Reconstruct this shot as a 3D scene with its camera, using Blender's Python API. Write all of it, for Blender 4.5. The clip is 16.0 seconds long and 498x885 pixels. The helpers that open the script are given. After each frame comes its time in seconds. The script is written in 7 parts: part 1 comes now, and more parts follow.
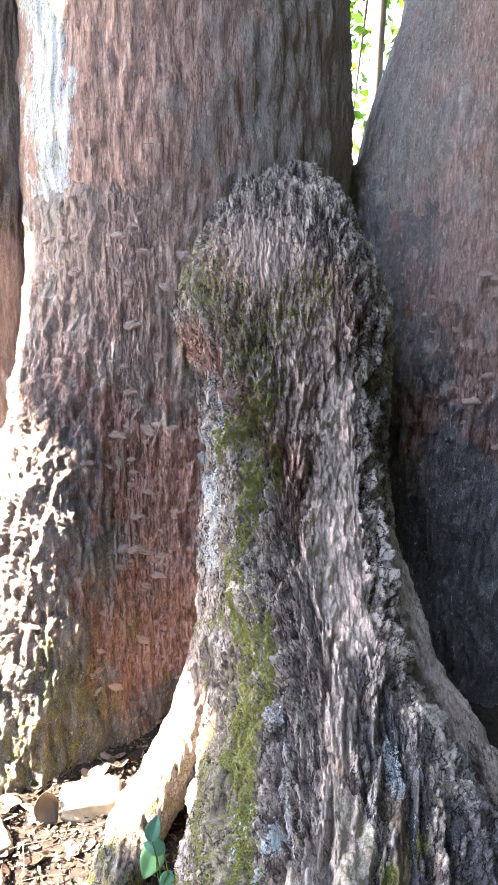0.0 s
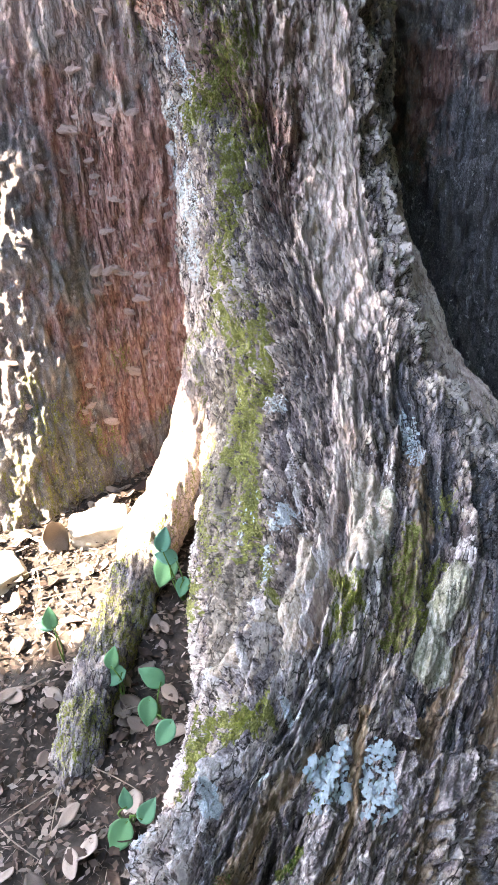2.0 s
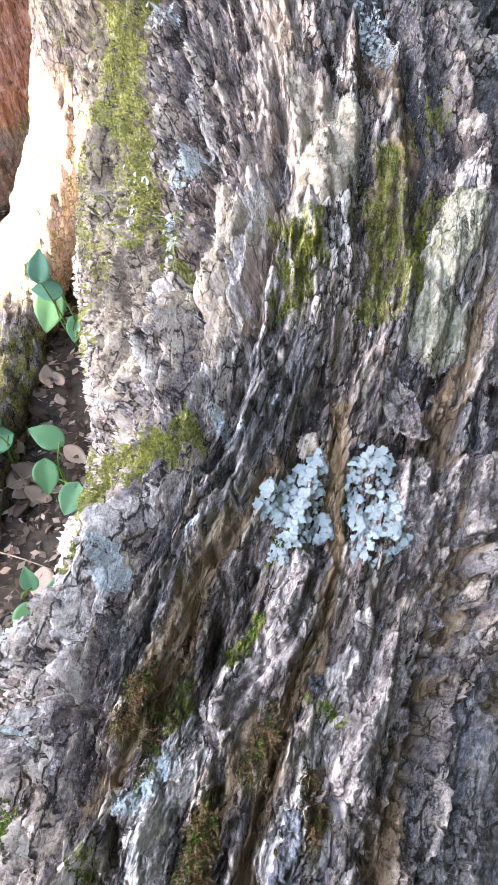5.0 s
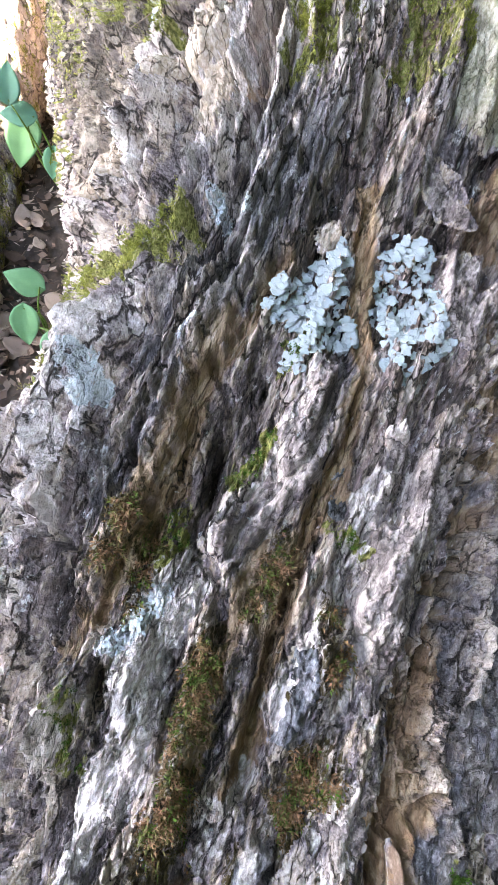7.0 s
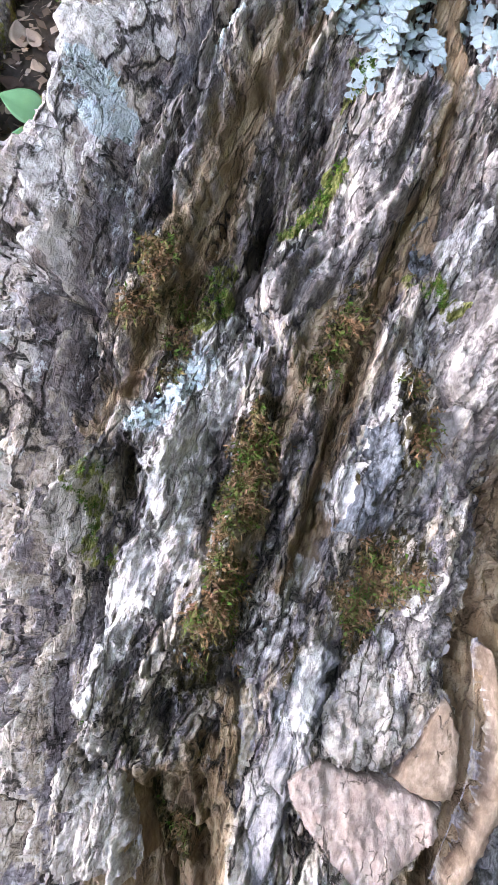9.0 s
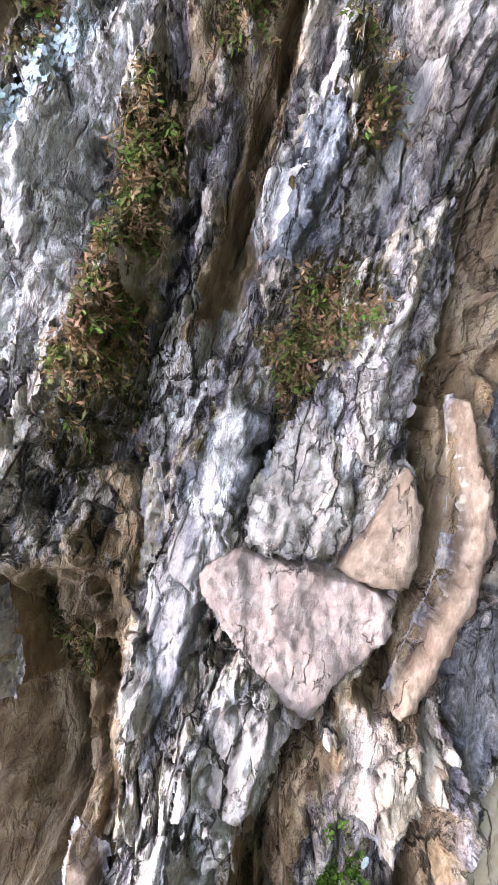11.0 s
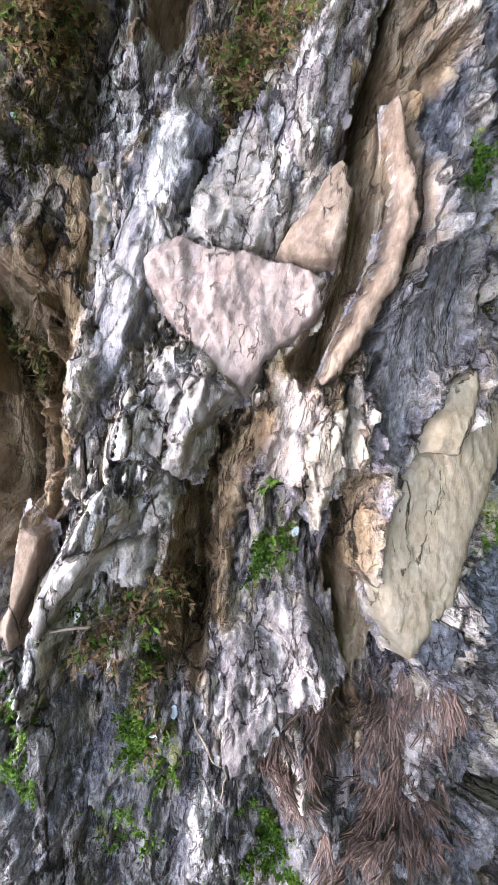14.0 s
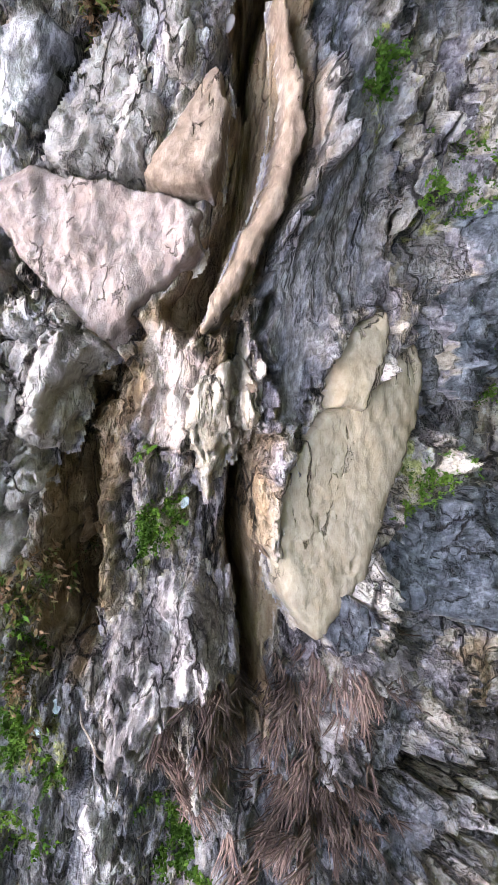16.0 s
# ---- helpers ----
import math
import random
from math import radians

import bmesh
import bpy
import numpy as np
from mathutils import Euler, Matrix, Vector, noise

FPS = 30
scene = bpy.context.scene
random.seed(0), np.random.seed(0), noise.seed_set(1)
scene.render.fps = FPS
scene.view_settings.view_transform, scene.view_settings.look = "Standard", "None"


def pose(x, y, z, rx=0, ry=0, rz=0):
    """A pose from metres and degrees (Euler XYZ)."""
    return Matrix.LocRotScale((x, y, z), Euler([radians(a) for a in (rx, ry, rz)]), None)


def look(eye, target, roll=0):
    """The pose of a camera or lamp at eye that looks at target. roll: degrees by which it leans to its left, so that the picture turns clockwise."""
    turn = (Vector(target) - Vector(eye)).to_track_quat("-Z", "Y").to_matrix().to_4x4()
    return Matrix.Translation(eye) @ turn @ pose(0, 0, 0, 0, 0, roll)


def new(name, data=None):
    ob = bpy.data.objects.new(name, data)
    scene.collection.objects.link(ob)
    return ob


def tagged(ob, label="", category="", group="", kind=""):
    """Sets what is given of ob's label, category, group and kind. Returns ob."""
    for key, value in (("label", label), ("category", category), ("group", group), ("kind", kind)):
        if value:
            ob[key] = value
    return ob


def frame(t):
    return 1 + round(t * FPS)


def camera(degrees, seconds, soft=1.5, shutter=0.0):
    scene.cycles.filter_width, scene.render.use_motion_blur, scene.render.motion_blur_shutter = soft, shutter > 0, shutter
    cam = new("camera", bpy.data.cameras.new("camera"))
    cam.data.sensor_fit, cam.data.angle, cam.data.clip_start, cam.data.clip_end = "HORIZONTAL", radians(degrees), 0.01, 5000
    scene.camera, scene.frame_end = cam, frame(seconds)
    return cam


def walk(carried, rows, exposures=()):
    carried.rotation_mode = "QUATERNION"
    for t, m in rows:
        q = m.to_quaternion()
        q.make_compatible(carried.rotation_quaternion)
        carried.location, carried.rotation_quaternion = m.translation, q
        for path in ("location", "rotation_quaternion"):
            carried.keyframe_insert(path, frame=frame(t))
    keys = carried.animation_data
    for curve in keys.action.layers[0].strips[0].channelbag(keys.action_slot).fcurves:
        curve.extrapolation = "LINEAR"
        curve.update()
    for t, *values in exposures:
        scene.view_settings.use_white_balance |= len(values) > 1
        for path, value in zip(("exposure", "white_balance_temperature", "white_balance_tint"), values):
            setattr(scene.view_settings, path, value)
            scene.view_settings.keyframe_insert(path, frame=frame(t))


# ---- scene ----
cam = camera(39.8, 16.0, soft=1.2)
PATH = [
    (0, (0.008, -0.088, 1.476), (-0.022, 1.88, 1.125), 0.2),
    (0.5, (0.009, -0.011, 1.359), (0.006, 1.901, 0.772), -1.6),
    (1, (0.029, 0.04, 1.267), (0.035, 1.904, 0.543), -3.2),
    (1.5, (0.028, 0.054, 1.223), (0.021, 1.881, 0.41), -3.5),
    (2, (0.028, 0.072, 1.181), (-0.033, 1.839, 0.246), -5.4),
    (2.5, (0.036, 0.099, 1.106), (-0.014, 1.788, 0.036), -6.8),
    (3, (0.039, 0.135, 1.03), (0.022, 1.739, -0.165), -7.0),
    (3.2, (0.042, 0.16, 1.002), (0.024, 1.743, -0.22), -7.6),
    (5.3, (0.016, 0.298, 0.827), (0.11, 1.637, -0.657), -7.1),
    (5.5, (0.014, 0.299, 0.814), (0.109, 1.605, -0.697), -6.7),
    (6, (0.006, 0.3, 0.793), (0.098, 1.524, -0.786), -6.5),
    (6.5, (0.004, 0.307, 0.763), (0.064, 1.477, -0.858), -7.7),
    (7, (0.005, 0.312, 0.741), (0.047, 1.443, -0.908), -8.3),
    (7.5, (-0.011, 0.316, 0.716), (0.023, 1.408, -0.96), -8.1),
    (8, (-0.024, 0.313, 0.692), (-0.013, 1.341, -1.023), -8.4),
    (8.2, (-0.027, 0.307, 0.681), (-0.033, 1.315, -1.046), -9.2),
    (10.3, (-0.032, 0.277, 0.59), (-0.087, 0.934, -1.298), -15.5),
    (10.5, (-0.02, 0.271, 0.577), (-0.114, 0.905, -1.318), -19.1),
    (11, (-0.008, 0.264, 0.552), (-0.115, 0.877, -1.349), -20.4),
    (11.5, (-0.006, 0.262, 0.543), (-0.1, 0.863, -1.362), -19.2),
    (12, (-0.01, 0.242, 0.551), (-0.106, 0.842, -1.354), -18.8),
    (12.5, (-0.006, 0.216, 0.549), (-0.108, 0.766, -1.371), -19.9),
    (13, (-0.01, 0.201, 0.549), (-0.093, 0.734, -1.377), -17.8),
    (13.5, (-0.017, 0.185, 0.546), (-0.096, 0.705, -1.384), -17.1),
    (14, (-0.012, 0.175, 0.541), (-0.072, 0.681, -1.393), -16.8),
    (14.5, (-0.006, 0.171, 0.538), (-0.066, 0.653, -1.402), -18.1),
    (15, (0.003, 0.169, 0.531), (-0.078, 0.631, -1.413), -21.4),
    (15.5, (0.01, 0.172, 0.519), (-0.089, 0.61, -1.43), -24.3),
    (16, (0.023, 0.175, 0.511), (-0.073, 0.574, -1.447), -25.3),
]
walk(cam, [(t, look(eye, target, roll)) for t, eye, target, roll in PATH],
     exposures=[(0, 4.75, 7400, 13), (.5, 4.9, 7300, 13), (3, 5.1, 7500, 13), (6, 5.45, 8200, 14), (8, 5.5, 8100, 14), (11, 5.74, 8200, 15), (14.5, 5.8, 8200, 15), (16, 5.8, 8300, 15)])

# ---- world, sun, exposure ----
SUN_EL, SUN_AZ = 42.0, 265.0          # degrees; azimuth clockwise from +y
world = bpy.data.worlds.new("sky")
scene.world = world
world.use_nodes = True
wn, wl = world.node_tree.nodes, world.node_tree.links
sky = wn.new("ShaderNodeTexSky")
sky.sky_type, sky.sun_disc = "NISHITA", False
sky.sun_elevation, sky.sun_rotation = radians(SUN_EL), radians(SUN_AZ)
wn["Background"].inputs["Strength"].default_value = 0.15
wl.new(sky.outputs["Color"], wn["Background"].inputs["Color"])
sun = new("sun", bpy.data.lights.new("sun", "SUN"))
sun.data.energy, sun.data.angle, sun.data.color = 5.0, radians(0.6), (1.0, 0.93, 0.82)
sun_from = Vector((math.sin(radians(SUN_AZ)) * math.cos(radians(SUN_EL)),
                   math.cos(radians(SUN_AZ)) * math.cos(radians(SUN_EL)), math.sin(radians(SUN_EL))))
sun.matrix_world = look(sun_from * 20, (0, 0, 0))


# ---- numeric noise on arrays ----
def _hash(i, j, k, seed):
    h = (i * 374761393 + j * 668265263 + k * 2147483647 + seed * 974711) & 0xFFFFFFFF
    h = ((h ^ (h >> 13)) * 1274126177) & 0xFFFFFFFF
    h = ((h ^ (h >> 16)) * 2246822519) & 0xFFFFFFFF
    return ((h ^ (h >> 15)) & 0xFFFFFF) / float(0xFFFFFF)


def vnoise(x, y, z=0.0, seed=0):
    """Smooth value noise, -1 to 1."""
    x, y, z = np.broadcast_arrays(np.asarray(x, float), np.asarray(y, float), np.asarray(z, float))
    i, j, k = (np.floor(a).astype(np.int64) for a in (x, y, z))
    fx, fy, fz = x - i, y - j, z - k
    fx, fy, fz = (f * f * f * (f * (f * 6 - 15) + 10) for f in (fx, fy, fz))
    out = 0.0
    for di, wx in ((0, 1 - fx), (1, fx)):
        for dj, wy in ((0, 1 - fy), (1, fy)):
            for dk, wz in ((0, 1 - fz), (1, fz)):
                out = out + wx * wy * wz * _hash(i + di, j + dj, k + dk, seed)
    return out * 2 - 1


def fbm(x, y, z=0.0, octaves=4, seed=0, gain=0.5):
    total, amp = 0.0, 1.0
    for o in range(octaves):
        total = total + amp * vnoise(np.asarray(x) * 2 ** o, np.asarray(y) * 2 ** o, np.asarray(z) * 2 ** o, seed + 17 * o)
        amp *= gain
    return total


def cells(x, y, seed=0):
    """Distance to the nearest and second nearest scattered point, and the nearest one's random number."""
    x, y = np.broadcast_arrays(np.asarray(x, float), np.asarray(y, float))
    i, j = np.floor(x).astype(np.int64), np.floor(y).astype(np.int64)
    d1, d2, who = np.full(x.shape, 9.0), np.full(x.shape, 9.0), np.zeros(x.shape)
    for di in (-1, 0, 1):
        for dj in (-1, 0, 1):
            a, b = i + di, j + dj
            d = np.hypot(a + _hash(a, b, 0, seed) - x, b + _hash(a, b, 1, seed) - y)
            near = d < d1
            d2 = np.where(near, d1, np.minimum(d2, d))
            who = np.where(near, _hash(a, b, 2, seed), who)
            d1 = np.where(near, d, d1)
    return d1, d2, who


def smooth(a, b, x):
    t = np.clip((np.asarray(x, float) - a) / (b - a), 0, 1)
    return t * t * (3 - 2 * t)


def spline(knots, at):
    """A smooth curve through knots whose first column is the parameter."""
    K = np.asarray(knots, float)
    s, P = K[:, 0], K[:, 1:]
    m = np.gradient(P, s, axis=0)
    at = np.clip(np.asarray(at, float), s[0], s[-1])
    i = np.clip(np.searchsorted(s, at) - 1, 0, len(s) - 2)
    h = (s[i + 1] - s[i])[:, None]
    q = (at - s[i])[:, None] / h
    return ((2 * q**3 - 3 * q**2 + 1) * P[i] + (q**3 - 2 * q**2 + q) * h * m[i]
            + (-2 * q**3 + 3 * q**2) * P[i + 1] + (q**3 - q**2) * h * m[i + 1])


# ---- the great root and buttress: crest line and cross-sections ----
CREST = [(-.40, -.02), (-.15, .12), (.02, .225), (.12, .285), (.22, .325), (.35, .357), (.5, .402), (.68, .452), (.85, .5),
         (1.05, .555), (1.25, .612), (1.48, .70), (1.68, .84), (1.82, 1.03), (1.9, 1.25), (1.94, 1.49), (1.99, 1.68), (2.09, 1.84), (2.24, 1.95), (2.5, 2.06)]
# along the crest: flat from xl to xr, then a quarter round of width w and depth b on each side
SECTION = [(0.0, -.10, .00, .16, .20, .18, .2), (0.45, -.10, -.03, .17, .22, .18, .25), (.6, -.09, -.02, .16, .22, .16, .26),
           (.75, -.10, .01, .15, .25, .15, .25), (.9, -.10, .06, .13, .30, .20, .30), (1.07, -.05, .14, .17, .40, .25, .30),
           (1.15, .00, .20, .20, .50, .30, .35), (1.32, .10, .26, .26, .50, .34, .42), (1.47, .15, .28, .31, .58, .36, .48),
           (1.75, .20, .28, .38, .62, .30, .60), (2.0, .20, .28, .39, .90, .20, .65), (2.4, .12, .27, .33, .75, .18, .65),
           (2.75, .08, .25, .31, .60, .20, .60), (3.05, .03, .22, .35, .46, .24, .5), (3.4, .02, .18, .25, .36, .20, .40), (3.75, .02, .1, .25, .3, .2, .3)]
_c = np.array(CREST)
_s = np.r_[0, np.cumsum(np.hypot(*np.diff(_c, axis=0).T))]
CREST_V = np.column_stack([_s, _c])


_fine_v = np.linspace(0, _s[-1], 4000)
_crest = spline(CREST_V, _fine_v)
_tang = np.gradient(_crest, _fine_v, axis=0)
_tang /= np.linalg.norm(_tang, axis=1)[:, None]
_table = np.column_stack([_crest, _tang, spline(SECTION, _fine_v)])


def _rows(v):
    return [np.interp(v, _fine_v, _table[:, k]) for k in range(10)]


def root_at(s, v):
    """The root's smooth surface at signed way s across and arc length v along the crest."""
    s, v = np.broadcast_arrays(np.asarray(s, float), np.asarray(v, float))
    cy, cz, ty, tz, xl, xr, wl_, bl, wr, br = _rows(v)
    mid, half = (xl + xr) / 2, (xr - xl) / 2
    left = s < mid
    a = np.abs(s - mid)
    w, b = np.where(left, wl_, wr), np.where(left, bl, br)
    quarter = (w + b) * 0.785
    ang = np.clip((a - half) / quarter, 0, 1) * math.pi / 2
    over = np.clip(a - half - quarter, 0, None)
    side = np.minimum(a, half) + w * np.sin(ang) + np.where(left, .12 + .55 * smooth(1.85, 2.1, v) * (1 - smooth(2.4, 2.7, v)), .45) * over
    drop = b * (1 - np.cos(ang)) + over
    return np.stack([mid + np.where(left, -side, side), cy + tz * drop, cz - ty * drop], -1)


def root_reach(v):
    """Signed ways across at which the sheet ends on both sides."""
    _, _, _, _, xl, xr, wl_, bl, wr, br = _rows(np.asarray(v, float))
    mid, half = (xl + xr) / 2, (xr - xl) / 2
    return mid - half - (wl_ + bl) * .785 - .25, mid, mid + half + (wr + br) * .785 + .25


def root_normal(s, v, e=2e-3):
    a = root_at(s + e, v) - root_at(s - e, v)
    b = root_at(s, v + e) - root_at(s, v - e)
    n = np.cross(a, b)
    return n / (np.linalg.norm(n, axis=-1, keepdims=True) + 1e-12)


def normals_of(P):
    a, b = np.gradient(P, axis=1), np.gradient(P, axis=0)
    n = np.cross(a, b)
    return n / (np.linalg.norm(n, axis=-1, keepdims=True) + 1e-12)


def grid_object(name, P, material, masks=None, closed=False, grain=None):
    """One mesh from a grid of points, with named masks on its points."""
    nv, nu = P.shape[:2]
    idx = np.arange(nv * nu).reshape(nv, nu)
    if closed:
        idx = np.concatenate([idx, idx[:, :1]], 1)
    quads = np.stack([idx[:-1, :-1], idx[:-1, 1:], idx[1:, 1:], idx[1:, :-1]], -1).reshape(-1, 4)
    me = bpy.data.meshes.new(name)
    me.vertices.add(nv * nu)
    me.vertices.foreach_set("co", P.reshape(-1).astype(np.float32))
    me.loops.add(quads.size)
    me.loops.foreach_set("vertex_index", quads.reshape(-1).astype(np.int32))
    me.polygons.add(len(quads))
    me.polygons.foreach_set("loop_start", np.arange(0, quads.size, 4, dtype=np.int32))
    me.update(calc_edges=True)
    me.shade_smooth()
    for key, value in (masks or {}).items():
        me.attributes.new(key, "FLOAT", "POINT").data.foreach_set("value", np.clip(value, 0, 1).reshape(-1).astype(np.float32))
    me.attributes.new("grain", "FLOAT_VECTOR", "POINT").data.foreach_set("vector", (P if grain is None else grain).reshape(-1).astype(np.float32))
    me.materials.append(material)
    return new(name, me)


# ---- the trunk behind: star-shaped around its axis ----
AXIS = (0.25, 2.95)


def trunk_sheet(z, phi):
    """Points of the trunk's foot at heights z (column) and angles phi (row), as a smooth union of round lobes."""
    z, phi = np.asarray(z, float)[:, None], np.asarray(phi, float)[None, :]
    dx, dy = np.sin(phi), -np.cos(phi)
    low = np.clip(1.9 - z, 0, 2.2)
    lobes = [(-.28 + 0 * z, 2.80 + 0 * z, .63 + .0 * low),                                  # stem one
             (1.0 + .35 * np.clip(z - 1.8, -.2, 1), 2.95 + 0 * z, .62 + .02 * low),             # stem two
             (-.50 - .17 * low, 2.62 - .2 * low - .02 * low ** 2, .24 + .06 * np.clip(low, 0, 1)),                     # buttress beside
             (1.45 + .15 * low, 2.65 - .1 * low, .40 + 0 * low),
             (.3 + .0 * z, 3.5 + .1 * low, .5 + .1 * low),
             (.12 + .0 * z, 2.85 + .0 * z, .44 + .02 * low - .22 * smooth(1.5, 1.95, z))]
    total = 0.0
    for cx, cy, R in lobes:
        ox, oy = cx - AXIS[0], cy - AXIS[1]
        along, across = ox * dx + oy * dy, ox * dy - oy * dx
        r = np.where(np.abs(across) < R, along + np.sqrt(np.clip(R * R - across ** 2, 0, None)), along - 3.0 * (np.abs(across) - R))
        total = total + np.exp(22 * np.clip(r, 0, 3))
    r = np.log(total) / 22
    r = r - .10 * smooth(1.85, 2.05, z)
    return np.stack([AXIS[0] + r * dx, AXIS[1] + r * dy, z + 0 * r], -1)


def stem_tube(path, n=200, m=160, flat=1.0):
    """A tapered round stem along rows of (z, x, y, radius)."""
    K = np.array(path)
    z = np.linspace(K[0, 0], K[-1, 0], n)
    x, y, r = (a[:, None] for a in spline(K, z).T)
    a = np.linspace(-math.pi, math.pi, m, endpoint=False)[None, :]
    return np.stack([x + r * np.sin(a), y - r * np.cos(a), z[:, None] + 0 * r * a], -1), z[:, None] + 0 * a, r * a


# ---- materials ----
def material(name, rough=0.9, bump=0.4, spec=0.15, along_grain=False):
    """A node material; returns the material, a helper that adds nodes, and its shader node."""
    m = bpy.data.materials.new(name)
    m.use_nodes = True
    t = m.node_tree
    shader = t.nodes["Principled BSDF"]
    shader.inputs["Roughness"].default_value = rough
    shader.inputs["Specular IOR Level"].default_value = spec

    def add(kind, out=0, **inputs):
        n = t.nodes.new("ShaderNode" + kind)
        for key, value in inputs.items():
            slot = n.inputs[int(key[1:])] if key[0] == "i" and key[1:].isdigit() else n.inputs[key]
            if hasattr(value, "is_output"):
                t.links.new(value, slot)
            else:
                slot.default_value = value
        return n.outputs[out]

    def place():
        if not along_grain:
            return add("TexCoord", 3)
        n = t.nodes.new("ShaderNodeAttribute")
        n.attribute_name = "grain"
        return n.outputs["Vector"]

    def noise_of(scale, stretch=(1, 1, 1), detail=6.0, roughness=0.6, coords=None):
        co = coords if coords is not None else place()
        mapped = add("Mapping", i0=co, i3=tuple(scale * a for a in stretch))
        return add("TexNoise", i0=mapped, i2=1.0, i3=detail, i4=roughness)

    def tone(c):
        """Base colours scaled down, with more contrast between dark and light."""
        return tuple(.74 * x ** 1.15 for x in c)

    def ramp(fac, stops):
        n = t.nodes.new("ShaderNodeValToRGB")
        t.links.new(fac, n.inputs[0])
        while len(n.color_ramp.elements) < len(stops):
            n.color_ramp.elements.new(0.5)
        for e, (at, col) in zip(n.color_ramp.elements, stops):
            e.position, e.color = at, (*tone(col), 1)
        return n.outputs[0]

    def mix(fac, a, b):
        n = t.nodes.new("ShaderNodeMix")
        n.data_type = "RGBA"
        for value, slot in ((fac, 0), (a, 6), (b, 7)):
            if hasattr(value, "is_output"):
                t.links.new(value, n.inputs[slot])
            else:
                n.inputs[slot].default_value = (*tone(value), 1) if isinstance(value, tuple) else value
        return n.outputs[2]

    def maths(op, a, b=0.0, c=0.0):
        n = t.nodes.new("ShaderNodeMath")
        n.operation = op
        for value, slot in ((a, 0), (b, 1), (c, 2)):
            if hasattr(value, "is_output"):
                t.links.new(value, n.inputs[slot])
            else:
                n.inputs[slot].default_value = value
        return n.outputs[0]

    def mask(name):
        n = t.nodes.new("ShaderNodeAttribute")
        n.attribute_name = name
        return n.outputs["Fac"]

    def step(fac, lo, hi):
        n = t.nodes.new("ShaderNodeMapRange")
        t.links.new(fac, n.inputs[0])
        n.inputs[1].default_value, n.inputs[2].default_value = lo, hi
        return n.outputs[0]

    def crack(scale, stretch=(1, 1, 1), warp=.9):
        """Distance to the edges of uneven cells."""
        mapped = add("Mapping", i0=place(), i3=tuple(scale * a for a in stretch))
        n = t.nodes.new("ShaderNodeVectorMath")
        n.operation = "MULTIPLY_ADD"
        t.links.new(add("TexNoise", 1, i0=mapped, i2=1.3, i3=5.0, i4=.6), n.inputs[0])
        n.inputs[1].default_value = (warp, warp, warp)
        t.links.new(mapped, n.inputs[2])
        q = t.nodes.new("ShaderNodeTexVoronoi")
        q.feature = "DISTANCE_TO_EDGE"
        q.inputs["Scale"].default_value = 1.0
        t.links.new(n.outputs[0], q.inputs["Vector"])
        return q.outputs["Distance"]

    def random_of():
        return t.nodes.new("ShaderNodeObjectInfo").outputs["Random"]

    def island():
        return t.nodes.new("ShaderNodeNewGeometry").outputs["Random Per Island"]

    def paint(col):
        t.links.new(col, shader.inputs["Base Color"])

    def relief(height, strength=bump, distance=0.002):
        n = t.nodes.new("ShaderNodeBump")
        n.inputs["Strength"].default_value, n.inputs["Distance"].default_value = strength, distance
        t.links.new(height, n.inputs["Height"])
        t.links.new(n.outputs[0], shader.inputs["Normal"])

    kit = dict(add=add, noise=noise_of, ramp=ramp, mix=mix, maths=maths, mask=mask, step=step, paint=paint, relief=relief,
               random=random_of, crack=crack, island=island, shader=shader, tree=t)
    return m, kit


def film_and_wood(k, noise_, fine):
    """Grey-lilac algal film over pale weathered wood, and thin fissures along the grain."""
    mix, step, maths = k["mix"], k["step"], k["maths"]
    film = k["ramp"](fine, [(.30, (.070, .060, .066)), (.50, (.262, .230, .244)), (.70, (.54, .49, .50))])
    wood = k["ramp"](fine, [(.28, (.17, .125, .092)), (.50, (.42, .352, .292)), (.72, (.69, .62, .555))])
    split = k["crack"](55, (1.7, .6, .9))
    thin = k["crack"](150, (1.3, .8, 1.0))
    return film, wood, split, thin


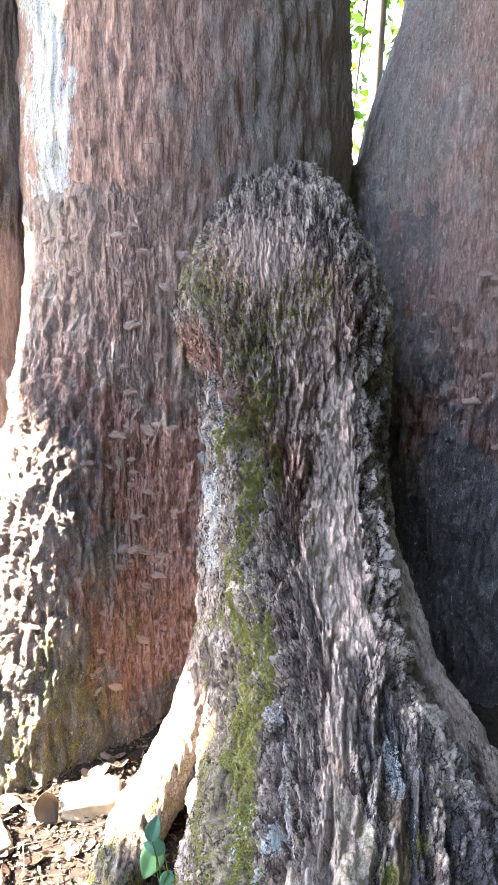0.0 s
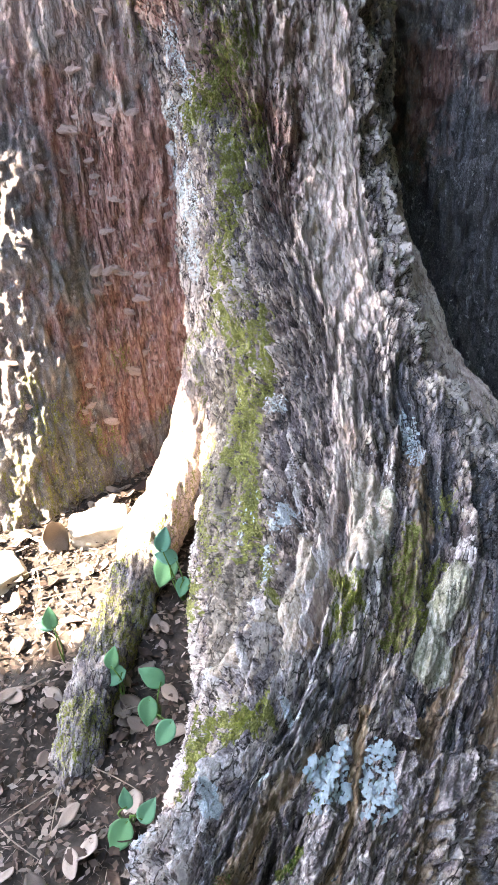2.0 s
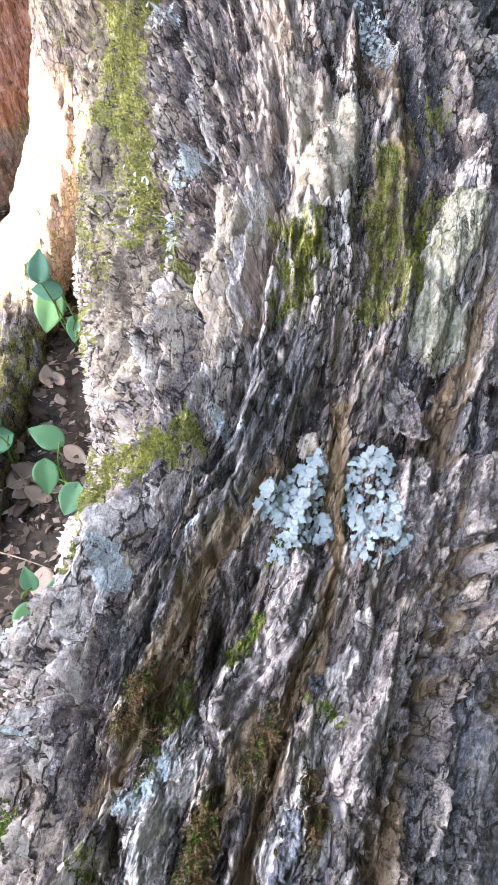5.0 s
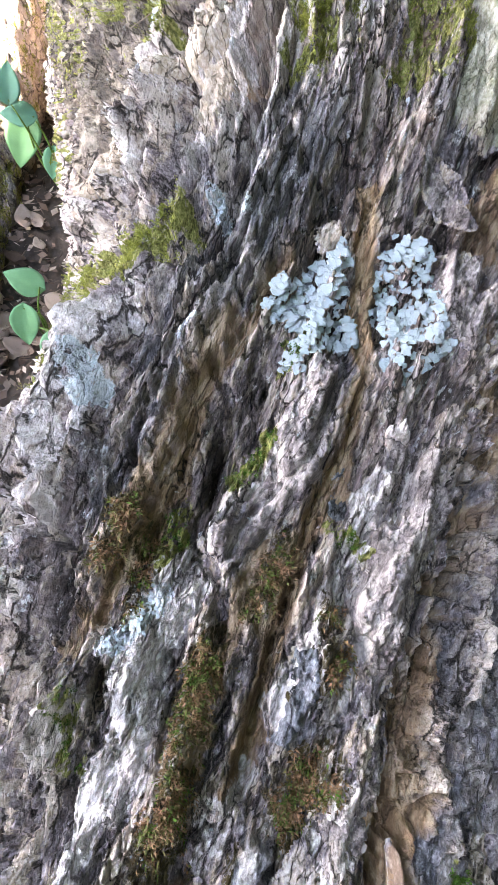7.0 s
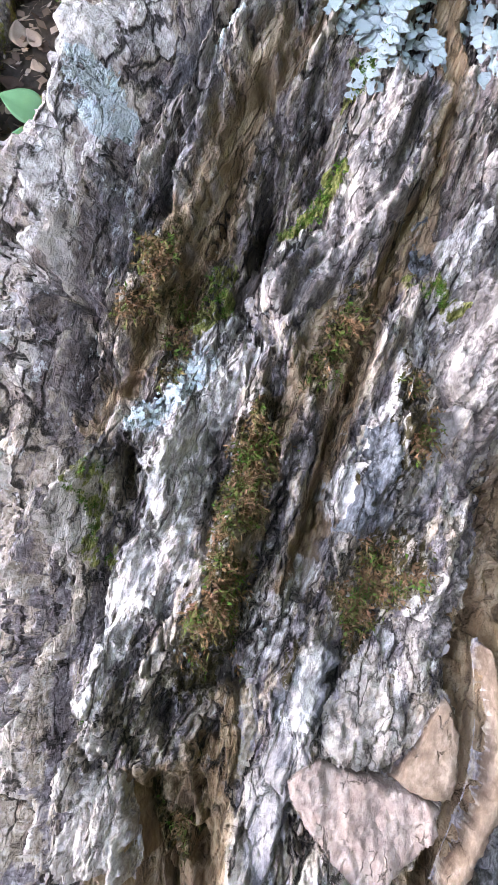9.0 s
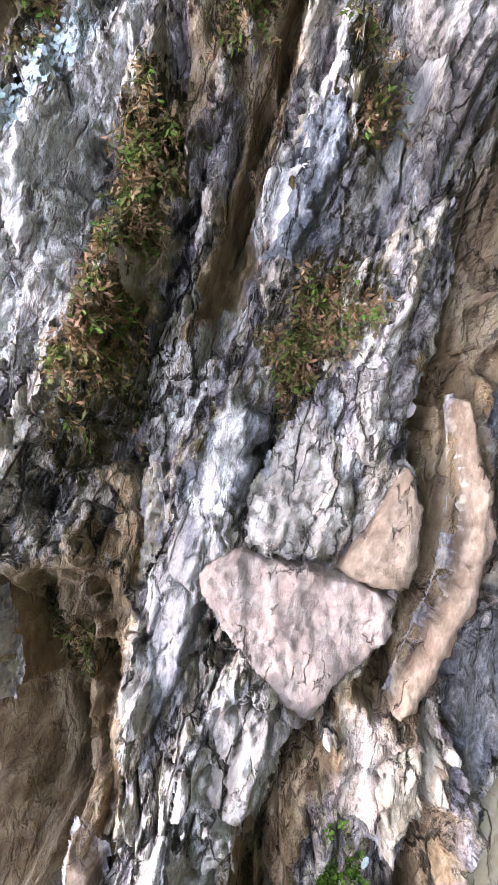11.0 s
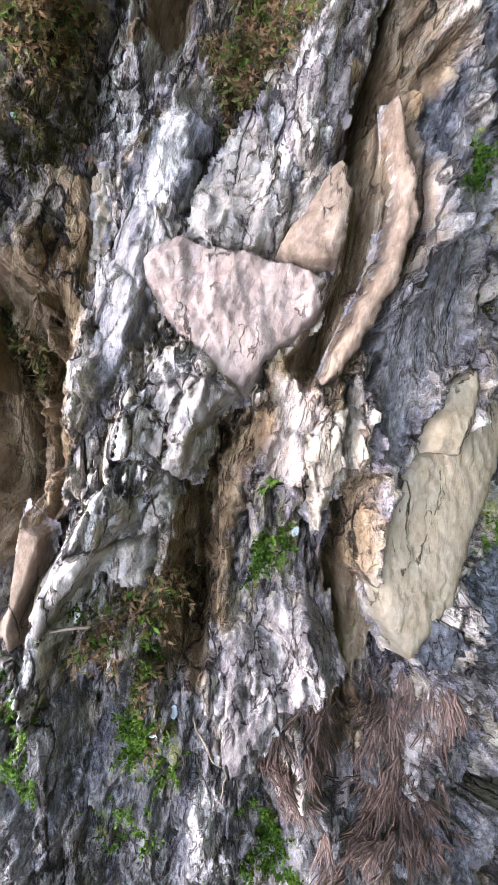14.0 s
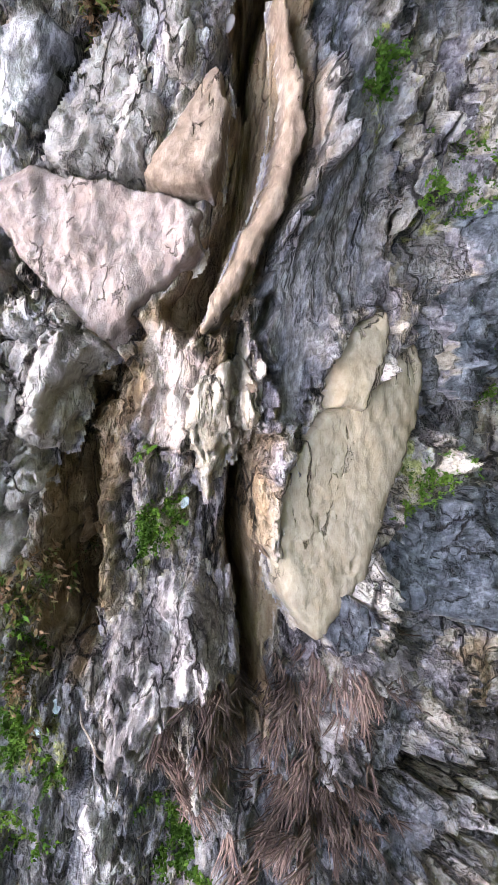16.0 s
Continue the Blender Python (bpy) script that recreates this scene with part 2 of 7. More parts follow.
def bark_material(name, upright):
    """Bark whose grain runs along the root, or upright along the stems."""
    m, k = material(name, 0.88, along_grain=not upright)
    mix, step, mask, maths = k["mix"], k["step"], k["mask"], k["maths"]

    def noise_(scale, stretch=(1, 1, 1), detail=6.0, roughness=0.6):
        a, b, c = stretch
        return k["noise"](scale, (a, a, b * .5) if upright else stretch, detail, roughness)

    big = noise_(14, (1.6, .55, .8), 5, .6)
    mid = noise_(60, (1.8, .5, .8), 7, .65)
    fine = noise_(300, (1.2, .8, 1), 7, .68)
    rough_ = maths("SUBTRACT", 1.0, maths("MULTIPLY", mask("calm"), .85))
    speck = noise_(700, (1, .8, 1), 3, .6)
    film, wood, split, thin = film_and_wood(k, noise_, fine)
    col = mix(step(maths("ADD", mid, maths("ADD", maths("MULTIPLY", maths("SUBTRACT", mask("layer"), .5), .22), maths("MULTIPLY", mask("worn"), .05))), .50, .555), film, wood)
    col = mix(maths("MULTIPLY", step(big, .49, .59), maths("SUBTRACT", .72, maths("MULTIPLY", mask("worn"), .5))), col, k["ramp"](mid, [(.36, (.025, .020, .019)), (.53, (.12, .092, .082)), (.66, (.40, .33, .29))]))
    col = mix(maths("MULTIPLY", mask("spots"), .6), col, k["ramp"](mid, [(.35, (.05, .036, .030)), (.5, (.33, .245, .205)), (.65, (.68, .58, .52))]))
    # flakes vary in tone; raised ones painted paler, sunken ones near-black as if shaded
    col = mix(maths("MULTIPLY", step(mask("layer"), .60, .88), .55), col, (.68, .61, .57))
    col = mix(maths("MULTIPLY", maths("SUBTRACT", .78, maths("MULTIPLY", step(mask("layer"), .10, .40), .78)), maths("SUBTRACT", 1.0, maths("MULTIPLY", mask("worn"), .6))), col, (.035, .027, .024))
    # pits are near-black specks of colour, without relief
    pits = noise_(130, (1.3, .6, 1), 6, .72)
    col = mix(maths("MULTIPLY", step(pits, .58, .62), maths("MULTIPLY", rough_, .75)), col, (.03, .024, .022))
    col = mix(maths("MULTIPLY", step(noise_(170, (1, .7, 1), 6, .75), .615, .645), maths("MULTIPLY", rough_, .7)), col, (.64, .60, .58))
    if upright:                                                   # smoother pinkish bark with broad grey-green and dark weathering on the trunk
        col = mix(.5, col, k["ramp"](fine, [(.3, (.24, .19, .175)), (.7, (.52, .45, .425))]))
        wash = k["noise"](3.2, (1, 1, .45), 6, .65)
        col = mix(maths("MULTIPLY", step(wash, .50, .62), .55), col, k["ramp"](fine, [(.3, (.13, .135, .115)), (.7, (.40, .41, .37))]))
        col = mix(maths("MULTIPLY", step(wash, .46, .36), .4), col, k["ramp"](mid, [(.35, (.05, .036, .032)), (.65, (.27, .20, .18))]))
    # smooth lilac-grey film on worn bark
    col = mix(maths("MULTIPLY", mask("lilac"), .9), col, k["ramp"](maths("ADD", maths("MULTIPLY", mid, .6), maths("MULTIPLY", fine, .4)),
              [(.36, (.15, .14, .15)), (.50, (.28, .262, .268)), (.64, (.44, .41, .40))]))
    # blackened bark of one flank; also painted where recesses lie in shade
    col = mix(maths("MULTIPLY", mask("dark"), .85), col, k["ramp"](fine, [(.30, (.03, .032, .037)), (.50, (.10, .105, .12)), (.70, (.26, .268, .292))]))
    fibre = noise_(110, (1.7, .32, .6), 6, .62)
    col = mix(maths("MULTIPLY", mask("red"), .85), col, k["ramp"](mid, [(.34, (.11, .048, .038)), (.5, (.43, .22, .18)), (.66, (.64, .44, .385))]))
    col = mix(mask("tan"), col, k["ramp"](fibre, [(.32, (.125, .076, .042)), (.5, (.31, .212, .132)), (.68, (.49, .38, .27))]))
    col = mix(maths("MULTIPLY", mask("bleach"), .85), col, k["ramp"](fibre, [(.30, (.42, .31, .27)), (.5, (.68, .55, .49)), (.7, (.86, .76, .705))]))
    col = mix(maths("MULTIPLY", step(maths("ADD", mask("pale"), maths("MULTIPLY", maths("SUBTRACT", mid, .5), 2.2)), .30, .62), .85), col,
              k["ramp"](fine, [(.32, (.27, .235, .225)), (.50, (.62, .565, .545)), (.66, (.88, .835, .81))]))
    col = mix(maths("MULTIPLY", mask("umber"), .8), col, k["ramp"](mid, [(.34, (.06, .048, .036)), (.5, (.20, .165, .125)), (.66, (.42, .37, .31))]))
    # fissures: near-black colour paints the shade inside them, besides the bump
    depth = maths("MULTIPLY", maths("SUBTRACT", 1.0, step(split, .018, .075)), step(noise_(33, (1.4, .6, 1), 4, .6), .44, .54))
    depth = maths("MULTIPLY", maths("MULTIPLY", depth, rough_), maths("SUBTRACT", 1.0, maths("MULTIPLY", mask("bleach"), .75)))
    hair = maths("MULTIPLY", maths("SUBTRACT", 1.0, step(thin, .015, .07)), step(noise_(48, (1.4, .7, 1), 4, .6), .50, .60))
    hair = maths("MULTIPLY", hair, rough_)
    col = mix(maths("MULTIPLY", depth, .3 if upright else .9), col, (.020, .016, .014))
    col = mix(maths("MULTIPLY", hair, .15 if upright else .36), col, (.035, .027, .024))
    # pale crust lichen in broken blotches
    blotch = noise_(190, (1, 1, 1), 6, .7)
    crust = maths("MULTIPLY", step(maths("ADD", blotch, maths("MULTIPLY", mask("crust"), .20)), .60, .64), step(mask("crust"), .05, .4))
    col = mix(crust, col, k["ramp"](speck, [(.3, (.38, .42, .43)), (.6, (.62, .66, .68))]))
    tiny = maths("MULTIPLY", step(noise_(75, (1, .8, 1), 6, .75), .605, .635), mask("spots"))
    col = mix(tiny, col, (.62, .63, .63))
    film2 = maths("MULTIPLY", step(maths("ADD", maths("ADD", maths("MULTIPLY", blotch, .5), maths("MULTIPLY", mid, .5)), maths("MULTIPLY", mask("moss"), .16)), .58, .63), step(mask("moss"), .02, .3))
    col = mix(film2, col, k["ramp"](fine, [(.3, (.07, .077, .022)), (.5, (.22, .225, .07)), (.7, (.46, .44, .20))]))
    peat = maths("MULTIPLY", step(maths("ADD", blotch, maths("MULTIPLY", mask("brownmoss"), .18)), .6, .68), step(mask("brownmoss"), .02, .3))
    col = mix(peat, col, k["ramp"](fine, [(.3, (.025, .018, .01)), (.7, (.11, .085, .035))]))
    k["paint"](col)
    height = maths("MULTIPLY", rough_, maths("ADD", maths("MULTIPLY", fine, .38), maths("ADD", maths("MULTIPLY", speck, .20), maths("MULTIPLY", mid, .9))))
    height = maths("ADD", height, maths("MULTIPLY", mask("calm"), maths("ADD", maths("MULTIPLY", maths("MULTIPLY", mask("tan"), fibre), .5), maths("MULTIPLY", fine, .30))))
    k["relief"](maths("SUBTRACT", height, maths("ADD", maths("MULTIPLY", depth, .4 if upright else 1.0), maths("MULTIPLY", hair, .1 if upright else .3))), 1.0, .007)
    return m


def plate_material(name, dark, mid, light, stain=(.10, .09, .085), stained=.5, rough=.85):
    """A bark plate: its own tone at the free part, film and wood of the bark around it towards its rim."""
    m, k = material(name, rough, along_grain=True)
    noise_, mix, step, maths = k["noise"], k["mix"], k["step"], k["maths"]
    big = noise_(38, (1.3, .8, 1), 6, .6)
    fine = noise_(300, (1.3, .8, 1), 7, .7)
    vein = noise_(85, (1.1, .85, 1), 8, .72)
    film, wood, split, thin = film_and_wood(k, noise_, fine)
    around = mix(step(vein, .47, .56), film, wood)
    tone = k["ramp"](maths("ADD", maths("MULTIPLY", fine, .55), maths("MULTIPLY", vein, .45)), [(.36, dark), (.49, mid), (.60, light)])
    tone = mix(maths("MULTIPLY", step(vein, .53, .62), .08 + 1.1 * stained), tone, light)
    tone = mix(maths("MULTIPLY", step(big, .50, .62), stained), tone, stain)
    own = step(maths("ADD", k["mask"]("core"), maths("MULTIPLY", maths("SUBTRACT", big, .5), .5 + 1.6 * stained)), .12, .32)
    col = mix(own, around, tone)
    pits = noise_(150, (1.4, .6, 1), 6, .75)
    col = mix(maths("MULTIPLY", step(pits, .59, .63), 1.1 * stained), col, stain)
    # cracks across the plate get near-black colour for the shade within
    depth = maths("MULTIPLY", maths("SUBTRACT", 1.0, step(split, .006, .035)), step(noise_(30, (1.2, .8, 1), 4, .6), .57 - .2 * stained, .66 - .2 * stained))
    hair = maths("MULTIPLY", maths("SUBTRACT", 1.0, step(thin, .01, .05)), step(noise_(52, (1.2, .8, 1), 4, .6), .62 - .22 * stained, .70 - .22 * stained))
    col = mix(maths("MULTIPLY", depth, .85), col, (.035, .027, .023))
    col = mix(maths("MULTIPLY", hair, .5), col, (.06, .048, .04))
    k["paint"](col)
    height = maths("ADD", maths("MULTIPLY", fine, .02 + .75 * stained), maths("MULTIPLY", vein, .04 + 1.7 * stained))
    k["relief"](maths("SUBTRACT", height, maths("ADD", maths("MULTIPLY", depth, .9), maths("MULTIPLY", hair, .4))), 1.0, .0045)
    return m


BARK = bark_material("root bark", False)
STEM_BARK = bark_material("stem bark", True)
TONES = {
    "pink": plate_material("weathered pink bark", (.205, .148, .130), (.276, .213, .190), (.355, .292, .268), (.20, .15, .13), .20),
    "white": plate_material("bleached bark", (.25, .207, .182), (.41, .36, .328), (.56, .512, .475), (.18, .15, .137), .44),
    "grey": plate_material("grey bark", (.09, .076, .075), (.29, .25, .242), (.53, .475, .45), (.05, .042, .042), .5),
    "cream": plate_material("cream bark", (.23, .178, .136), (.40, .335, .275), (.55, .49, .435), (.16, .115, .08), .28),
    "tan": plate_material("tan inner bark", (.122, .083, .060), (.19, .138, .106), (.28, .215, .172), (.12, .08, .058), .10),
    "yellow": plate_material("yellowish inner bark", (.225, .178, .125), (.285, .235, .175), (.345, .292, .23), (.20, .15, .10), .07, .7),
    "dark": plate_material("blackened bark", (.04, .042, .048), (.13, .136, .152), (.30, .31, .335), (.03, .03, .033), .4),
    "pale": plate_material("greenish pale bark", (.18, .165, .125), (.36, .34, .27), (.56, .53, .46), (.12, .135, .06), .45),
}


def leafy(name, a, b, c, rough=.6, trans=.25, scale=160, clump=0.0):
    """Leaves: three tones by chance per leaf, faint mottling, a little light through the blade."""
    m, k = material(name, rough)
    r = k["maths"]("ADD", k["island"](), k["maths"]("MULTIPLY", k["random"](), .5))
    r = k["maths"]("FRACT", r)
    if clump:                                                     # neighbours share their tone
        r = k["maths"]("ADD", k["maths"]("MULTIPLY", r, .45), k["maths"]("MULTIPLY", k["step"](k["noise"](clump, (1, 1, 1), 3, .5), .38, .62), .55))
    col = k["ramp"](r, [(0.0, a), (.5, b), (1.0, c)])
    n = k["noise"](scale, (1, 1, 1), 4, .6)
    col = k["mix"](k["maths"]("MULTIPLY", k["step"](n, .4, .7), .35), col, tuple(x * .55 for x in a))
    k["paint"](col)
    k["shader"].inputs["Subsurface Weight"].default_value = 0.0
    k["shader"].inputs["Transmission Weight"].default_value = 0.0
    t = k["tree"]
    tr = t.nodes.new("ShaderNodeBsdfTranslucent")
    t.links.new(col, tr.inputs[0])
    mx = t.nodes.new("ShaderNodeMixShader")
    mx.inputs[0].default_value = trans
    t.links.new(k["shader"].outputs[0], mx.inputs[1])
    t.links.new(tr.outputs[0], mx.inputs[2])
    t.links.new(mx.outputs[0], t.nodes["Material Output"].inputs[0])
    k["relief"](n, .25, .001)
    return m


MOSS = leafy("moss", (.035, .085, .012), (.085, .17, .025), (.19, .29, .055), .8, .35, 160, 45)
OLIVE_MOSS = leafy("olive moss", (.11, .135, .028), (.26, .28, .065), (.47, .46, .17), .8, .35, 160, 30)
BROWN_MOSS = leafy("drying moss", (.08, .19, .03), (.17, .105, .06), (.40, .235, .16), .8, .3, 160, 140)
GREEN_LEAF = leafy("fresh leaf", (.13, .30, .22), (.16, .35, .24), (.20, .40, .19), .45, .3, 60)
DEAD_LEAF = leafy("dead leaf", (.07, .048, .038), (.17, .125, .10), (.40, .335, .29), .8, .12, 45)
CANOPY = leafy("canopy leaf", (.05, .12, .015), (.09, .18, .02), (.16, .26, .04), .5, .4, 20)


def lichen_material():
    m, k = material("grey-blue leafy lichen", .85)
    n = k["noise"](420, (1, 1, 1), 5, .65)
    col = k["ramp"](n, [(.30, (.16, .19, .20)), (.5, (.35, .40, .425)), (.70, (.53, .59, .61))])
    col = k["mix"](k["maths"]("MULTIPLY", k["random"](), .35), col, (.32, .39, .39))
    k["paint"](col)
    k["relief"](n, .5, .001)
    return m


LICHEN = lichen_material()


def plain(name, lo, hi, scale=120, rough=.85, stretch=(1, 1, 1), bump=.5):
    m, k = material(name, rough)
    n = k["noise"](scale, stretch, 6, .65)
    b = k["noise"](scale * .18, stretch, 4, .6)
    col = k["ramp"](n, [(.3, lo), (.68, hi)])
    col = k["mix"](k["maths"]("MULTIPLY", k["step"](b, .42, .65), .4), col, tuple(.5 * (p + q) * .7 for p, q in zip(lo, hi)))
    col = k["mix"](k["maths"]("MULTIPLY", k["random"](), .25), col, lo)
    k["paint"](col)
    k["relief"](n, bump, .004)
    return m


ROOTLET = leafy("rootlet", (.045, .030, .025), (.13, .086, .073), (.30, .212, .18), .9, .05, 300, 40)
STEM_GREEN = plain("green stem", (.08, .16, .03), (.16, .26, .06), 200, .6)
TWIG = plain("dry twig", (.16, .12, .09), (.42, .35, .28), 260)
FLAKE = plain("pale petal", (.30, .34, .36), (.52, .56, .57), 900, .7)
PORE = plain("pore", (.20, .13, .115), (.72, .58, .53), 120)
STONE = plain("pale stone", (.40, .35, .28), (.72, .66, .56), 45)
SOIL = plain("forest soil", (.015, .012, .010), (.085, .068, .056), 55)
FOREST = plain("far foliage", (.006, .012, .003), (.05, .075, .02), 4)


# ---- things: helpers ----
def part(name, mesh, material_, parent, label=""):
    """Links a mesh (or a bmesh) as one object under a thing."""
    if isinstance(mesh, bmesh.types.BMesh):
        me = bpy.data.meshes.new(name)
        mesh.to_mesh(me)
        mesh.free()
        mesh = me
    if material_ and not mesh.materials:
        mesh.materials.append(material_)
    ob = new(name, mesh)
    ob.parent = parent
    if label:
        ob["label"] = label
    return ob


def mesh_of(name, verts, faces, smooth_=True):
    me = bpy.data.meshes.new(name)
    me.from_pydata([tuple(p) for p in verts], [], [tuple(q) for q in faces])
    if smooth_:
        me.shade_smooth()
    return me


def tube_mesh(name, points, radii, sides=8, rough=0.0, seed=0):
    """A round, tapered, slightly uneven tube along points."""
    P = np.asarray(points, float)
    n = len(P)
    T = np.gradient(P, axis=0)
    T /= np.linalg.norm(T, axis=1)[:, None] + 1e-12
    up = np.array((0.13, 0.21, 0.97)) if abs(T[0, 2]) < .9 else np.array((1.0, .1, .05))
    A = np.cross(T, up)
    A /= np.linalg.norm(A, axis=1)[:, None] + 1e-12
    B = np.cross(T, A)
    a = np.linspace(0, 2 * math.pi, sides, endpoint=False)
    r = np.interp(np.linspace(0, 1, n), np.linspace(0, 1, len(radii)), radii)[:, None] * np.ones(sides)
    ring = P[:, None] + r[..., None] * (np.cos(a)[None, :, None] * A[:, None] + np.sin(a)[None, :, None] * B[:, None])
    if rough:
        k = 1 + rough * fbm(ring[..., 0] * 40 + seed, ring[..., 1] * 40, ring[..., 2] * 40, 3)
        ring = P[:, None] + (ring - P[:, None]) * k[..., None]
    faces = [(i * sides + j, i * sides + (j + 1) % sides, (i + 1) * sides + (j + 1) % sides, (i + 1) * sides + j)
             for i in range(n - 1) for j in range(sides)]
    faces += [tuple(range(sides))[::-1], tuple((n - 1) * sides + j for j in range(sides))]
    return mesh_of(name, ring.reshape(-1, 3), faces)


def bend(points, n=16):
    """A smooth line through a few points."""
    P = np.asarray(points, float)
    s = np.r_[0, np.cumsum(np.linalg.norm(np.diff(P, axis=0), axis=1))]
    return spline(np.column_stack([s, P]), np.linspace(0, s[-1], n))


# ---- relief and growth on the great root, in way across (s) and way along (v) ----
STROKES, PLATES, FIELDS = [], [], []


def stroke(kind, width, amount, line):
    STROKES.append((kind, width, amount, np.array(line)))


def plate(tone, height, outline):
    PLATES.append((tone, height, np.array(outline)))


def field(tone, depth, soft_, still, outline):
    """A smoother hollow or worn patch of the bark within an outline."""
    FIELDS.append((tone, depth, soft_, still, np.array(outline)))


def line_distance(s, v, line):
    best = np.full(np.shape(s), 9.0)
    if len(line) == 1:
        return np.hypot(s - line[0, 0], v - line[0, 1])
    for (a, b), (c, d) in zip(line[:-1], line[1:]):
        u, w = c - a, d - b
        t = np.clip(((s - a) * u + (v - b) * w) / (u * u + w * w + 1e-12), 0, 1)
        best = np.minimum(best, np.hypot(s - a - t * u, v - b - t * w))
    return best


def inside_distance(s, v, outline):
    """Distance to the outline, positive within it."""
    d = line_distance(s, v, np.vstack([outline, outline[:1]]))
    odd = np.zeros(np.shape(s), bool)
    q = np.roll(outline, -1, 0)
    for (a, b), (c, e) in zip(outline, q):
        cross_ = (b > v) != (e > v)
        odd ^= cross_ & (s < (c - a) * (v - b) / (e - b + 1e-12) + a)
    return np.where(odd, d, -d)


stroke("relief", 0.0050, -0.014, [(0.038, 0.830), (0.040, 0.807), (0.037, 0.788), (0.030, 0.771), (0.016, 0.758), (0.004, 0.744)])
stroke("relief", 0.0032, 0.006, [(0.052, 0.822), (0.051, 0.801), (0.052, 0.783), (0.040, 0.768), (0.028, 0.756), (0.017, 0.743)])
stroke("relief", 0.0040, -0.016, [(0.022, 0.735), (0.016, 0.714), (0.016, 0.692), (0.008, 0.671), (0.004, 0.648), (-0.000, 0.612), (-0.011, 0.596)])
stroke("relief", 0.0072, -0.016, [(-0.073, 0.801), (-0.076, 0.776), (-0.083, 0.744), (-0.085, 0.717), (-0.085, 0.708)])
stroke("relief", 0.0054, -0.018, [(-0.030, 0.726), (-0.039, 0.702), (-0.041, 0.680), (-0.051, 0.653)])
stroke("relief", 0.0025, -0.009, [(-0.040, 0.773), (-0.046, 0.762), (-0.050, 0.749)])
stroke("relief", 0.0032, -0.014, [(0.004, 0.695), (0.012, 0.702)])
stroke("relief", 0.0045, -0.016, [(-0.101, 0.677), (-0.109, 0.657), (-0.120, 0.633)])
stroke("relief", 0.0041, -0.012, [(0.109, 0.738), (0.095, 0.726), (0.105, 0.690), (0.096, 0.657)])
stroke("relief", 0.0084, -0.03, [(0.062, 0.557), (0.083, 0.551), (0.123, 0.522)])
stroke("relief", 0.0084, -0.022, [(0.075, 0.507), (0.104, 0.509), (0.118, 0.510)])
stroke("relief", 0.0030, -0.014, [(0.107, 0.807), (0.098, 0.782), (0.089, 0.755), (0.091, 0.737)])
stroke("relief", 0.0040, -0.013, [(0.103, 0.626), (0.091, 0.602), (0.089, 0.570)])
stroke("relief", 0.0050, -0.012, [(-0.043, 0.653), (-0.052, 0.659), (-0.049, 0.681)])
stroke("relief", 0.0041, -0.014, [(-0.063, 0.659), (-0.058, 0.647), (-0.054, 0.651)])
stroke("relief", 0.0018, -0.007, [(-0.026, 0.744), (-0.022, 0.738), (-0.020, 0.734)])
stroke("relief", 0.0018, -0.009, [(-0.022, 0.980), (-0.016, 0.969), (-0.017, 0.962), (-0.024, 0.945)])
stroke("relief", 0.0029, -0.016, [(-0.090, 0.929), (-0.093, 0.915)])
stroke("relief", 0.0037, -0.014, [(0.047, 0.836), (0.038, 0.816), (0.030, 0.797)])
stroke("relief", 0.0025, -0.008, [(0.019, 0.950), (0.002, 0.924), (-0.008, 0.902), (-0.015, 0.885)])
stroke("relief", 0.0018, -0.007, [(-0.033, 0.873), (-0.038, 0.855)])
stroke("relief", 0.0021, -0.008, [(-0.054, 0.806), (-0.064, 0.786)])
stroke("relief", 0.0024, -0.009, [(-0.044, 0.776), (-0.050, 0.761)])
stroke("relief", 0.0042, -0.012, [(0.122, 1.197), (0.102, 1.140), (0.092, 1.106), (0.089, 1.067), (0.068, 1.025), (0.047, 1.004), (0.027, 0.962), (0.001, 0.911), (-0.017, 0.876), (-0.027, 0.854)])
stroke("relief", 0.0058, -0.012, [(0.056, 1.160), (0.023, 1.112), (-0.012, 1.077), (-0.027, 1.047), (-0.057, 0.992), (-0.085, 0.960)])
stroke("relief", 0.0045, -0.009, [(-0.015, 1.065), (-0.029, 1.029), (-0.057, 0.986)])
stroke("relief", 0.0057, -0.013, [(-0.053, 1.046), (-0.062, 1.029), (-0.070, 1.011)])
stroke("relief", 0.0050, -0.012, [(-0.149, 1.019), (-0.106, 0.999), (-0.111, 0.974), (-0.137, 0.957)])
stroke("relief", 0.0040, -0.01, [(0.002, 1.095), (0.009, 1.067), (-0.007, 1.038), (-0.019, 1.016)])
stroke("relief", 0.0076, -0.018, [(0.084, 0.926), (0.072, 0.888), (0.060, 0.866), (0.047, 0.831), (0.033, 0.807)])
stroke("relief", 0.0036, -0.009, [(-0.048, 0.917), (-0.059, 0.890), (-0.061, 0.858)])
stroke("relief", 0.0041, -0.01, [(-0.025, 0.923), (-0.024, 0.900), (-0.036, 0.872), (-0.053, 0.846)])
stroke("relief", 0.0036, -0.009, [(-0.121, 0.942), (-0.126, 0.909), (-0.137, 0.879), (-0.153, 0.857)])
stroke("relief", 0.0032, -0.008, [(-0.176, 0.882), (-0.170, 0.866), (-0.196, 0.852)])
stroke("relief", 0.0032, -0.008, [(-0.175, 1.053), (-0.200, 1.026), (-0.268, 1.032)])
stroke("relief", 0.0028, 0.005, [(0.107, 1.043), (0.095, 1.008), (0.095, 0.978)])
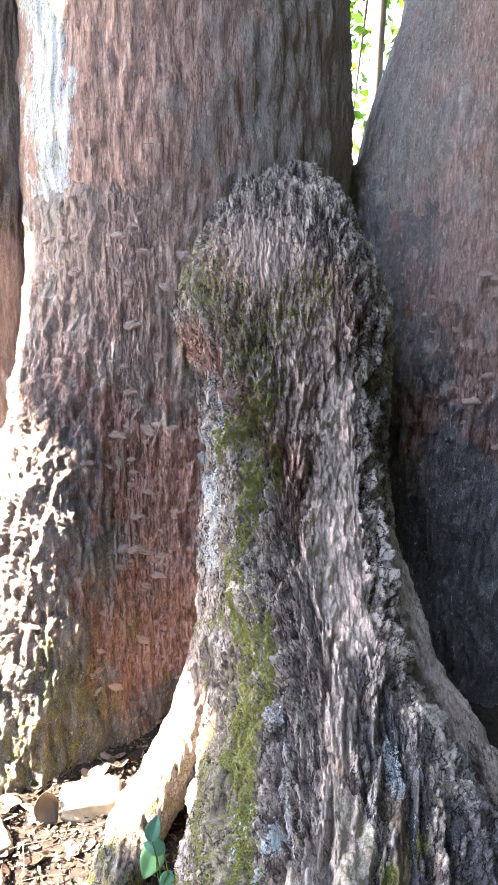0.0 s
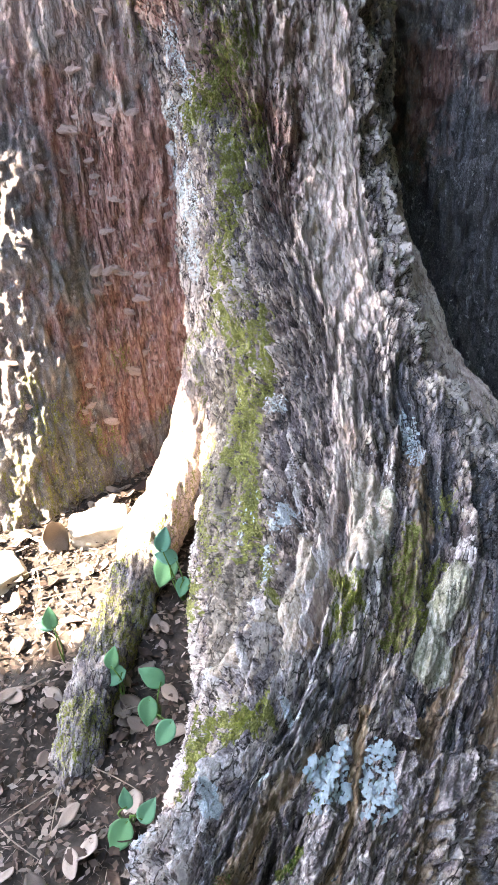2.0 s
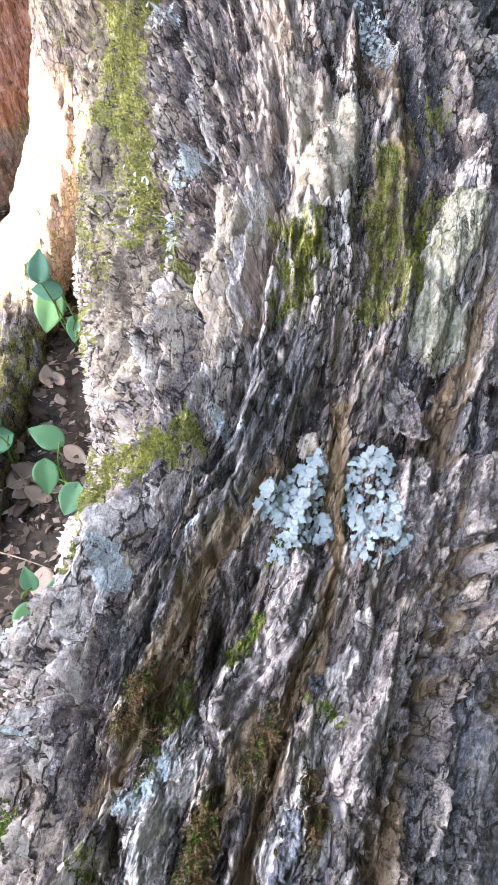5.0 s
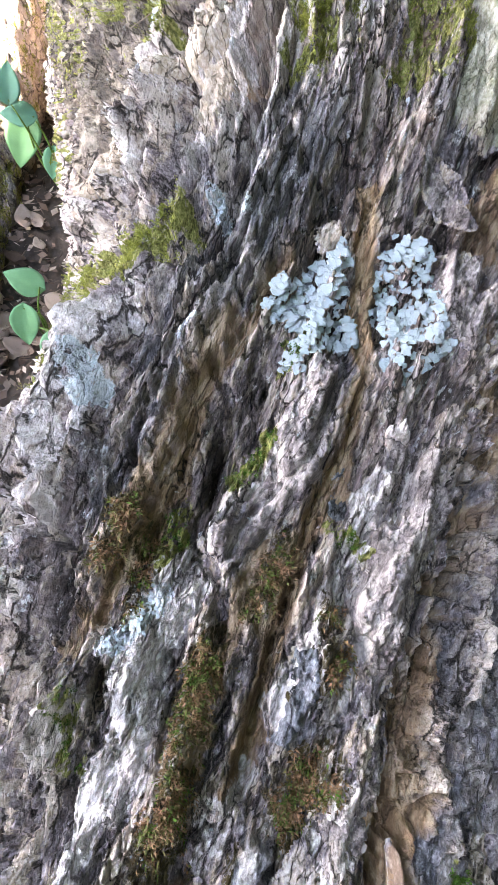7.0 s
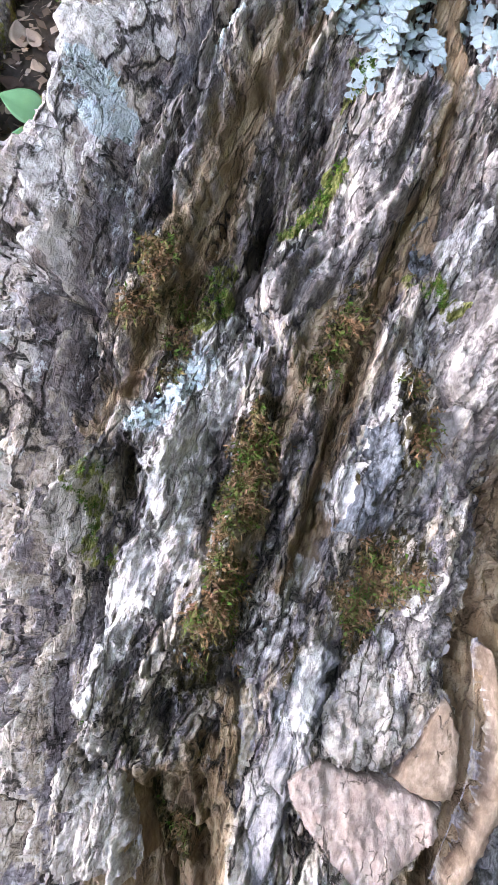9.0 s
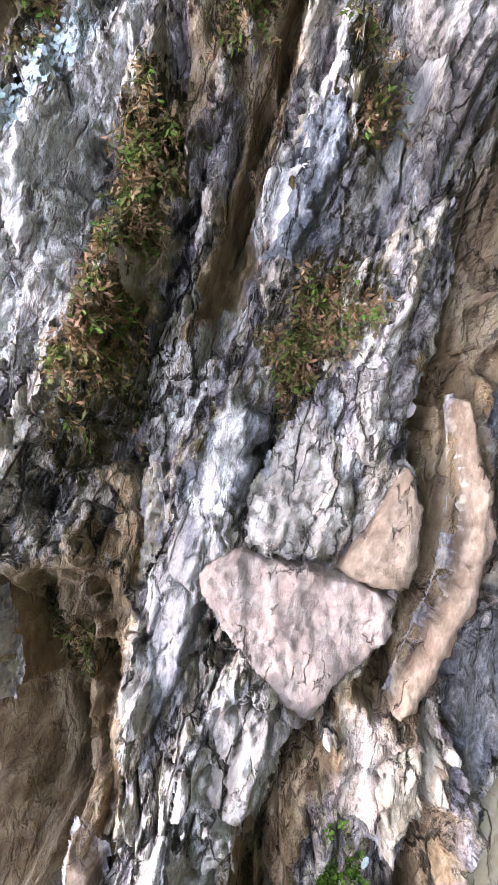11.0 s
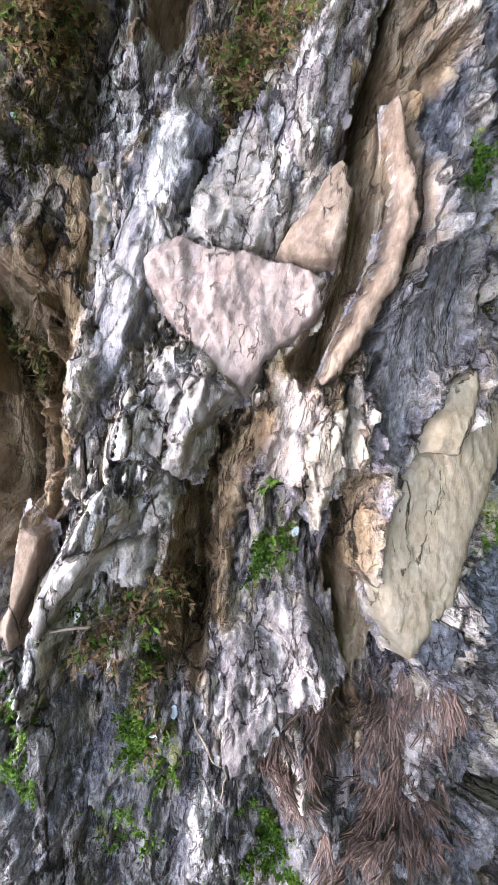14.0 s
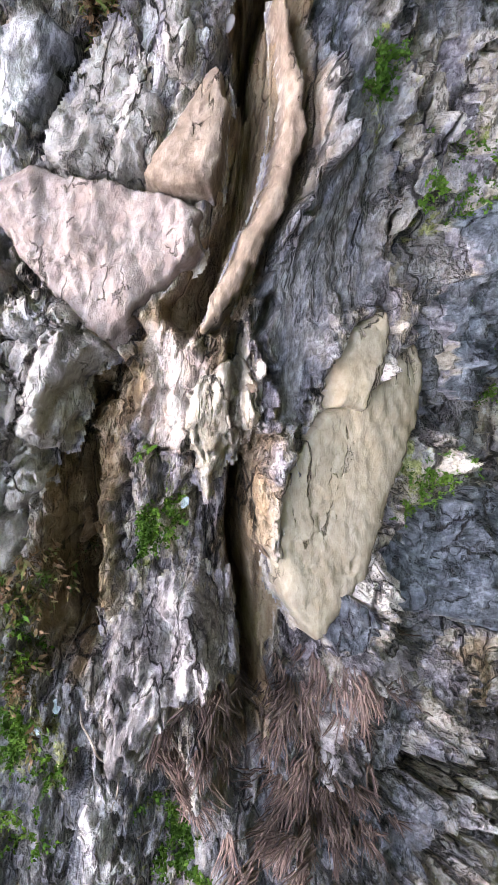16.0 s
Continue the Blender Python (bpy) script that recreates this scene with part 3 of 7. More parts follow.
stroke("relief", 0.0081, -0.012, [(0.174, 1.229), (0.187, 1.203), (0.190, 1.182), (0.212, 1.221), (0.242, 1.272), (0.278, 1.316)])
stroke("relief", 0.0065, -0.011, [(0.204, 1.179), (0.185, 1.133), (0.188, 1.071), (0.183, 1.025)])
stroke("relief", 0.0091, -0.016, [(0.193, 1.017), (0.163, 0.975), (0.127, 0.936), (0.090, 0.900), (0.077, 0.857)])
stroke("relief", 0.0058, -0.009, [(-0.044, 1.328), (-0.061, 1.266), (-0.097, 1.245)])
stroke("relief", 0.0044, -0.008, [(0.074, 1.260), (0.087, 1.214), (0.101, 1.188)])
stroke("relief", 0.0047, -0.008, [(0.168, 1.424), (0.155, 1.328), (0.135, 1.259), (0.119, 1.196)])
stroke("relief", 0.0058, -0.009, [(0.067, 1.420), (0.036, 1.344), (0.012, 1.299), (-0.009, 1.232)])
stroke("relief", 0.0050, -0.008, [(0.138, 1.636), (0.131, 1.524), (0.099, 1.432)])
stroke("relief", 0.0053, -0.008, [(0.195, 1.620), (0.171, 1.532), (0.113, 1.420), (0.075, 1.372)])
stroke("relief", 0.0052, -0.008, [(0.231, 1.520), (0.196, 1.432), (0.170, 1.324)])
stroke("relief", 0.0058, -0.008, [(0.025, 1.656), (-0.013, 1.536), (-0.008, 1.428)])
stroke("relief", 0.0130, -0.016, [(0.293, 1.608), (0.275, 1.472), (0.239, 1.360), (0.239, 1.274)])
stroke("relief", 0.0104, -0.014, [(0.353, 1.444), (0.295, 1.316), (0.237, 1.212), (0.196, 1.149)])
stroke("relief", 0.0091, -0.012, [(0.243, 1.616), (0.231, 1.480), (0.195, 1.384)])
stroke("relief", 0.0075, -0.009, [(0.147, 1.692), (0.130, 1.540), (0.103, 1.400), (0.071, 1.316)])
stroke("relief", 0.0074, -0.009, [(-0.004, 1.504), (-0.029, 1.388), (-0.045, 1.280)])
stroke("relief", 0.0105, -0.012, [(0.274, 1.864), (0.264, 1.720), (0.280, 1.636)])
stroke("relief", 0.0082, -0.009, [(0.087, 1.916), (0.107, 1.792), (0.146, 1.720)])
stroke("relief", 0.0128, -0.014, [(0.282, 1.908), (0.269, 1.776), (0.237, 1.660)])
stroke("relief", 0.0100, -0.009, [(0.039, 2.084), (0.092, 1.844), (0.061, 1.760)])
stroke("relief", 0.0166, 0.008, [(-0.005, 2.088), (0.066, 2.016), (0.115, 1.936), (0.158, 1.856)])
stroke("relief", 0.0137, 0.007, [(0.245, 2.048), (0.269, 1.908), (0.274, 1.808)])
stroke("moss", 0.0178, 1, [(-0.039, 1.235), (-0.081, 1.208), (-0.149, 1.236), (-0.211, 1.232), (-0.231, 1.158)])
stroke("moss", 0.0074, 1, [(0.025, 1.041), (0.014, 1.028), (0.002, 1.023)])
stroke("moss", 0.0055, 1, [(-0.036, 1.010), (-0.034, 0.993), (-0.050, 0.984)])
stroke("moss", 0.0059, 0.8, [(0.047, 1.083), (0.057, 1.101)])
stroke("moss", 0.0067, 0.8, [(-0.102, 0.924), (-0.109, 0.897), (-0.110, 0.882)])
stroke("moss", 0.0070, 0.7, [(-0.182, 0.953), (-0.197, 0.936)])
stroke("moss", 0.0049, 0.7, [(-0.132, 0.834), (-0.137, 0.821)])
stroke("moss", 0.0044, 0.8, [(0.051, 0.980), (0.064, 0.966)])
stroke("moss", 0.0231, 1, [(-0.130, 1.860), (-0.089, 1.696), (-0.098, 1.600)])
stroke("moss", 0.0631, 1, [(-0.851, 2.292), (-0.998, 2.196), (-1.013, 2.044)])
stroke("moss", 0.0110, 0.9, [(0.102, 1.392), (0.118, 1.364)])
stroke("moss", 0.0163, 0.8, [(0.125, 1.348), (0.100, 1.300)])
stroke("moss", 0.0180, 0.8, [(0.235, 1.476), (0.212, 1.368), (0.187, 1.296)])
stroke("moss", 0.0144, 0.8, [(0.271, 1.432), (0.213, 1.316), (0.188, 1.284)])
stroke("moss", 0.0118, 0.9, [(-0.039, 1.218), (-0.090, 1.209)])
stroke("moss", 0.0266, 1, [(-0.259, 2.336), (-0.242, 2.228), (-0.155, 2.060)])
stroke("moss", 0.0314, 1, [(-0.078, 2.136), (-0.075, 1.972), (-0.130, 1.896), (-0.139, 1.772)])
stroke("moss", 0.0177, 0.8, [(-0.076, 1.608), (-0.128, 1.600)])
stroke("moss", 0.0300, 0.9, [(-0.587, 2.256), (-0.858, 2.272)])
stroke("moss", 0.0180, 0.8, [(0.129, 1.376), (0.114, 1.316)])
stroke("moss", 0.0156, 0.8, [(0.239, 1.456), (0.201, 1.312)])
stroke("moss", 0.0157, 0.7, [(0.328, 1.556), (0.293, 1.512)])
stroke("moss", 0.0505, 0.9, [(0.024, 2.752), (-0.121, 2.660), (-0.226, 2.640)])
stroke("moss", 0.0457, 0.9, [(-0.078, 2.532), (-0.119, 2.412), (-0.205, 2.300)])
stroke("moss", 0.0346, 1, [(-0.089, 2.124), (-0.211, 2.040), (-0.158, 1.872), (-0.105, 1.696), (-0.108, 1.548)])
stroke("moss", 0.0323, 0.8, [(0.033, 2.588), (0.026, 2.492)])
stroke("moss", 0.0591, 0.7, [(-0.533, 2.992)])
stroke("moss", 0.0668, 0.6, [(0.175, 3.060), (-0.075, 2.856)])
stroke("moss", 0.0273, 0.8, [(-0.333, 2.244), (-0.459, 2.204)])
stroke("brownmoss", 0.0074, 1, [(-0.023, 0.936), (-0.037, 0.914), (-0.049, 0.894), (-0.062, 0.864), (-0.075, 0.831)])
stroke("brownmoss", 0.0080, 1, [(0.040, 0.936), (0.030, 0.920), (0.023, 0.906)])
stroke("brownmoss", 0.0108, 1, [(0.021, 0.866), (0.004, 0.852), (-0.004, 0.845)])
stroke("brownmoss", 0.0052, 1, [(-0.003, 0.836), (-0.007, 0.846)])
stroke("brownmoss", 0.0031, 1, [(-0.028, 0.837), (-0.036, 0.824)])
stroke("brownmoss", 0.0076, 1, [(-0.097, 0.771), (-0.100, 0.762)])
stroke("brownmoss", 0.0066, 1, [(-0.040, 0.912), (-0.050, 0.881), (-0.063, 0.846)])
stroke("brownmoss", 0.0078, 1, [(0.042, 0.926), (0.028, 0.908)])
stroke("brownmoss", 0.0055, 0.8, [(-0.049, 1.002), (-0.068, 0.963)])
stroke("brownmoss", 0.0065, 0.8, [(0.023, 0.981), (0.001, 0.948)])
stroke("brownmoss", 0.0061, 0.8, [(-0.055, 1.022), (-0.078, 0.990)])
stroke("moss", 0.0072, 0.6, [(-0.019, 0.704), (-0.018, 0.689), (-0.025, 0.671)])
stroke("moss", 0.0048, 0.6, [(-0.082, 0.678), (-0.089, 0.671)])
stroke("moss", 0.0088, 0.6, [(-0.074, 0.638), (-0.066, 0.624), (-0.085, 0.608), (-0.077, 0.596)])
stroke("moss", 0.0078, 0.6, [(-0.040, 0.593), (-0.037, 0.573)])
stroke("brownmoss", 0.0062, 0.6, [(-0.058, 0.689), (-0.074, 0.671)])
stroke("moss", 0.0051, 0.6, [(0.097, 0.767), (0.101, 0.761)])
stroke("moss", 0.0095, 0.6, [(0.134, 0.776), (0.149, 0.759)])
stroke("moss", 0.0065, 0.6, [(0.093, 0.806), (0.079, 0.785)])
stroke("moss", 0.0051, 0.6, [(-0.060, 0.675), (-0.073, 0.632), (-0.078, 0.600)])
stroke("tan", 0.0061, 1, [(0.039, 0.836), (0.040, 0.807), (0.038, 0.788), (0.029, 0.770), (0.016, 0.755), (0.004, 0.744), (-0.005, 0.738)])
stroke("tan", 0.0065, 1, [(0.063, 0.834), (0.059, 0.809), (0.054, 0.789)])
stroke("tan", 0.0072, 1, [(-0.075, 0.801), (-0.076, 0.776), (-0.082, 0.744), (-0.084, 0.717)])
stroke("tan", 0.0090, 1, [(-0.018, 0.728), (-0.030, 0.711), (-0.037, 0.695), (-0.044, 0.669)])
stroke("tan", 0.0073, 0.9, [(0.016, 0.740), (0.009, 0.729), (0.017, 0.689), (0.006, 0.651), (-0.004, 0.612)])
stroke("tan", 0.0061, 1, [(-0.061, 0.818), (-0.066, 0.792)])
stroke("tan", 0.0077, 0.9, [(0.113, 0.591), (0.134, 0.545)])
stroke("tan", 0.0058, 0.9, [(-0.089, 0.789), (-0.086, 0.759), (-0.090, 0.732)])
stroke("tan", 0.0042, 1, [(0.015, 0.945), (-0.000, 0.923), (-0.010, 0.900), (-0.022, 0.870), (-0.038, 0.851)])
stroke("tan", 0.0048, 1, [(0.059, 0.848), (0.046, 0.816), (0.039, 0.792)])
stroke("tan", 0.0056, 1, [(0.122, 1.206), (0.104, 1.140), (0.092, 1.106), (0.087, 1.067), (0.068, 1.025), (0.047, 1.004), (0.023, 0.956), (-0.001, 0.912), (-0.021, 0.875)])
stroke("tan", 0.0064, 0.9, [(0.057, 1.157), (0.019, 1.106), (-0.012, 1.077), (-0.030, 1.035), (-0.057, 0.992), (-0.088, 0.957)])
stroke("tan", 0.0059, 0.9, [(0.075, 0.888), (0.053, 0.842), (0.049, 0.809)])
stroke("tan", 0.0057, 0.9, [(0.124, 1.194), (0.101, 1.121), (0.088, 1.071)])
stroke("tan", 0.0092, 0.9, [(0.109, 0.923), (0.082, 0.881), (0.071, 0.852)])
stroke("red", 0.0791, 0.8, [(-0.259, 2.916), (-0.812, 2.968)])
stroke("red", 0.0421, 0.7, [(0.064, 2.636), (0.107, 2.540)])
stroke("red", 0.0329, 0.7, [(0.221, 2.920), (0.171, 2.884)])
stroke("bleach", 0.0544, 1, [(0.275, 2.752), (0.245, 2.588), (0.231, 2.424), (0.208, 2.260)])
stroke("bleach", 0.0335, 0.7, [(0.188, 2.556), (0.168, 2.424), (0.231, 2.176), (0.271, 2.124)])
stroke("bleach", 0.0182, 0.8, [(0.186, 1.628), (0.178, 1.488), (0.144, 1.412)])
stroke("bleach", 0.0163, 0.8, [(0.044, 1.480), (0.005, 1.372)])
stroke("bleach", 0.0114, 0.9, [(0.041, 1.480), (0.016, 1.396), (-0.010, 1.308)])
stroke("bleach", 0.0097, 0.9, [(-0.075, 1.380), (-0.127, 1.324)])
stroke("bleach", 0.0132, 0.6, [(0.203, 1.572), (0.175, 1.452)])
stroke("bleach", 0.0062, 0.9, [(-0.066, 0.935), (-0.066, 0.896), (-0.076, 0.878)])
stroke("bleach", 0.0047, 0.8, [(-0.131, 1.053), (-0.135, 1.028)])
stroke("bleach", 0.0032, 0.9, [(-0.013, 0.971), (-0.019, 0.947)])
stroke("bleach", 0.0095, 0.5, [(0.001, 0.815), (-0.012, 0.795)])
stroke("dark", 0.0109, 1, [(0.080, 0.830), (0.071, 0.800), (0.061, 0.770), (0.050, 0.746), (0.039, 0.722)])
stroke("dark", 0.0072, 0.8, [(-0.027, 0.828), (-0.038, 0.812)])
stroke("dark", 0.0122, 0.9, [(0.134, 0.692), (0.133, 0.650), (0.102, 0.611)])
stroke("dark", 0.0068, 0.8, [(0.051, 0.765), (0.045, 0.732)])
stroke("dark", 0.0123, 0.8, [(0.014, 1.172), (-0.023, 1.142), (-0.051, 1.107)])
stroke("dark", 0.0104, 0.7, [(-0.082, 1.062), (-0.093, 1.032)])
stroke("dark", 0.0178, 0.8, [(0.049, 1.220), (0.074, 1.238)])
stroke("dark", 0.0206, 0.8, [(0.228, 1.164), (0.196, 1.055)])
stroke("dark", 0.0139, 0.8, [(0.159, 0.884), (0.165, 0.842)])
stroke("dark", 0.0294, 0.9, [(0.227, 1.172), (0.198, 1.100)])
stroke("dark", 0.0275, 0.8, [(0.264, 1.013), (0.257, 0.941)])
stroke("dark", 0.0354, 0.8, [(0.285, 1.688), (0.414, 1.764)])
stroke("dark", 0.0907, 0.9, [(1.168, 2.452)])
stroke("dark", 0.0590, 0.7, [(0.206, 1.776), (0.295, 1.720)])
stroke("crust", 0.0080, 1, [(-0.100, 1.112), (-0.096, 1.089)])
stroke("crust", 0.0080, 1, [(-0.172, 1.086), (-0.214, 1.061)])
stroke("crust", 0.0077, 0.8, [(-0.185, 0.983), (-0.163, 0.990)])
stroke("crust", 0.0057, 1, [(0.043, 1.029), (0.056, 1.052)])
stroke("crust", 0.0055, 1, [(0.020, 0.996), (0.008, 0.993)])
stroke("crust", 0.0070, 0.9, [(-0.080, 0.942), (-0.064, 0.948), (-0.049, 0.965)])
stroke("crust", 0.0048, 1, [(-0.009, 1.118), (-0.013, 1.115)])
stroke("crust", 0.0077, 0.9, [(0.008, 1.212), (0.033, 1.188)])
stroke("crust", 0.0054, 0.8, [(0.063, 0.942), (0.081, 0.959)])
stroke("crust", 0.0144, 1, [(-0.011, 1.584), (-0.013, 1.556)])
stroke("crust", 0.0152, 1, [(-0.087, 1.500), (-0.073, 1.452)])
stroke("crust", 0.0092, 1, [(-0.105, 1.436), (-0.105, 1.428)])
stroke("crust", 0.0069, 0.9, [(0.029, 1.193), (0.031, 1.188)])
stroke("crust", 0.0118, 0.9, [(-0.172, 1.328), (-0.220, 1.352)])
stroke("crust", 0.0080, 0.9, [(-0.096, 1.095), (-0.101, 1.088)])
stroke("crust", 0.0117, 0.9, [(-0.165, 1.091), (-0.200, 1.061)])
stroke("crust", 0.0074, 0.8, [(-0.185, 0.987), (-0.188, 0.966)])
stroke("crust", 0.0347, 0.5, [(-0.235, 2.772), (-0.184, 2.728)])
stroke("crust", 0.0278, 0.5, [(-0.503, 2.692), (-0.486, 2.640)])
stroke("crust", 0.0363, 0.5, [(-0.389, 2.544), (-0.307, 2.492)])
stroke("crust", 0.0287, 0.5, [(-0.387, 2.412), (-0.374, 2.356)])
stroke("crust", 0.0202, 0.5, [(-0.209, 2.008), (-0.203, 1.992)])
stroke("crust", 0.0236, 0.5, [(-0.057, 1.908), (-0.028, 1.868)])
stroke("crust", 0.0298, 0.5, [(-0.315, 3.268)])
stroke("crust", 0.0229, 0.5, [(0.290, 1.764), (0.291, 1.644)])
stroke("crust", 0.0214, 0.5, [(-0.022, 1.596), (-0.007, 1.552)])
stroke("moss", 0.0054, 0.6, [(-0.016, 0.705), (-0.018, 0.689), (-0.026, 0.669)])
stroke("moss", 0.0069, 0.6, [(-0.074, 0.638), (-0.077, 0.609), (-0.090, 0.591)])
stroke("moss", 0.0080, 0.6, [(-0.041, 0.591), (-0.035, 0.567), (-0.052, 0.560)])
stroke("brownmoss", 0.0066, 0.6, [(-0.055, 0.690), (-0.051, 0.678), (-0.082, 0.671)])
stroke("brownmoss", 0.0056, 0.6, [(-0.071, 0.657), (-0.068, 0.638)])
stroke("dark", 0.0115, 0.7, [(-0.084, 0.653), (-0.064, 0.614), (-0.052, 0.581)])
stroke("dark", 0.0097, 0.7, [(-0.041, 0.609), (-0.027, 0.582)])
stroke("dark", 0.0112, 0.6, [(0.090, 0.809), (0.083, 0.773), (0.070, 0.744)])
stroke("moss", 0.0925, 0.35, [(-0.092, 2.660), (-0.201, 2.312), (-0.237, 1.988), (-0.125, 1.604)])
stroke("moss", 0.1050, 0.5, [(-0.323, 3.216), (-0.020, 2.920)])
stroke("bleach", 0.0701, 0.6, [(0.294, 2.788), (0.242, 2.508), (0.252, 2.260), (0.283, 2.092)])
stroke("crust", 0.0391, 0.5, [(-0.231, 2.744), (-0.309, 2.508), (-0.383, 2.372)])
# right flank darkened in colour: blackish bark, and the shade of the recess
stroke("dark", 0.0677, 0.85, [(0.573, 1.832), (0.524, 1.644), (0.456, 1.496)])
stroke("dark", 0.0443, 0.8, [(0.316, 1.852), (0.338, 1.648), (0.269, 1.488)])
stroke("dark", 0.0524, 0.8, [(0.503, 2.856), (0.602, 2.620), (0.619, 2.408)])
stroke("red", 0.0814, 0.5, [(0.171, 2.852), (0.140, 2.652), (0.098, 2.424)])
stroke("red", 0.0682, 0.4, [(-0.069, 2.992), (-0.217, 2.832)])
stroke("bleach", 0.0546, 0.5, [(0.161, 2.256), (0.203, 2.008), (0.174, 1.776)])
stroke("bleach", 0.0316, 0.45, [(0.169, 1.712), (0.119, 1.544), (0.063, 1.408)])
stroke("pale", 0.0082, 0.8, [(-0.054, 0.705), (-0.072, 0.690), (-0.091, 0.675)])
stroke("pale", 0.0072, 0.6, [(0.010, 0.831), (-0.006, 0.806), (-0.021, 0.800)])
stroke("pale", 0.0093, 0.6, [(-0.018, 0.660), (-0.011, 0.645), (-0.031, 0.633)])
stroke("pale", 0.0071, 0.6, [(-0.057, 0.602), (-0.063, 0.569)])
stroke("pale", 0.0068, 0.7, [(-0.056, 0.950), (-0.063, 0.918), (-0.074, 0.885)])
stroke("pale", 0.0056, 0.6, [(0.053, 0.894), (0.046, 0.882)])
stroke("pale", 0.0066, 0.8, [(0.030, 0.833), (0.020, 0.824), (0.004, 0.810), (-0.006, 0.795)])
stroke("pale", 0.0057, 0.6, [(-0.018, 0.866), (-0.040, 0.839), (-0.050, 0.827)])
stroke("pale", 0.0087, 0.7, [(-0.062, 1.148), (-0.100, 1.124), (-0.130, 1.073), (-0.138, 1.034), (-0.161, 0.995)])
stroke("pale", 0.0074, 0.7, [(0.063, 1.076), (0.033, 1.032), (0.006, 1.002), (-0.013, 0.989)])
stroke("pale", 0.0078, 0.7, [(0.097, 1.023), (0.071, 0.990), (0.044, 0.945), (0.000, 0.894)])
stroke("pale", 0.0087, 0.7, [(0.119, 1.097), (0.139, 1.077), (0.155, 1.091)])
stroke("pale", 0.0108, 0.7, [(0.013, 1.436), (-0.000, 1.348), (-0.011, 1.295)])
stroke("pale", 0.0092, 0.8, [(-0.033, 0.966), (-0.063, 0.935), (-0.072, 0.878), (-0.108, 0.852)])
stroke("pale", 0.0088, 0.6, [(0.068, 1.275), (0.050, 1.227), (0.014, 1.205)])
stroke("pale", 0.0085, 0.7, [(-0.045, 0.978), (-0.027, 0.984), (-0.020, 0.963)])
stroke("pale", 0.0084, 0.6, [(-0.100, 1.280), (-0.057, 1.388)])
stroke("relief", 0.0087, 0.006, [(-0.062, 1.148), (-0.100, 1.124), (-0.130, 1.073), (-0.138, 1.034), (-0.161, 0.995)])
stroke("relief", 0.0081, 0.006, [(0.063, 1.076), (0.033, 1.032), (0.006, 1.002), (-0.013, 0.989)])
stroke("relief", 0.0078, 0.006, [(0.097, 1.023), (0.071, 0.990), (0.044, 0.945), (0.000, 0.894)])
stroke("relief", 0.0088, 0.005, [(0.068, 1.275), (0.050, 1.227), (0.014, 1.205)])
stroke("relief", 0.0094, 0.006, [(-0.100, 1.280), (-0.057, 1.388)])
stroke("relief", 0.0099, 0.006, [(0.013, 1.436), (-0.000, 1.348), (-0.011, 1.295)])
stroke("relief", 0.0035, -0.009, [(-0.013, 1.139), (-0.045, 1.080), (-0.076, 1.047)])
stroke("relief", 0.0038, -0.009, [(0.073, 1.203), (0.043, 1.164), (0.018, 1.116)])
stroke("relief", 0.0031, -0.008, [(0.111, 1.067), (0.106, 1.022), (0.084, 0.977)])
stroke("relief", 0.0031, -0.008, [(0.042, 0.978), (0.006, 0.927), (-0.023, 0.870)])
stroke("moss", 0.0188, 1, [(-0.027, 1.196), (-0.106, 1.194), (-0.166, 1.148), (-0.184, 1.116)])
stroke("moss", 0.0580, 0.9, [(-0.963, 2.200), (-0.986, 2.116), (-0.390, 1.636)])
stroke("moss", 0.0119, 0.8, [(-0.049, 1.488), (-0.031, 1.396)])
stroke("pale", 0.0125, 0.6, [(0.051, 1.464), (0.014, 1.336), (-0.011, 1.232)])
stroke("pale", 0.0129, 0.6, [(0.182, 1.516), (0.174, 1.408), (0.152, 1.332)])
stroke("pale", 0.0156, 0.6, [(0.012, 1.772), (0.020, 1.564)])
stroke("pale", 0.0150, 0.6, [(0.283, 1.392), (0.245, 1.304), (0.212, 1.254)])
stroke("relief", 0.0125, 0.009, [(0.051, 1.464), (0.014, 1.336), (-0.011, 1.232)])
stroke("relief", 0.0168, 0.009, [(0.002, 1.992), (0.086, 1.828), (0.117, 1.692)])
stroke("relief", 0.0129, 0.009, [(0.182, 1.516), (0.174, 1.408), (0.152, 1.332)])
stroke("relief", 0.0133, 0.009, [(0.341, 1.576), (0.330, 1.456), (0.274, 1.356)])
stroke("relief", 0.0095, -0.012, [(0.120, 1.528), (0.120, 1.372), (0.084, 1.286)])
stroke("relief", 0.0100, -0.012, [(0.253, 1.608), (0.241, 1.464), (0.193, 1.308)])
stroke("bleach", 0.0563, 1, [(0.287, 2.804), (0.273, 2.552), (0.267, 2.292), (0.248, 2.028)])
stroke("moss", 0.0490, 0.5, [(-0.011, 2.780), (-0.073, 2.508), (-0.149, 2.244), (-0.143, 1.956)])
stroke("crust", 0.0190, 0.5, [(-0.198, 2.744), (-0.274, 2.576), (-0.372, 2.400)])
stroke("tan", 0.0069, 1, [(0.013, 0.689), (0.011, 0.669), (0.007, 0.642), (-0.000, 0.615)])
stroke("relief", 0.0050, -0.012, [(0.013, 0.686), (0.011, 0.669), (0.007, 0.642), (-0.000, 0.615)])
stroke("tan", 0.0064, 1, [(-0.032, 0.725), (-0.034, 0.704), (-0.046, 0.684)])
stroke("relief", 0.0041, -0.01, [(-0.013, 0.740), (-0.023, 0.729), (-0.034, 0.719)])
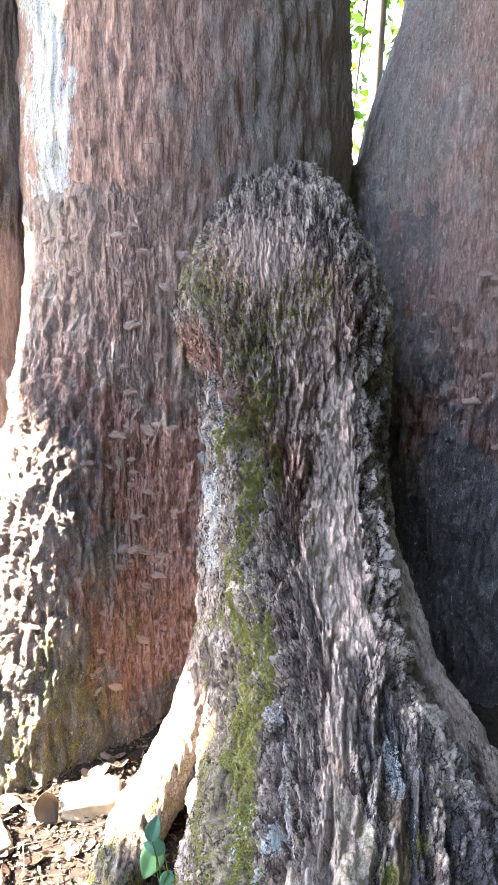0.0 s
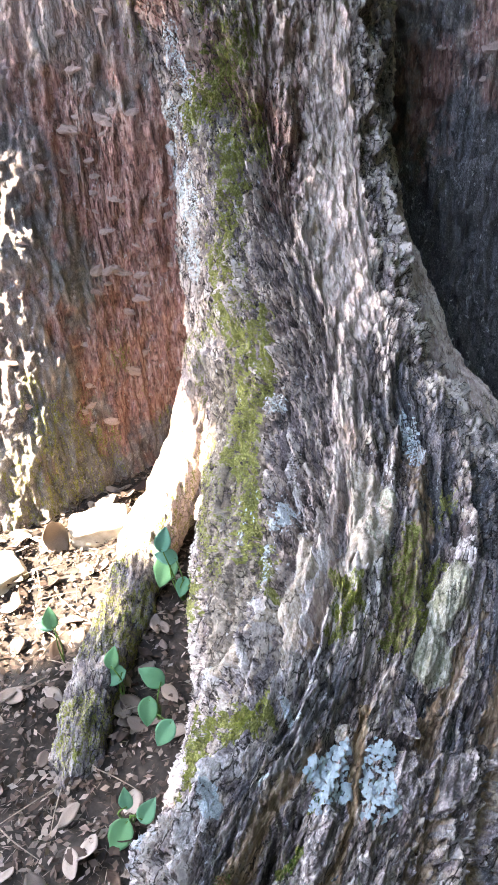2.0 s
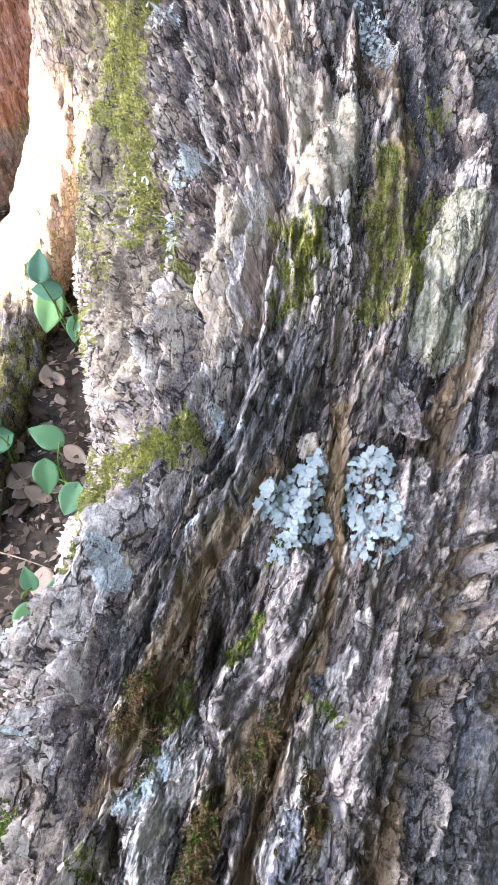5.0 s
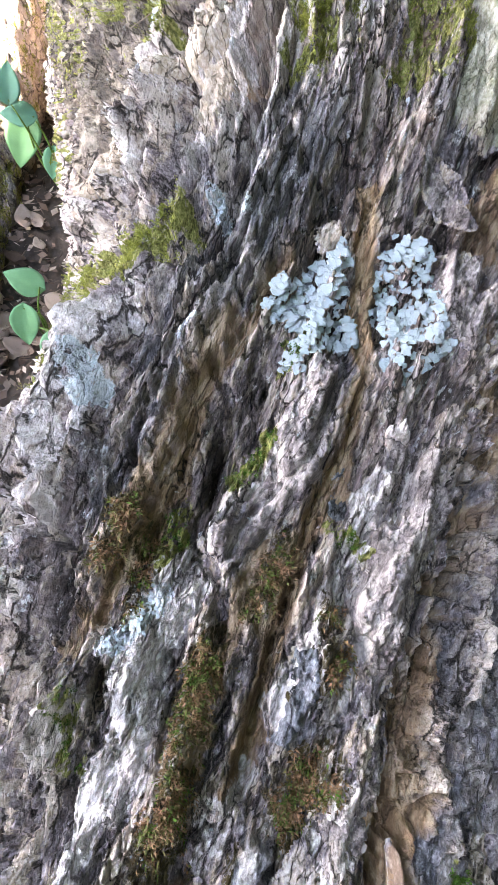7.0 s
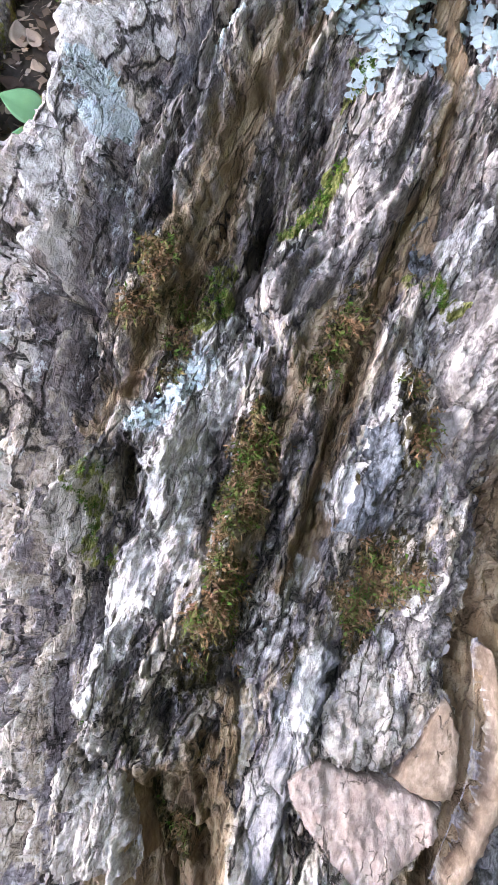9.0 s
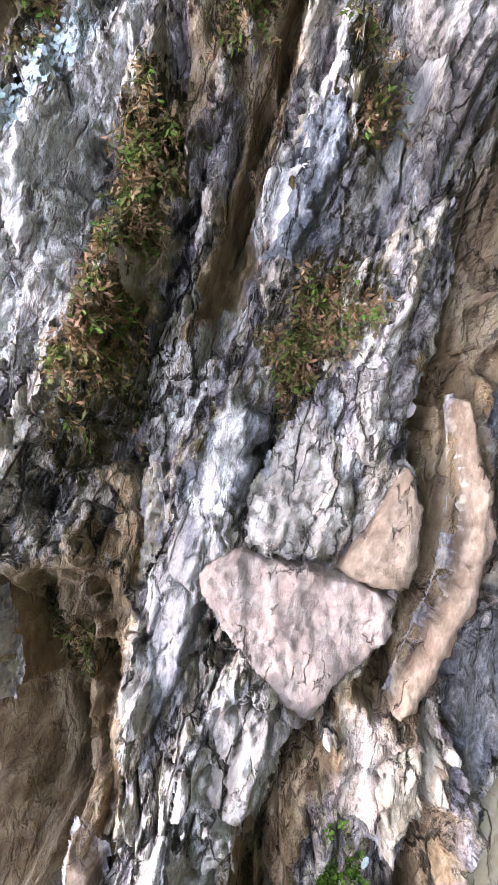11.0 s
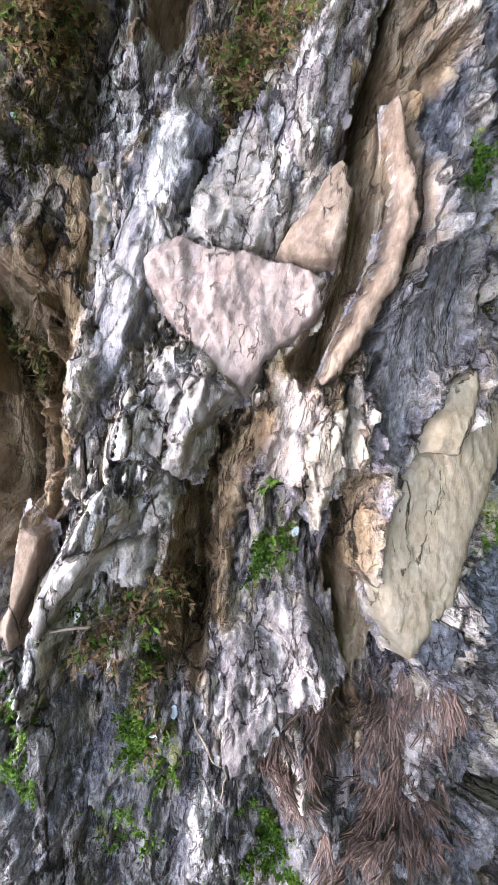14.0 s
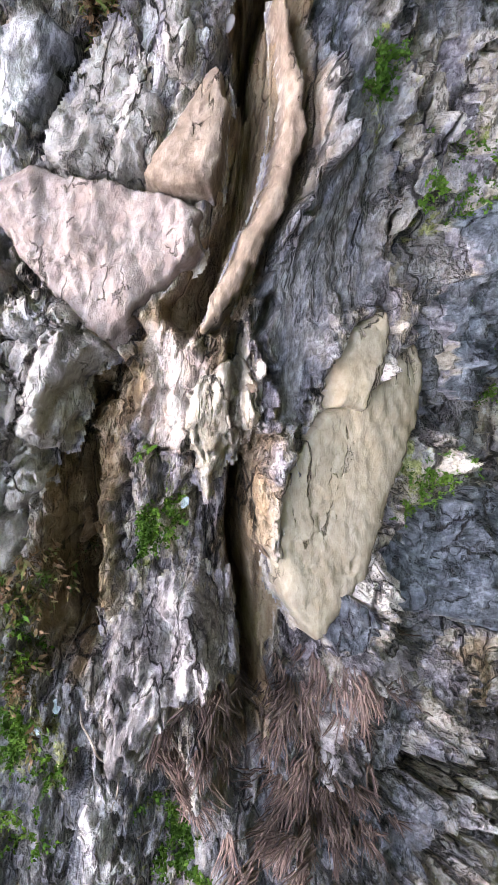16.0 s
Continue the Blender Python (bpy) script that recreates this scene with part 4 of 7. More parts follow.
stroke("dark", 0.0142, 0.7, [(0.077, 1.263), (0.060, 1.217), (0.039, 1.188)])
stroke("dark", 0.0138, 0.7, [(-0.028, 1.101), (-0.056, 1.046), (-0.084, 1.014)])
stroke("dark", 0.0126, 0.7, [(0.091, 1.103), (0.059, 1.061), (0.042, 1.041)])
stroke("dark", 0.0148, 0.8, [(0.154, 0.995), (0.121, 0.933), (0.100, 0.878)])
stroke("dark", 0.0160, 0.6, [(0.177, 1.263), (0.192, 1.224), (0.197, 1.197)])
stroke("dark", 0.0200, 0.7, [(0.330, 1.384), (0.307, 1.230), (0.268, 1.100)])
stroke("dark", 0.0157, 0.6, [(0.106, 1.268), (0.083, 1.209), (0.052, 1.170)])
stroke("dark", 0.0067, 0.7, [(0.014, 0.903), (0.005, 0.890), (-0.004, 0.881)])
stroke("dark", 0.0083, 0.6, [(-0.022, 0.836), (-0.020, 0.815), (-0.025, 0.803)])
# left flank darkened in colour, to stand for the shade of a groove
stroke("dark", 0.0117, 0.9, [(-0.116, 0.648), (-0.122, 0.617), (-0.140, 0.582)])
stroke("moss", 0.0076, 0.6, [(-0.112, 0.653), (-0.116, 0.621)])
stroke("relief", 0.0060, -0.014, [(-0.021, 0.734), (-0.032, 0.725), (-0.042, 0.704), (-0.049, 0.680), (-0.054, 0.653)])
stroke("tan", 0.0083, 1, [(-0.021, 0.734), (-0.032, 0.725), (-0.042, 0.704), (-0.049, 0.680), (-0.054, 0.653)])
stroke("relief", 0.0056, -0.008, [(0.013, 0.689), (0.011, 0.669), (0.007, 0.642), (-0.000, 0.615)])
stroke("pale", 0.0077, 0.9, [(-0.037, 0.746), (-0.051, 0.722), (-0.066, 0.701), (-0.078, 0.686)])
stroke("bleach", 0.0779, 1, [(0.247, 2.780), (0.235, 2.576), (0.232, 2.372), (0.229, 2.116)])
stroke("bleach", 0.0269, 0.6, [(0.135, 1.676), (0.112, 1.484), (0.059, 1.352)])
stroke("crust", 0.0213, 0.5, [(-0.245, 2.816), (-0.352, 2.676), (-0.510, 2.476)])
stroke("crust", 0.0148, 0.5, [(-0.087, 1.696), (-0.136, 1.584)])
stroke("pale", 0.0201, 0.6, [(0.059, 1.436), (0.024, 1.320)])
stroke("pale", 0.0198, 0.6, [(0.319, 1.452), (0.257, 1.299)])
stroke("moss", 0.0074, 0.6, [(0.123, 0.786), (0.147, 0.771), (0.131, 0.762)])
stroke("moss", 0.0063, 0.6, [(0.154, 0.726), (0.146, 0.695)])
stroke("relief", 0.0088, -0.016, [(-0.091, 0.792), (-0.092, 0.756), (-0.100, 0.722), (-0.112, 0.687)])
stroke("dark", 0.0069, 0.8, [(0.044, 0.761), (0.034, 0.728)])
stroke("dark", 0.0071, 0.7, [(0.032, 0.911), (0.024, 0.894), (0.029, 0.879)])
stroke("dark", 0.0117, 0.8, [(0.103, 0.762), (0.107, 0.723), (0.086, 0.689)])
stroke("dark", 0.0095, 0.8, [(-0.099, 0.639), (-0.103, 0.608), (-0.125, 0.575)])
stroke("dark", 0.0077, 0.7, [(-0.061, 0.621), (-0.054, 0.584), (-0.038, 0.575)])
stroke("dark", 0.0090, 0.7, [(0.084, 0.560), (0.076, 0.513)])
stroke("relief", 0.0028, -0.012, [(0.037, 0.741), (0.028, 0.732), (0.033, 0.720)])
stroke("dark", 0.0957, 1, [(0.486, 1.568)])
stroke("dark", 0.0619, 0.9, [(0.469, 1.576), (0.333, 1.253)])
stroke("dark", 0.0097, 0.9, [(-0.114, 0.638), (-0.117, 0.611), (-0.132, 0.576)])
stroke("dark", 0.0095, 0.8, [(-0.127, 0.761), (-0.127, 0.729)])
stroke("pale", 0.0077, 0.7, [(-0.126, 0.795), (-0.121, 0.776)])
stroke("brownmoss", 0.0068, 1, [(-0.100, 0.777), (-0.099, 0.767)])
stroke("pale", 0.0083, 0.6, [(-0.025, 0.828), (-0.033, 0.807)])
stroke("pale", 0.0054, 0.8, [(0.018, 0.840), (0.020, 0.824)])
stroke("pale", 0.0061, 0.6, [(-0.044, 0.854), (-0.046, 0.836)])
stroke("pale", 0.0062, 0.6, [(0.025, 0.843), (0.016, 0.831)])
plate("pink", 0.0110, [(-0.042, 0.785), (-0.038, 0.788), (-0.028, 0.791), (-0.007, 0.780), (0.006, 0.774), (0.014, 0.768), (0.011, 0.759), (0.001, 0.752), (-0.008, 0.747), (-0.017, 0.738), (-0.024, 0.746), (-0.031, 0.756), (-0.038, 0.768)])
plate("white", 0.0090, [(-0.027, 0.798), (-0.013, 0.815), (0.000, 0.830), (0.006, 0.819), (0.008, 0.800), (0.001, 0.786), (-0.005, 0.782), (-0.020, 0.789), (-0.026, 0.792)])
plate("grey", 0.0070, [(0.004, 0.833), (0.012, 0.842), (0.026, 0.836), (0.023, 0.822), (0.015, 0.809), (0.006, 0.819)])
plate("tan", 0.0150, [(0.000, 0.780), (0.014, 0.794), (0.027, 0.807), (0.030, 0.797), (0.027, 0.788), (0.020, 0.771), (0.008, 0.774)])
plate("white", 0.0100, [(-0.043, 0.747), (-0.027, 0.747), (-0.020, 0.737), (-0.029, 0.729), (-0.038, 0.713), (-0.046, 0.719), (-0.051, 0.728)])
plate("white", 0.0090, [(-0.064, 0.708), (-0.046, 0.717), (-0.046, 0.704), (-0.056, 0.698), (-0.065, 0.699)])
plate("white", 0.0100, [(-0.092, 0.690), (-0.080, 0.698), (-0.066, 0.699), (-0.056, 0.696), (-0.059, 0.684), (-0.067, 0.678), (-0.074, 0.687), (-0.090, 0.677)])
plate("cream", 0.0090, [(-0.001, 0.722), (0.009, 0.725), (0.023, 0.728), (0.026, 0.716), (0.020, 0.708), (0.014, 0.704), (-0.001, 0.690), (-0.004, 0.695), (-0.001, 0.710)])
plate("yellow", 0.0070, [(0.023, 0.675), (0.029, 0.692), (0.049, 0.704), (0.072, 0.713), (0.093, 0.722), (0.094, 0.710), (0.082, 0.689), (0.066, 0.672), (0.056, 0.657), (0.044, 0.648), (0.031, 0.641), (0.022, 0.656)])
plate("yellow", 0.0080, [(0.056, 0.719), (0.067, 0.729), (0.080, 0.734), (0.078, 0.723), (0.063, 0.705), (0.052, 0.708)])
plate("grey", 0.0090, [(-0.043, 0.659), (-0.026, 0.663), (-0.011, 0.666), (0.001, 0.662), (-0.000, 0.644), (-0.013, 0.638), (-0.026, 0.639), (-0.038, 0.624), (-0.045, 0.624)])
plate("grey", 0.0070, [(0.047, 0.626), (0.065, 0.629), (0.082, 0.618), (0.085, 0.597), (0.074, 0.594), (0.059, 0.614)])
plate("dark", 0.0080, [(0.092, 0.666), (0.118, 0.668), (0.146, 0.653), (0.146, 0.617), (0.125, 0.599), (0.095, 0.623), (0.066, 0.639), (0.067, 0.654)])
plate("dark", 0.0070, [(0.110, 0.756), (0.141, 0.771), (0.154, 0.756), (0.163, 0.705), (0.113, 0.701), (0.104, 0.729)])
plate("grey", 0.0070, [(0.028, 0.611), (0.045, 0.614), (0.046, 0.593), (0.038, 0.575), (0.025, 0.587)])
plate("dark", 0.0070, [(0.041, 0.659), (0.052, 0.644), (0.051, 0.630), (0.036, 0.632), (0.033, 0.647)])
plate("dark", 0.0050, [(0.003, 0.900), (0.017, 0.920), (0.029, 0.921), (0.024, 0.899), (0.013, 0.884), (0.005, 0.876), (-0.004, 0.881)])
plate("grey", 0.0060, [(0.030, 0.839), (0.037, 0.851), (0.047, 0.869), (0.055, 0.875), (0.059, 0.867), (0.046, 0.849), (0.036, 0.830), (0.029, 0.824)])
plate("grey", 0.0070, [(0.053, 0.909), (0.064, 0.929), (0.072, 0.930), (0.077, 0.920), (0.064, 0.899), (0.054, 0.887), (0.044, 0.876), (0.046, 0.891)])
plate("white", 0.0090, [(-0.155, 0.777), (-0.134, 0.797), (-0.109, 0.797), (-0.109, 0.779), (-0.115, 0.759), (-0.127, 0.765), (-0.143, 0.761), (-0.159, 0.759)])
plate("white", 0.0080, [(-0.126, 0.824), (-0.116, 0.822), (-0.112, 0.809), (-0.125, 0.804)])
plate("grey", 0.0070, [(-0.021, 0.989), (-0.002, 0.996), (0.015, 1.004), (0.031, 0.998), (0.019, 0.984), (0.002, 0.978), (-0.008, 0.966), (-0.018, 0.950), (-0.019, 0.956), (-0.015, 0.969), (-0.021, 0.980)])
plate("grey", 0.0090, [(0.064, 1.080), (0.073, 1.070), (0.062, 1.037), (0.047, 1.008), (0.024, 0.992), (0.024, 1.022), (0.036, 1.056)])
plate("grey", 0.0070, [(0.032, 1.005), (0.018, 0.990), (0.001, 0.983), (-0.010, 0.978), (-0.018, 0.984), (-0.002, 1.002), (0.021, 1.019)])
plate("grey", 0.0070, [(0.068, 0.977), (0.085, 0.980), (0.087, 0.951), (0.079, 0.926), (0.062, 0.912), (0.049, 0.930), (0.057, 0.956)])
plate("dark", 0.0050, [(0.065, 1.001), (0.065, 1.016), (0.045, 0.986), (0.057, 0.987)])
plate("grey", 0.0070, [(-0.175, 0.845), (-0.159, 0.843), (-0.170, 0.827), (-0.192, 0.818), (-0.199, 0.828)])
plate("grey", 0.0060, [(-0.266, 1.032), (-0.183, 0.995), (-0.153, 0.992), (-0.178, 0.969), (-0.220, 0.971)])
plate("grey", 0.0060, [(-0.152, 1.019), (-0.126, 1.016), (-0.147, 0.990), (-0.167, 0.995)])
plate("cream", 0.0070, [(0.086, 1.184), (0.099, 1.182), (0.096, 1.163), (0.085, 1.167)])
plate("pale", 0.0110, [(0.222, 1.298), (0.241, 1.352), (0.297, 1.420), (0.320, 1.412), (0.284, 1.332), (0.241, 1.293), (0.255, 1.278), (0.237, 1.235), (0.210, 1.224), (0.194, 1.250), (0.208, 1.283)])
plate("grey", 0.0090, [(0.169, 1.232), (0.184, 1.206), (0.182, 1.166), (0.166, 1.175), (0.162, 1.206)])
plate("cream", 0.0080, [(0.045, 1.492), (0.069, 1.420), (0.033, 1.376), (0.020, 1.312), (-0.017, 1.283), (-0.016, 1.324), (0.019, 1.384), (0.012, 1.452)])
plate("cream", 0.0080, [(-0.049, 1.388), (-0.022, 1.356), (-0.078, 1.332), (-0.109, 1.308), (-0.174, 1.296), (-0.211, 1.360), (-0.133, 1.360), (-0.089, 1.364)])
plate("grey", 0.0080, [(0.111, 1.536), (0.139, 1.520), (0.120, 1.460), (0.097, 1.456)])
plate("pale", 0.0070, [(0.207, 1.572), (0.226, 1.552), (0.199, 1.464), (0.169, 1.432), (0.167, 1.488)])
plate("cream", 0.0070, [(0.169, 1.540), (0.160, 1.460), (0.133, 1.412), (0.112, 1.416), (0.139, 1.480)])
plate("grey", 0.0080, [(0.249, 1.202), (0.209, 1.137), (0.183, 1.113), (0.181, 1.071), (0.207, 1.077)])
plate("grey", 0.0080, [(0.148, 1.139), (0.174, 1.143), (0.174, 1.097), (0.160, 1.070), (0.141, 1.085)])
plate("grey", 0.0070, [(0.087, 1.026), (0.115, 1.013), (0.119, 0.977), (0.089, 0.938), (0.069, 0.918), (0.057, 0.927), (0.078, 0.959), (0.090, 0.992)])
plate("grey", 0.0080, [(0.218, 1.139), (0.251, 1.137), (0.236, 1.077), (0.217, 1.098)])
plate("cream", 0.0060, [(0.157, 1.644), (0.207, 1.596), (0.220, 1.524), (0.181, 1.424), (0.149, 1.400), (0.145, 1.492)])
plate("cream", 0.0080, [(0.013, 1.516), (0.056, 1.472), (0.031, 1.376), (-0.008, 1.290), (-0.020, 1.360), (0.008, 1.428)])
plate("grey", 0.0080, [(0.314, 1.412), (0.372, 1.424), (0.330, 1.312), (0.263, 1.208), (0.253, 1.223), (0.300, 1.312)])
plate("white", 0.0070, [(-0.022, 0.804), (-0.015, 0.812), (-0.012, 0.801), (-0.017, 0.795), (-0.024, 0.797)])
plate("white", 0.0070, [(0.016, 0.833), (0.023, 0.837), (0.024, 0.827), (0.019, 0.810), (0.011, 0.810)])
plate("cream", 0.0060, [(-0.054, 0.816), (-0.051, 0.822), (-0.053, 0.806), (-0.059, 0.791), (-0.060, 0.791)])
plate("tan", 0.0140, [(0.018, 0.722), (0.021, 0.723), (0.025, 0.720), (0.025, 0.717), (0.022, 0.716), (0.018, 0.719)])
plate("tan", 0.0130, [(0.019, 0.714), (0.023, 0.714), (0.024, 0.711), (0.023, 0.710), (0.020, 0.710)])
plate("cream", 0.0120, [(0.011, 0.713), (0.015, 0.713), (0.016, 0.711), (0.014, 0.708), (0.012, 0.708)])


field("tan", .021, .008, .8, [(0.042, 0.836), (0.034, 0.812), (0.029, 0.789), (0.022, 0.770), (0.010, 0.758), (0.002, 0.745), (0.002, 0.736), (0.015, 0.732), (0.026, 0.742), (0.038, 0.754), (0.054, 0.770), (0.062, 0.792), (0.067, 0.818), (0.081, 0.832), (0.090, 0.842), (0.064, 0.844)])
field("tan", .014, .006, .6, [(-0.021, 0.732), (-0.011, 0.732), (-0.012, 0.719), (-0.022, 0.708), (-0.036, 0.698), (-0.038, 0.679), (-0.043, 0.659), (-0.058, 0.650), (-0.058, 0.666), (-0.053, 0.690), (-0.047, 0.706), (-0.036, 0.716)])
field("tan", .014, .005, .6, [(0.021, 0.710), (0.030, 0.704), (0.019, 0.691), (0.017, 0.678), (0.024, 0.666), (0.027, 0.645), (0.018, 0.632), (0.006, 0.625), (-0.005, 0.610), (-0.016, 0.600), (-0.004, 0.634), (0.004, 0.652), (0.004, 0.672), (0.005, 0.686), (0.015, 0.698)])
field("tan", .024, .016, .85, [(-0.083, 0.797), (-0.071, 0.790), (-0.066, 0.776), (-0.070, 0.756), (-0.076, 0.739), (-0.078, 0.721), (-0.085, 0.706), (-0.100, 0.698), (-0.123, 0.689), (-0.119, 0.745), (-0.102, 0.788)])
# hole: sunk and also coloured dark, adding to its shade
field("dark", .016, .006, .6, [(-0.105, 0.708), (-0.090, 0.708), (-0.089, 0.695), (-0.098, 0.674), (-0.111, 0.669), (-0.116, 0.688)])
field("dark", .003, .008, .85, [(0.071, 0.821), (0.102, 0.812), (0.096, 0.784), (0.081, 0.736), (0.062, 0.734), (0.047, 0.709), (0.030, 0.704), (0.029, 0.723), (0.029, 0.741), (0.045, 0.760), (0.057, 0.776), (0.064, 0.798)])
field("lilac", .001, .006, .85, [(-0.038, 0.816), (-0.016, 0.824), (-0.013, 0.816), (-0.026, 0.802), (-0.042, 0.787), (-0.044, 0.773), (-0.044, 0.762), (-0.058, 0.754), (-0.068, 0.752), (-0.064, 0.780), (-0.052, 0.806)])
field("lilac", .001, .006, .8, [(-0.017, 0.838), (-0.003, 0.828), (-0.010, 0.820), (-0.022, 0.815), (-0.034, 0.807), (-0.044, 0.792), (-0.056, 0.794), (-0.039, 0.818), (-0.031, 0.827)])
field("dark", .002, .005, .85, [(0.002, 0.904), (0.019, 0.910), (0.020, 0.899), (0.024, 0.881), (0.016, 0.876), (0.003, 0.878), (-0.002, 0.892)])
field("lilac", .001, .006, .8, [(0.038, 0.919), (0.059, 0.925), (0.050, 0.903), (0.040, 0.888), (0.031, 0.883), (0.036, 0.899)])
field("bleach", .003, .005, .8, [(-0.006, 0.740), (0.009, 0.728), (0.002, 0.716), (-0.007, 0.705), (-0.017, 0.712), (-0.010, 0.729)])
plate("tan", .0150, [(0.052, 0.822), (0.054, 0.812), (0.054, 0.792), (0.050, 0.778), (0.044, 0.766), (0.036, 0.758), (0.028, 0.748), (0.016, 0.739), (0.008, 0.736), (0.013, 0.745), (0.024, 0.756), (0.032, 0.764), (0.041, 0.775), (0.047, 0.792), (0.050, 0.810)])
stroke("relief", .0030, -.012, [(0.055, 0.778), (0.050, 0.766), (0.040, 0.755), (0.030, 0.745)])
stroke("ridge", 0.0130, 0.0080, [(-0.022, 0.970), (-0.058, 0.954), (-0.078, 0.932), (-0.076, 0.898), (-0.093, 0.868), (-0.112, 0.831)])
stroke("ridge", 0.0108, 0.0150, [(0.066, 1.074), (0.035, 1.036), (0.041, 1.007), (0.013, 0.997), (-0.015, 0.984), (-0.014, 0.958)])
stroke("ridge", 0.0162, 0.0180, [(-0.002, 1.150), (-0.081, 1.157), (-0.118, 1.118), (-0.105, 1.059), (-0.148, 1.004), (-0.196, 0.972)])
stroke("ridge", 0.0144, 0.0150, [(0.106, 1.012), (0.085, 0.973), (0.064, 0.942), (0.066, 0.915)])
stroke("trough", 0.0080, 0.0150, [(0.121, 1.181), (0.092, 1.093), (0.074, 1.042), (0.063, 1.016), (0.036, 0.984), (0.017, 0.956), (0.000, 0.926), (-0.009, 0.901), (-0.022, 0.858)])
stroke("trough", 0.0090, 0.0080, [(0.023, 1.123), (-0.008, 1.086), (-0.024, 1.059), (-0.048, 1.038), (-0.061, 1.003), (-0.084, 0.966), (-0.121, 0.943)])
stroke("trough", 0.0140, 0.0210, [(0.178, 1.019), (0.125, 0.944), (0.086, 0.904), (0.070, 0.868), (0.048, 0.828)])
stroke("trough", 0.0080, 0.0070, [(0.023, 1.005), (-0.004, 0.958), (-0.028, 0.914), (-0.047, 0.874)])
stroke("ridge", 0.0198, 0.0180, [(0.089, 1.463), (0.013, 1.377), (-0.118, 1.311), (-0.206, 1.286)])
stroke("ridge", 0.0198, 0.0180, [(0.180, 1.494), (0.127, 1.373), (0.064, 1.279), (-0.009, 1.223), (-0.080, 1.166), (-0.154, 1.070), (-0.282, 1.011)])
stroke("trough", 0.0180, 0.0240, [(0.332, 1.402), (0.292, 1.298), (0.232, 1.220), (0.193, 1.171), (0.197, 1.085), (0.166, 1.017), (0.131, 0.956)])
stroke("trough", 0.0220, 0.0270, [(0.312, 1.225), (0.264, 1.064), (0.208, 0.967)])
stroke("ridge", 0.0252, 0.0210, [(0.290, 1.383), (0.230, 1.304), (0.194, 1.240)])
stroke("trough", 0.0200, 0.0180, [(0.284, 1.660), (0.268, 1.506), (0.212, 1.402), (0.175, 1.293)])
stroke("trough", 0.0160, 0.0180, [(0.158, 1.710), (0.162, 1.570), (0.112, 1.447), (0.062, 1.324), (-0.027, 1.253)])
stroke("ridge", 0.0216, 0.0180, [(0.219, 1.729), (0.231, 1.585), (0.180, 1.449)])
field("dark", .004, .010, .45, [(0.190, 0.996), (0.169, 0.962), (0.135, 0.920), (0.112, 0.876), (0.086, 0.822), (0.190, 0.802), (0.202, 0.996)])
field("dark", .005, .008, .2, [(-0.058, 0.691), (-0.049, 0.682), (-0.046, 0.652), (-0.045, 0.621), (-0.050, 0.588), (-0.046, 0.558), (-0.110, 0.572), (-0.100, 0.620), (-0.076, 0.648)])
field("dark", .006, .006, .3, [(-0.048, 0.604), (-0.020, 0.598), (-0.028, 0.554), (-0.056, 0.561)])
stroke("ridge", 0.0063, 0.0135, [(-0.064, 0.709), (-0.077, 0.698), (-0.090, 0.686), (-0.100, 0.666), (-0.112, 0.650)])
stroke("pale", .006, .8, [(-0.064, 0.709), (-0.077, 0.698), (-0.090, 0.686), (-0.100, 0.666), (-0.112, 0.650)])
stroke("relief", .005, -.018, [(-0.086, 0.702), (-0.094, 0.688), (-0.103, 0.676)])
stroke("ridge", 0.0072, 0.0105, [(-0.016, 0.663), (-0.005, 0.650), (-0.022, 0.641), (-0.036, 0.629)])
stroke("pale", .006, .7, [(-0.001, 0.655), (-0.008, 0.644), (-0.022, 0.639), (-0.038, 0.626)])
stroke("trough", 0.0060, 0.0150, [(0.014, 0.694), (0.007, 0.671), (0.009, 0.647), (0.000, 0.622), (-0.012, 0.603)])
stroke("moss", .030, .7, [(-0.430, 1.998), (-0.299, 1.758), (-0.255, 1.591)])
stroke("moss", .022, .8, [(-0.114, 1.713), (-0.113, 1.602), (-0.079, 1.472)])
stroke("moss", .014, .8, [(-0.249, 1.295), (-0.233, 1.199), (-0.218, 1.137)])
stroke("moss", .016, .8, [(0.105, 1.405), (0.110, 1.322)])
stroke("moss", .018, .8, [(0.220, 1.452), (0.200, 1.360), (0.172, 1.286)])
stroke("lilac", .012, .8, [(0.110, 1.253), (0.064, 1.204), (0.032, 1.162), (0.001, 1.122)])
stroke("pale", .008, .9, [(0.089, 1.446), (0.044, 1.378), (0.004, 1.329), (-0.012, 1.303)])
stroke("bleach", .008, .9, [(0.089, 1.446), (0.044, 1.378), (0.004, 1.329), (-0.012, 1.303)])
stroke("bleach", .007, .9, [(-0.052, 1.386), (-0.101, 1.348), (-0.161, 1.321)])
stroke("pale", .008, .8, [(-0.044, 1.161), (-0.092, 1.140), (-0.110, 1.108)])
stroke("pale", .008, .8, [(-0.101, 1.072), (-0.136, 1.040), (-0.167, 1.001), (-0.201, 0.974)])
stroke("pale", .008, .9, [(-0.062, 0.959), (-0.075, 0.932), (-0.072, 0.898), (-0.088, 0.878)])
stroke("lilac", .010, .7, [(0.062, 1.068), (0.040, 1.040), (0.028, 1.012), (-0.009, 0.986)])
stroke("lilac", .012, .7, [(0.126, 0.995), (0.098, 0.964), (0.067, 0.929)])
stroke("pale", .006, .7, [(0.116, 0.968), (0.090, 0.945), (0.068, 0.919)])
stroke("dark", .008, .8, [(0.101, 1.300), (0.044, 1.208), (0.014, 1.155)])
stroke("brownmoss", .007, .9, [(-0.031, 0.937), (-0.042, 0.902), (-0.057, 0.867)])
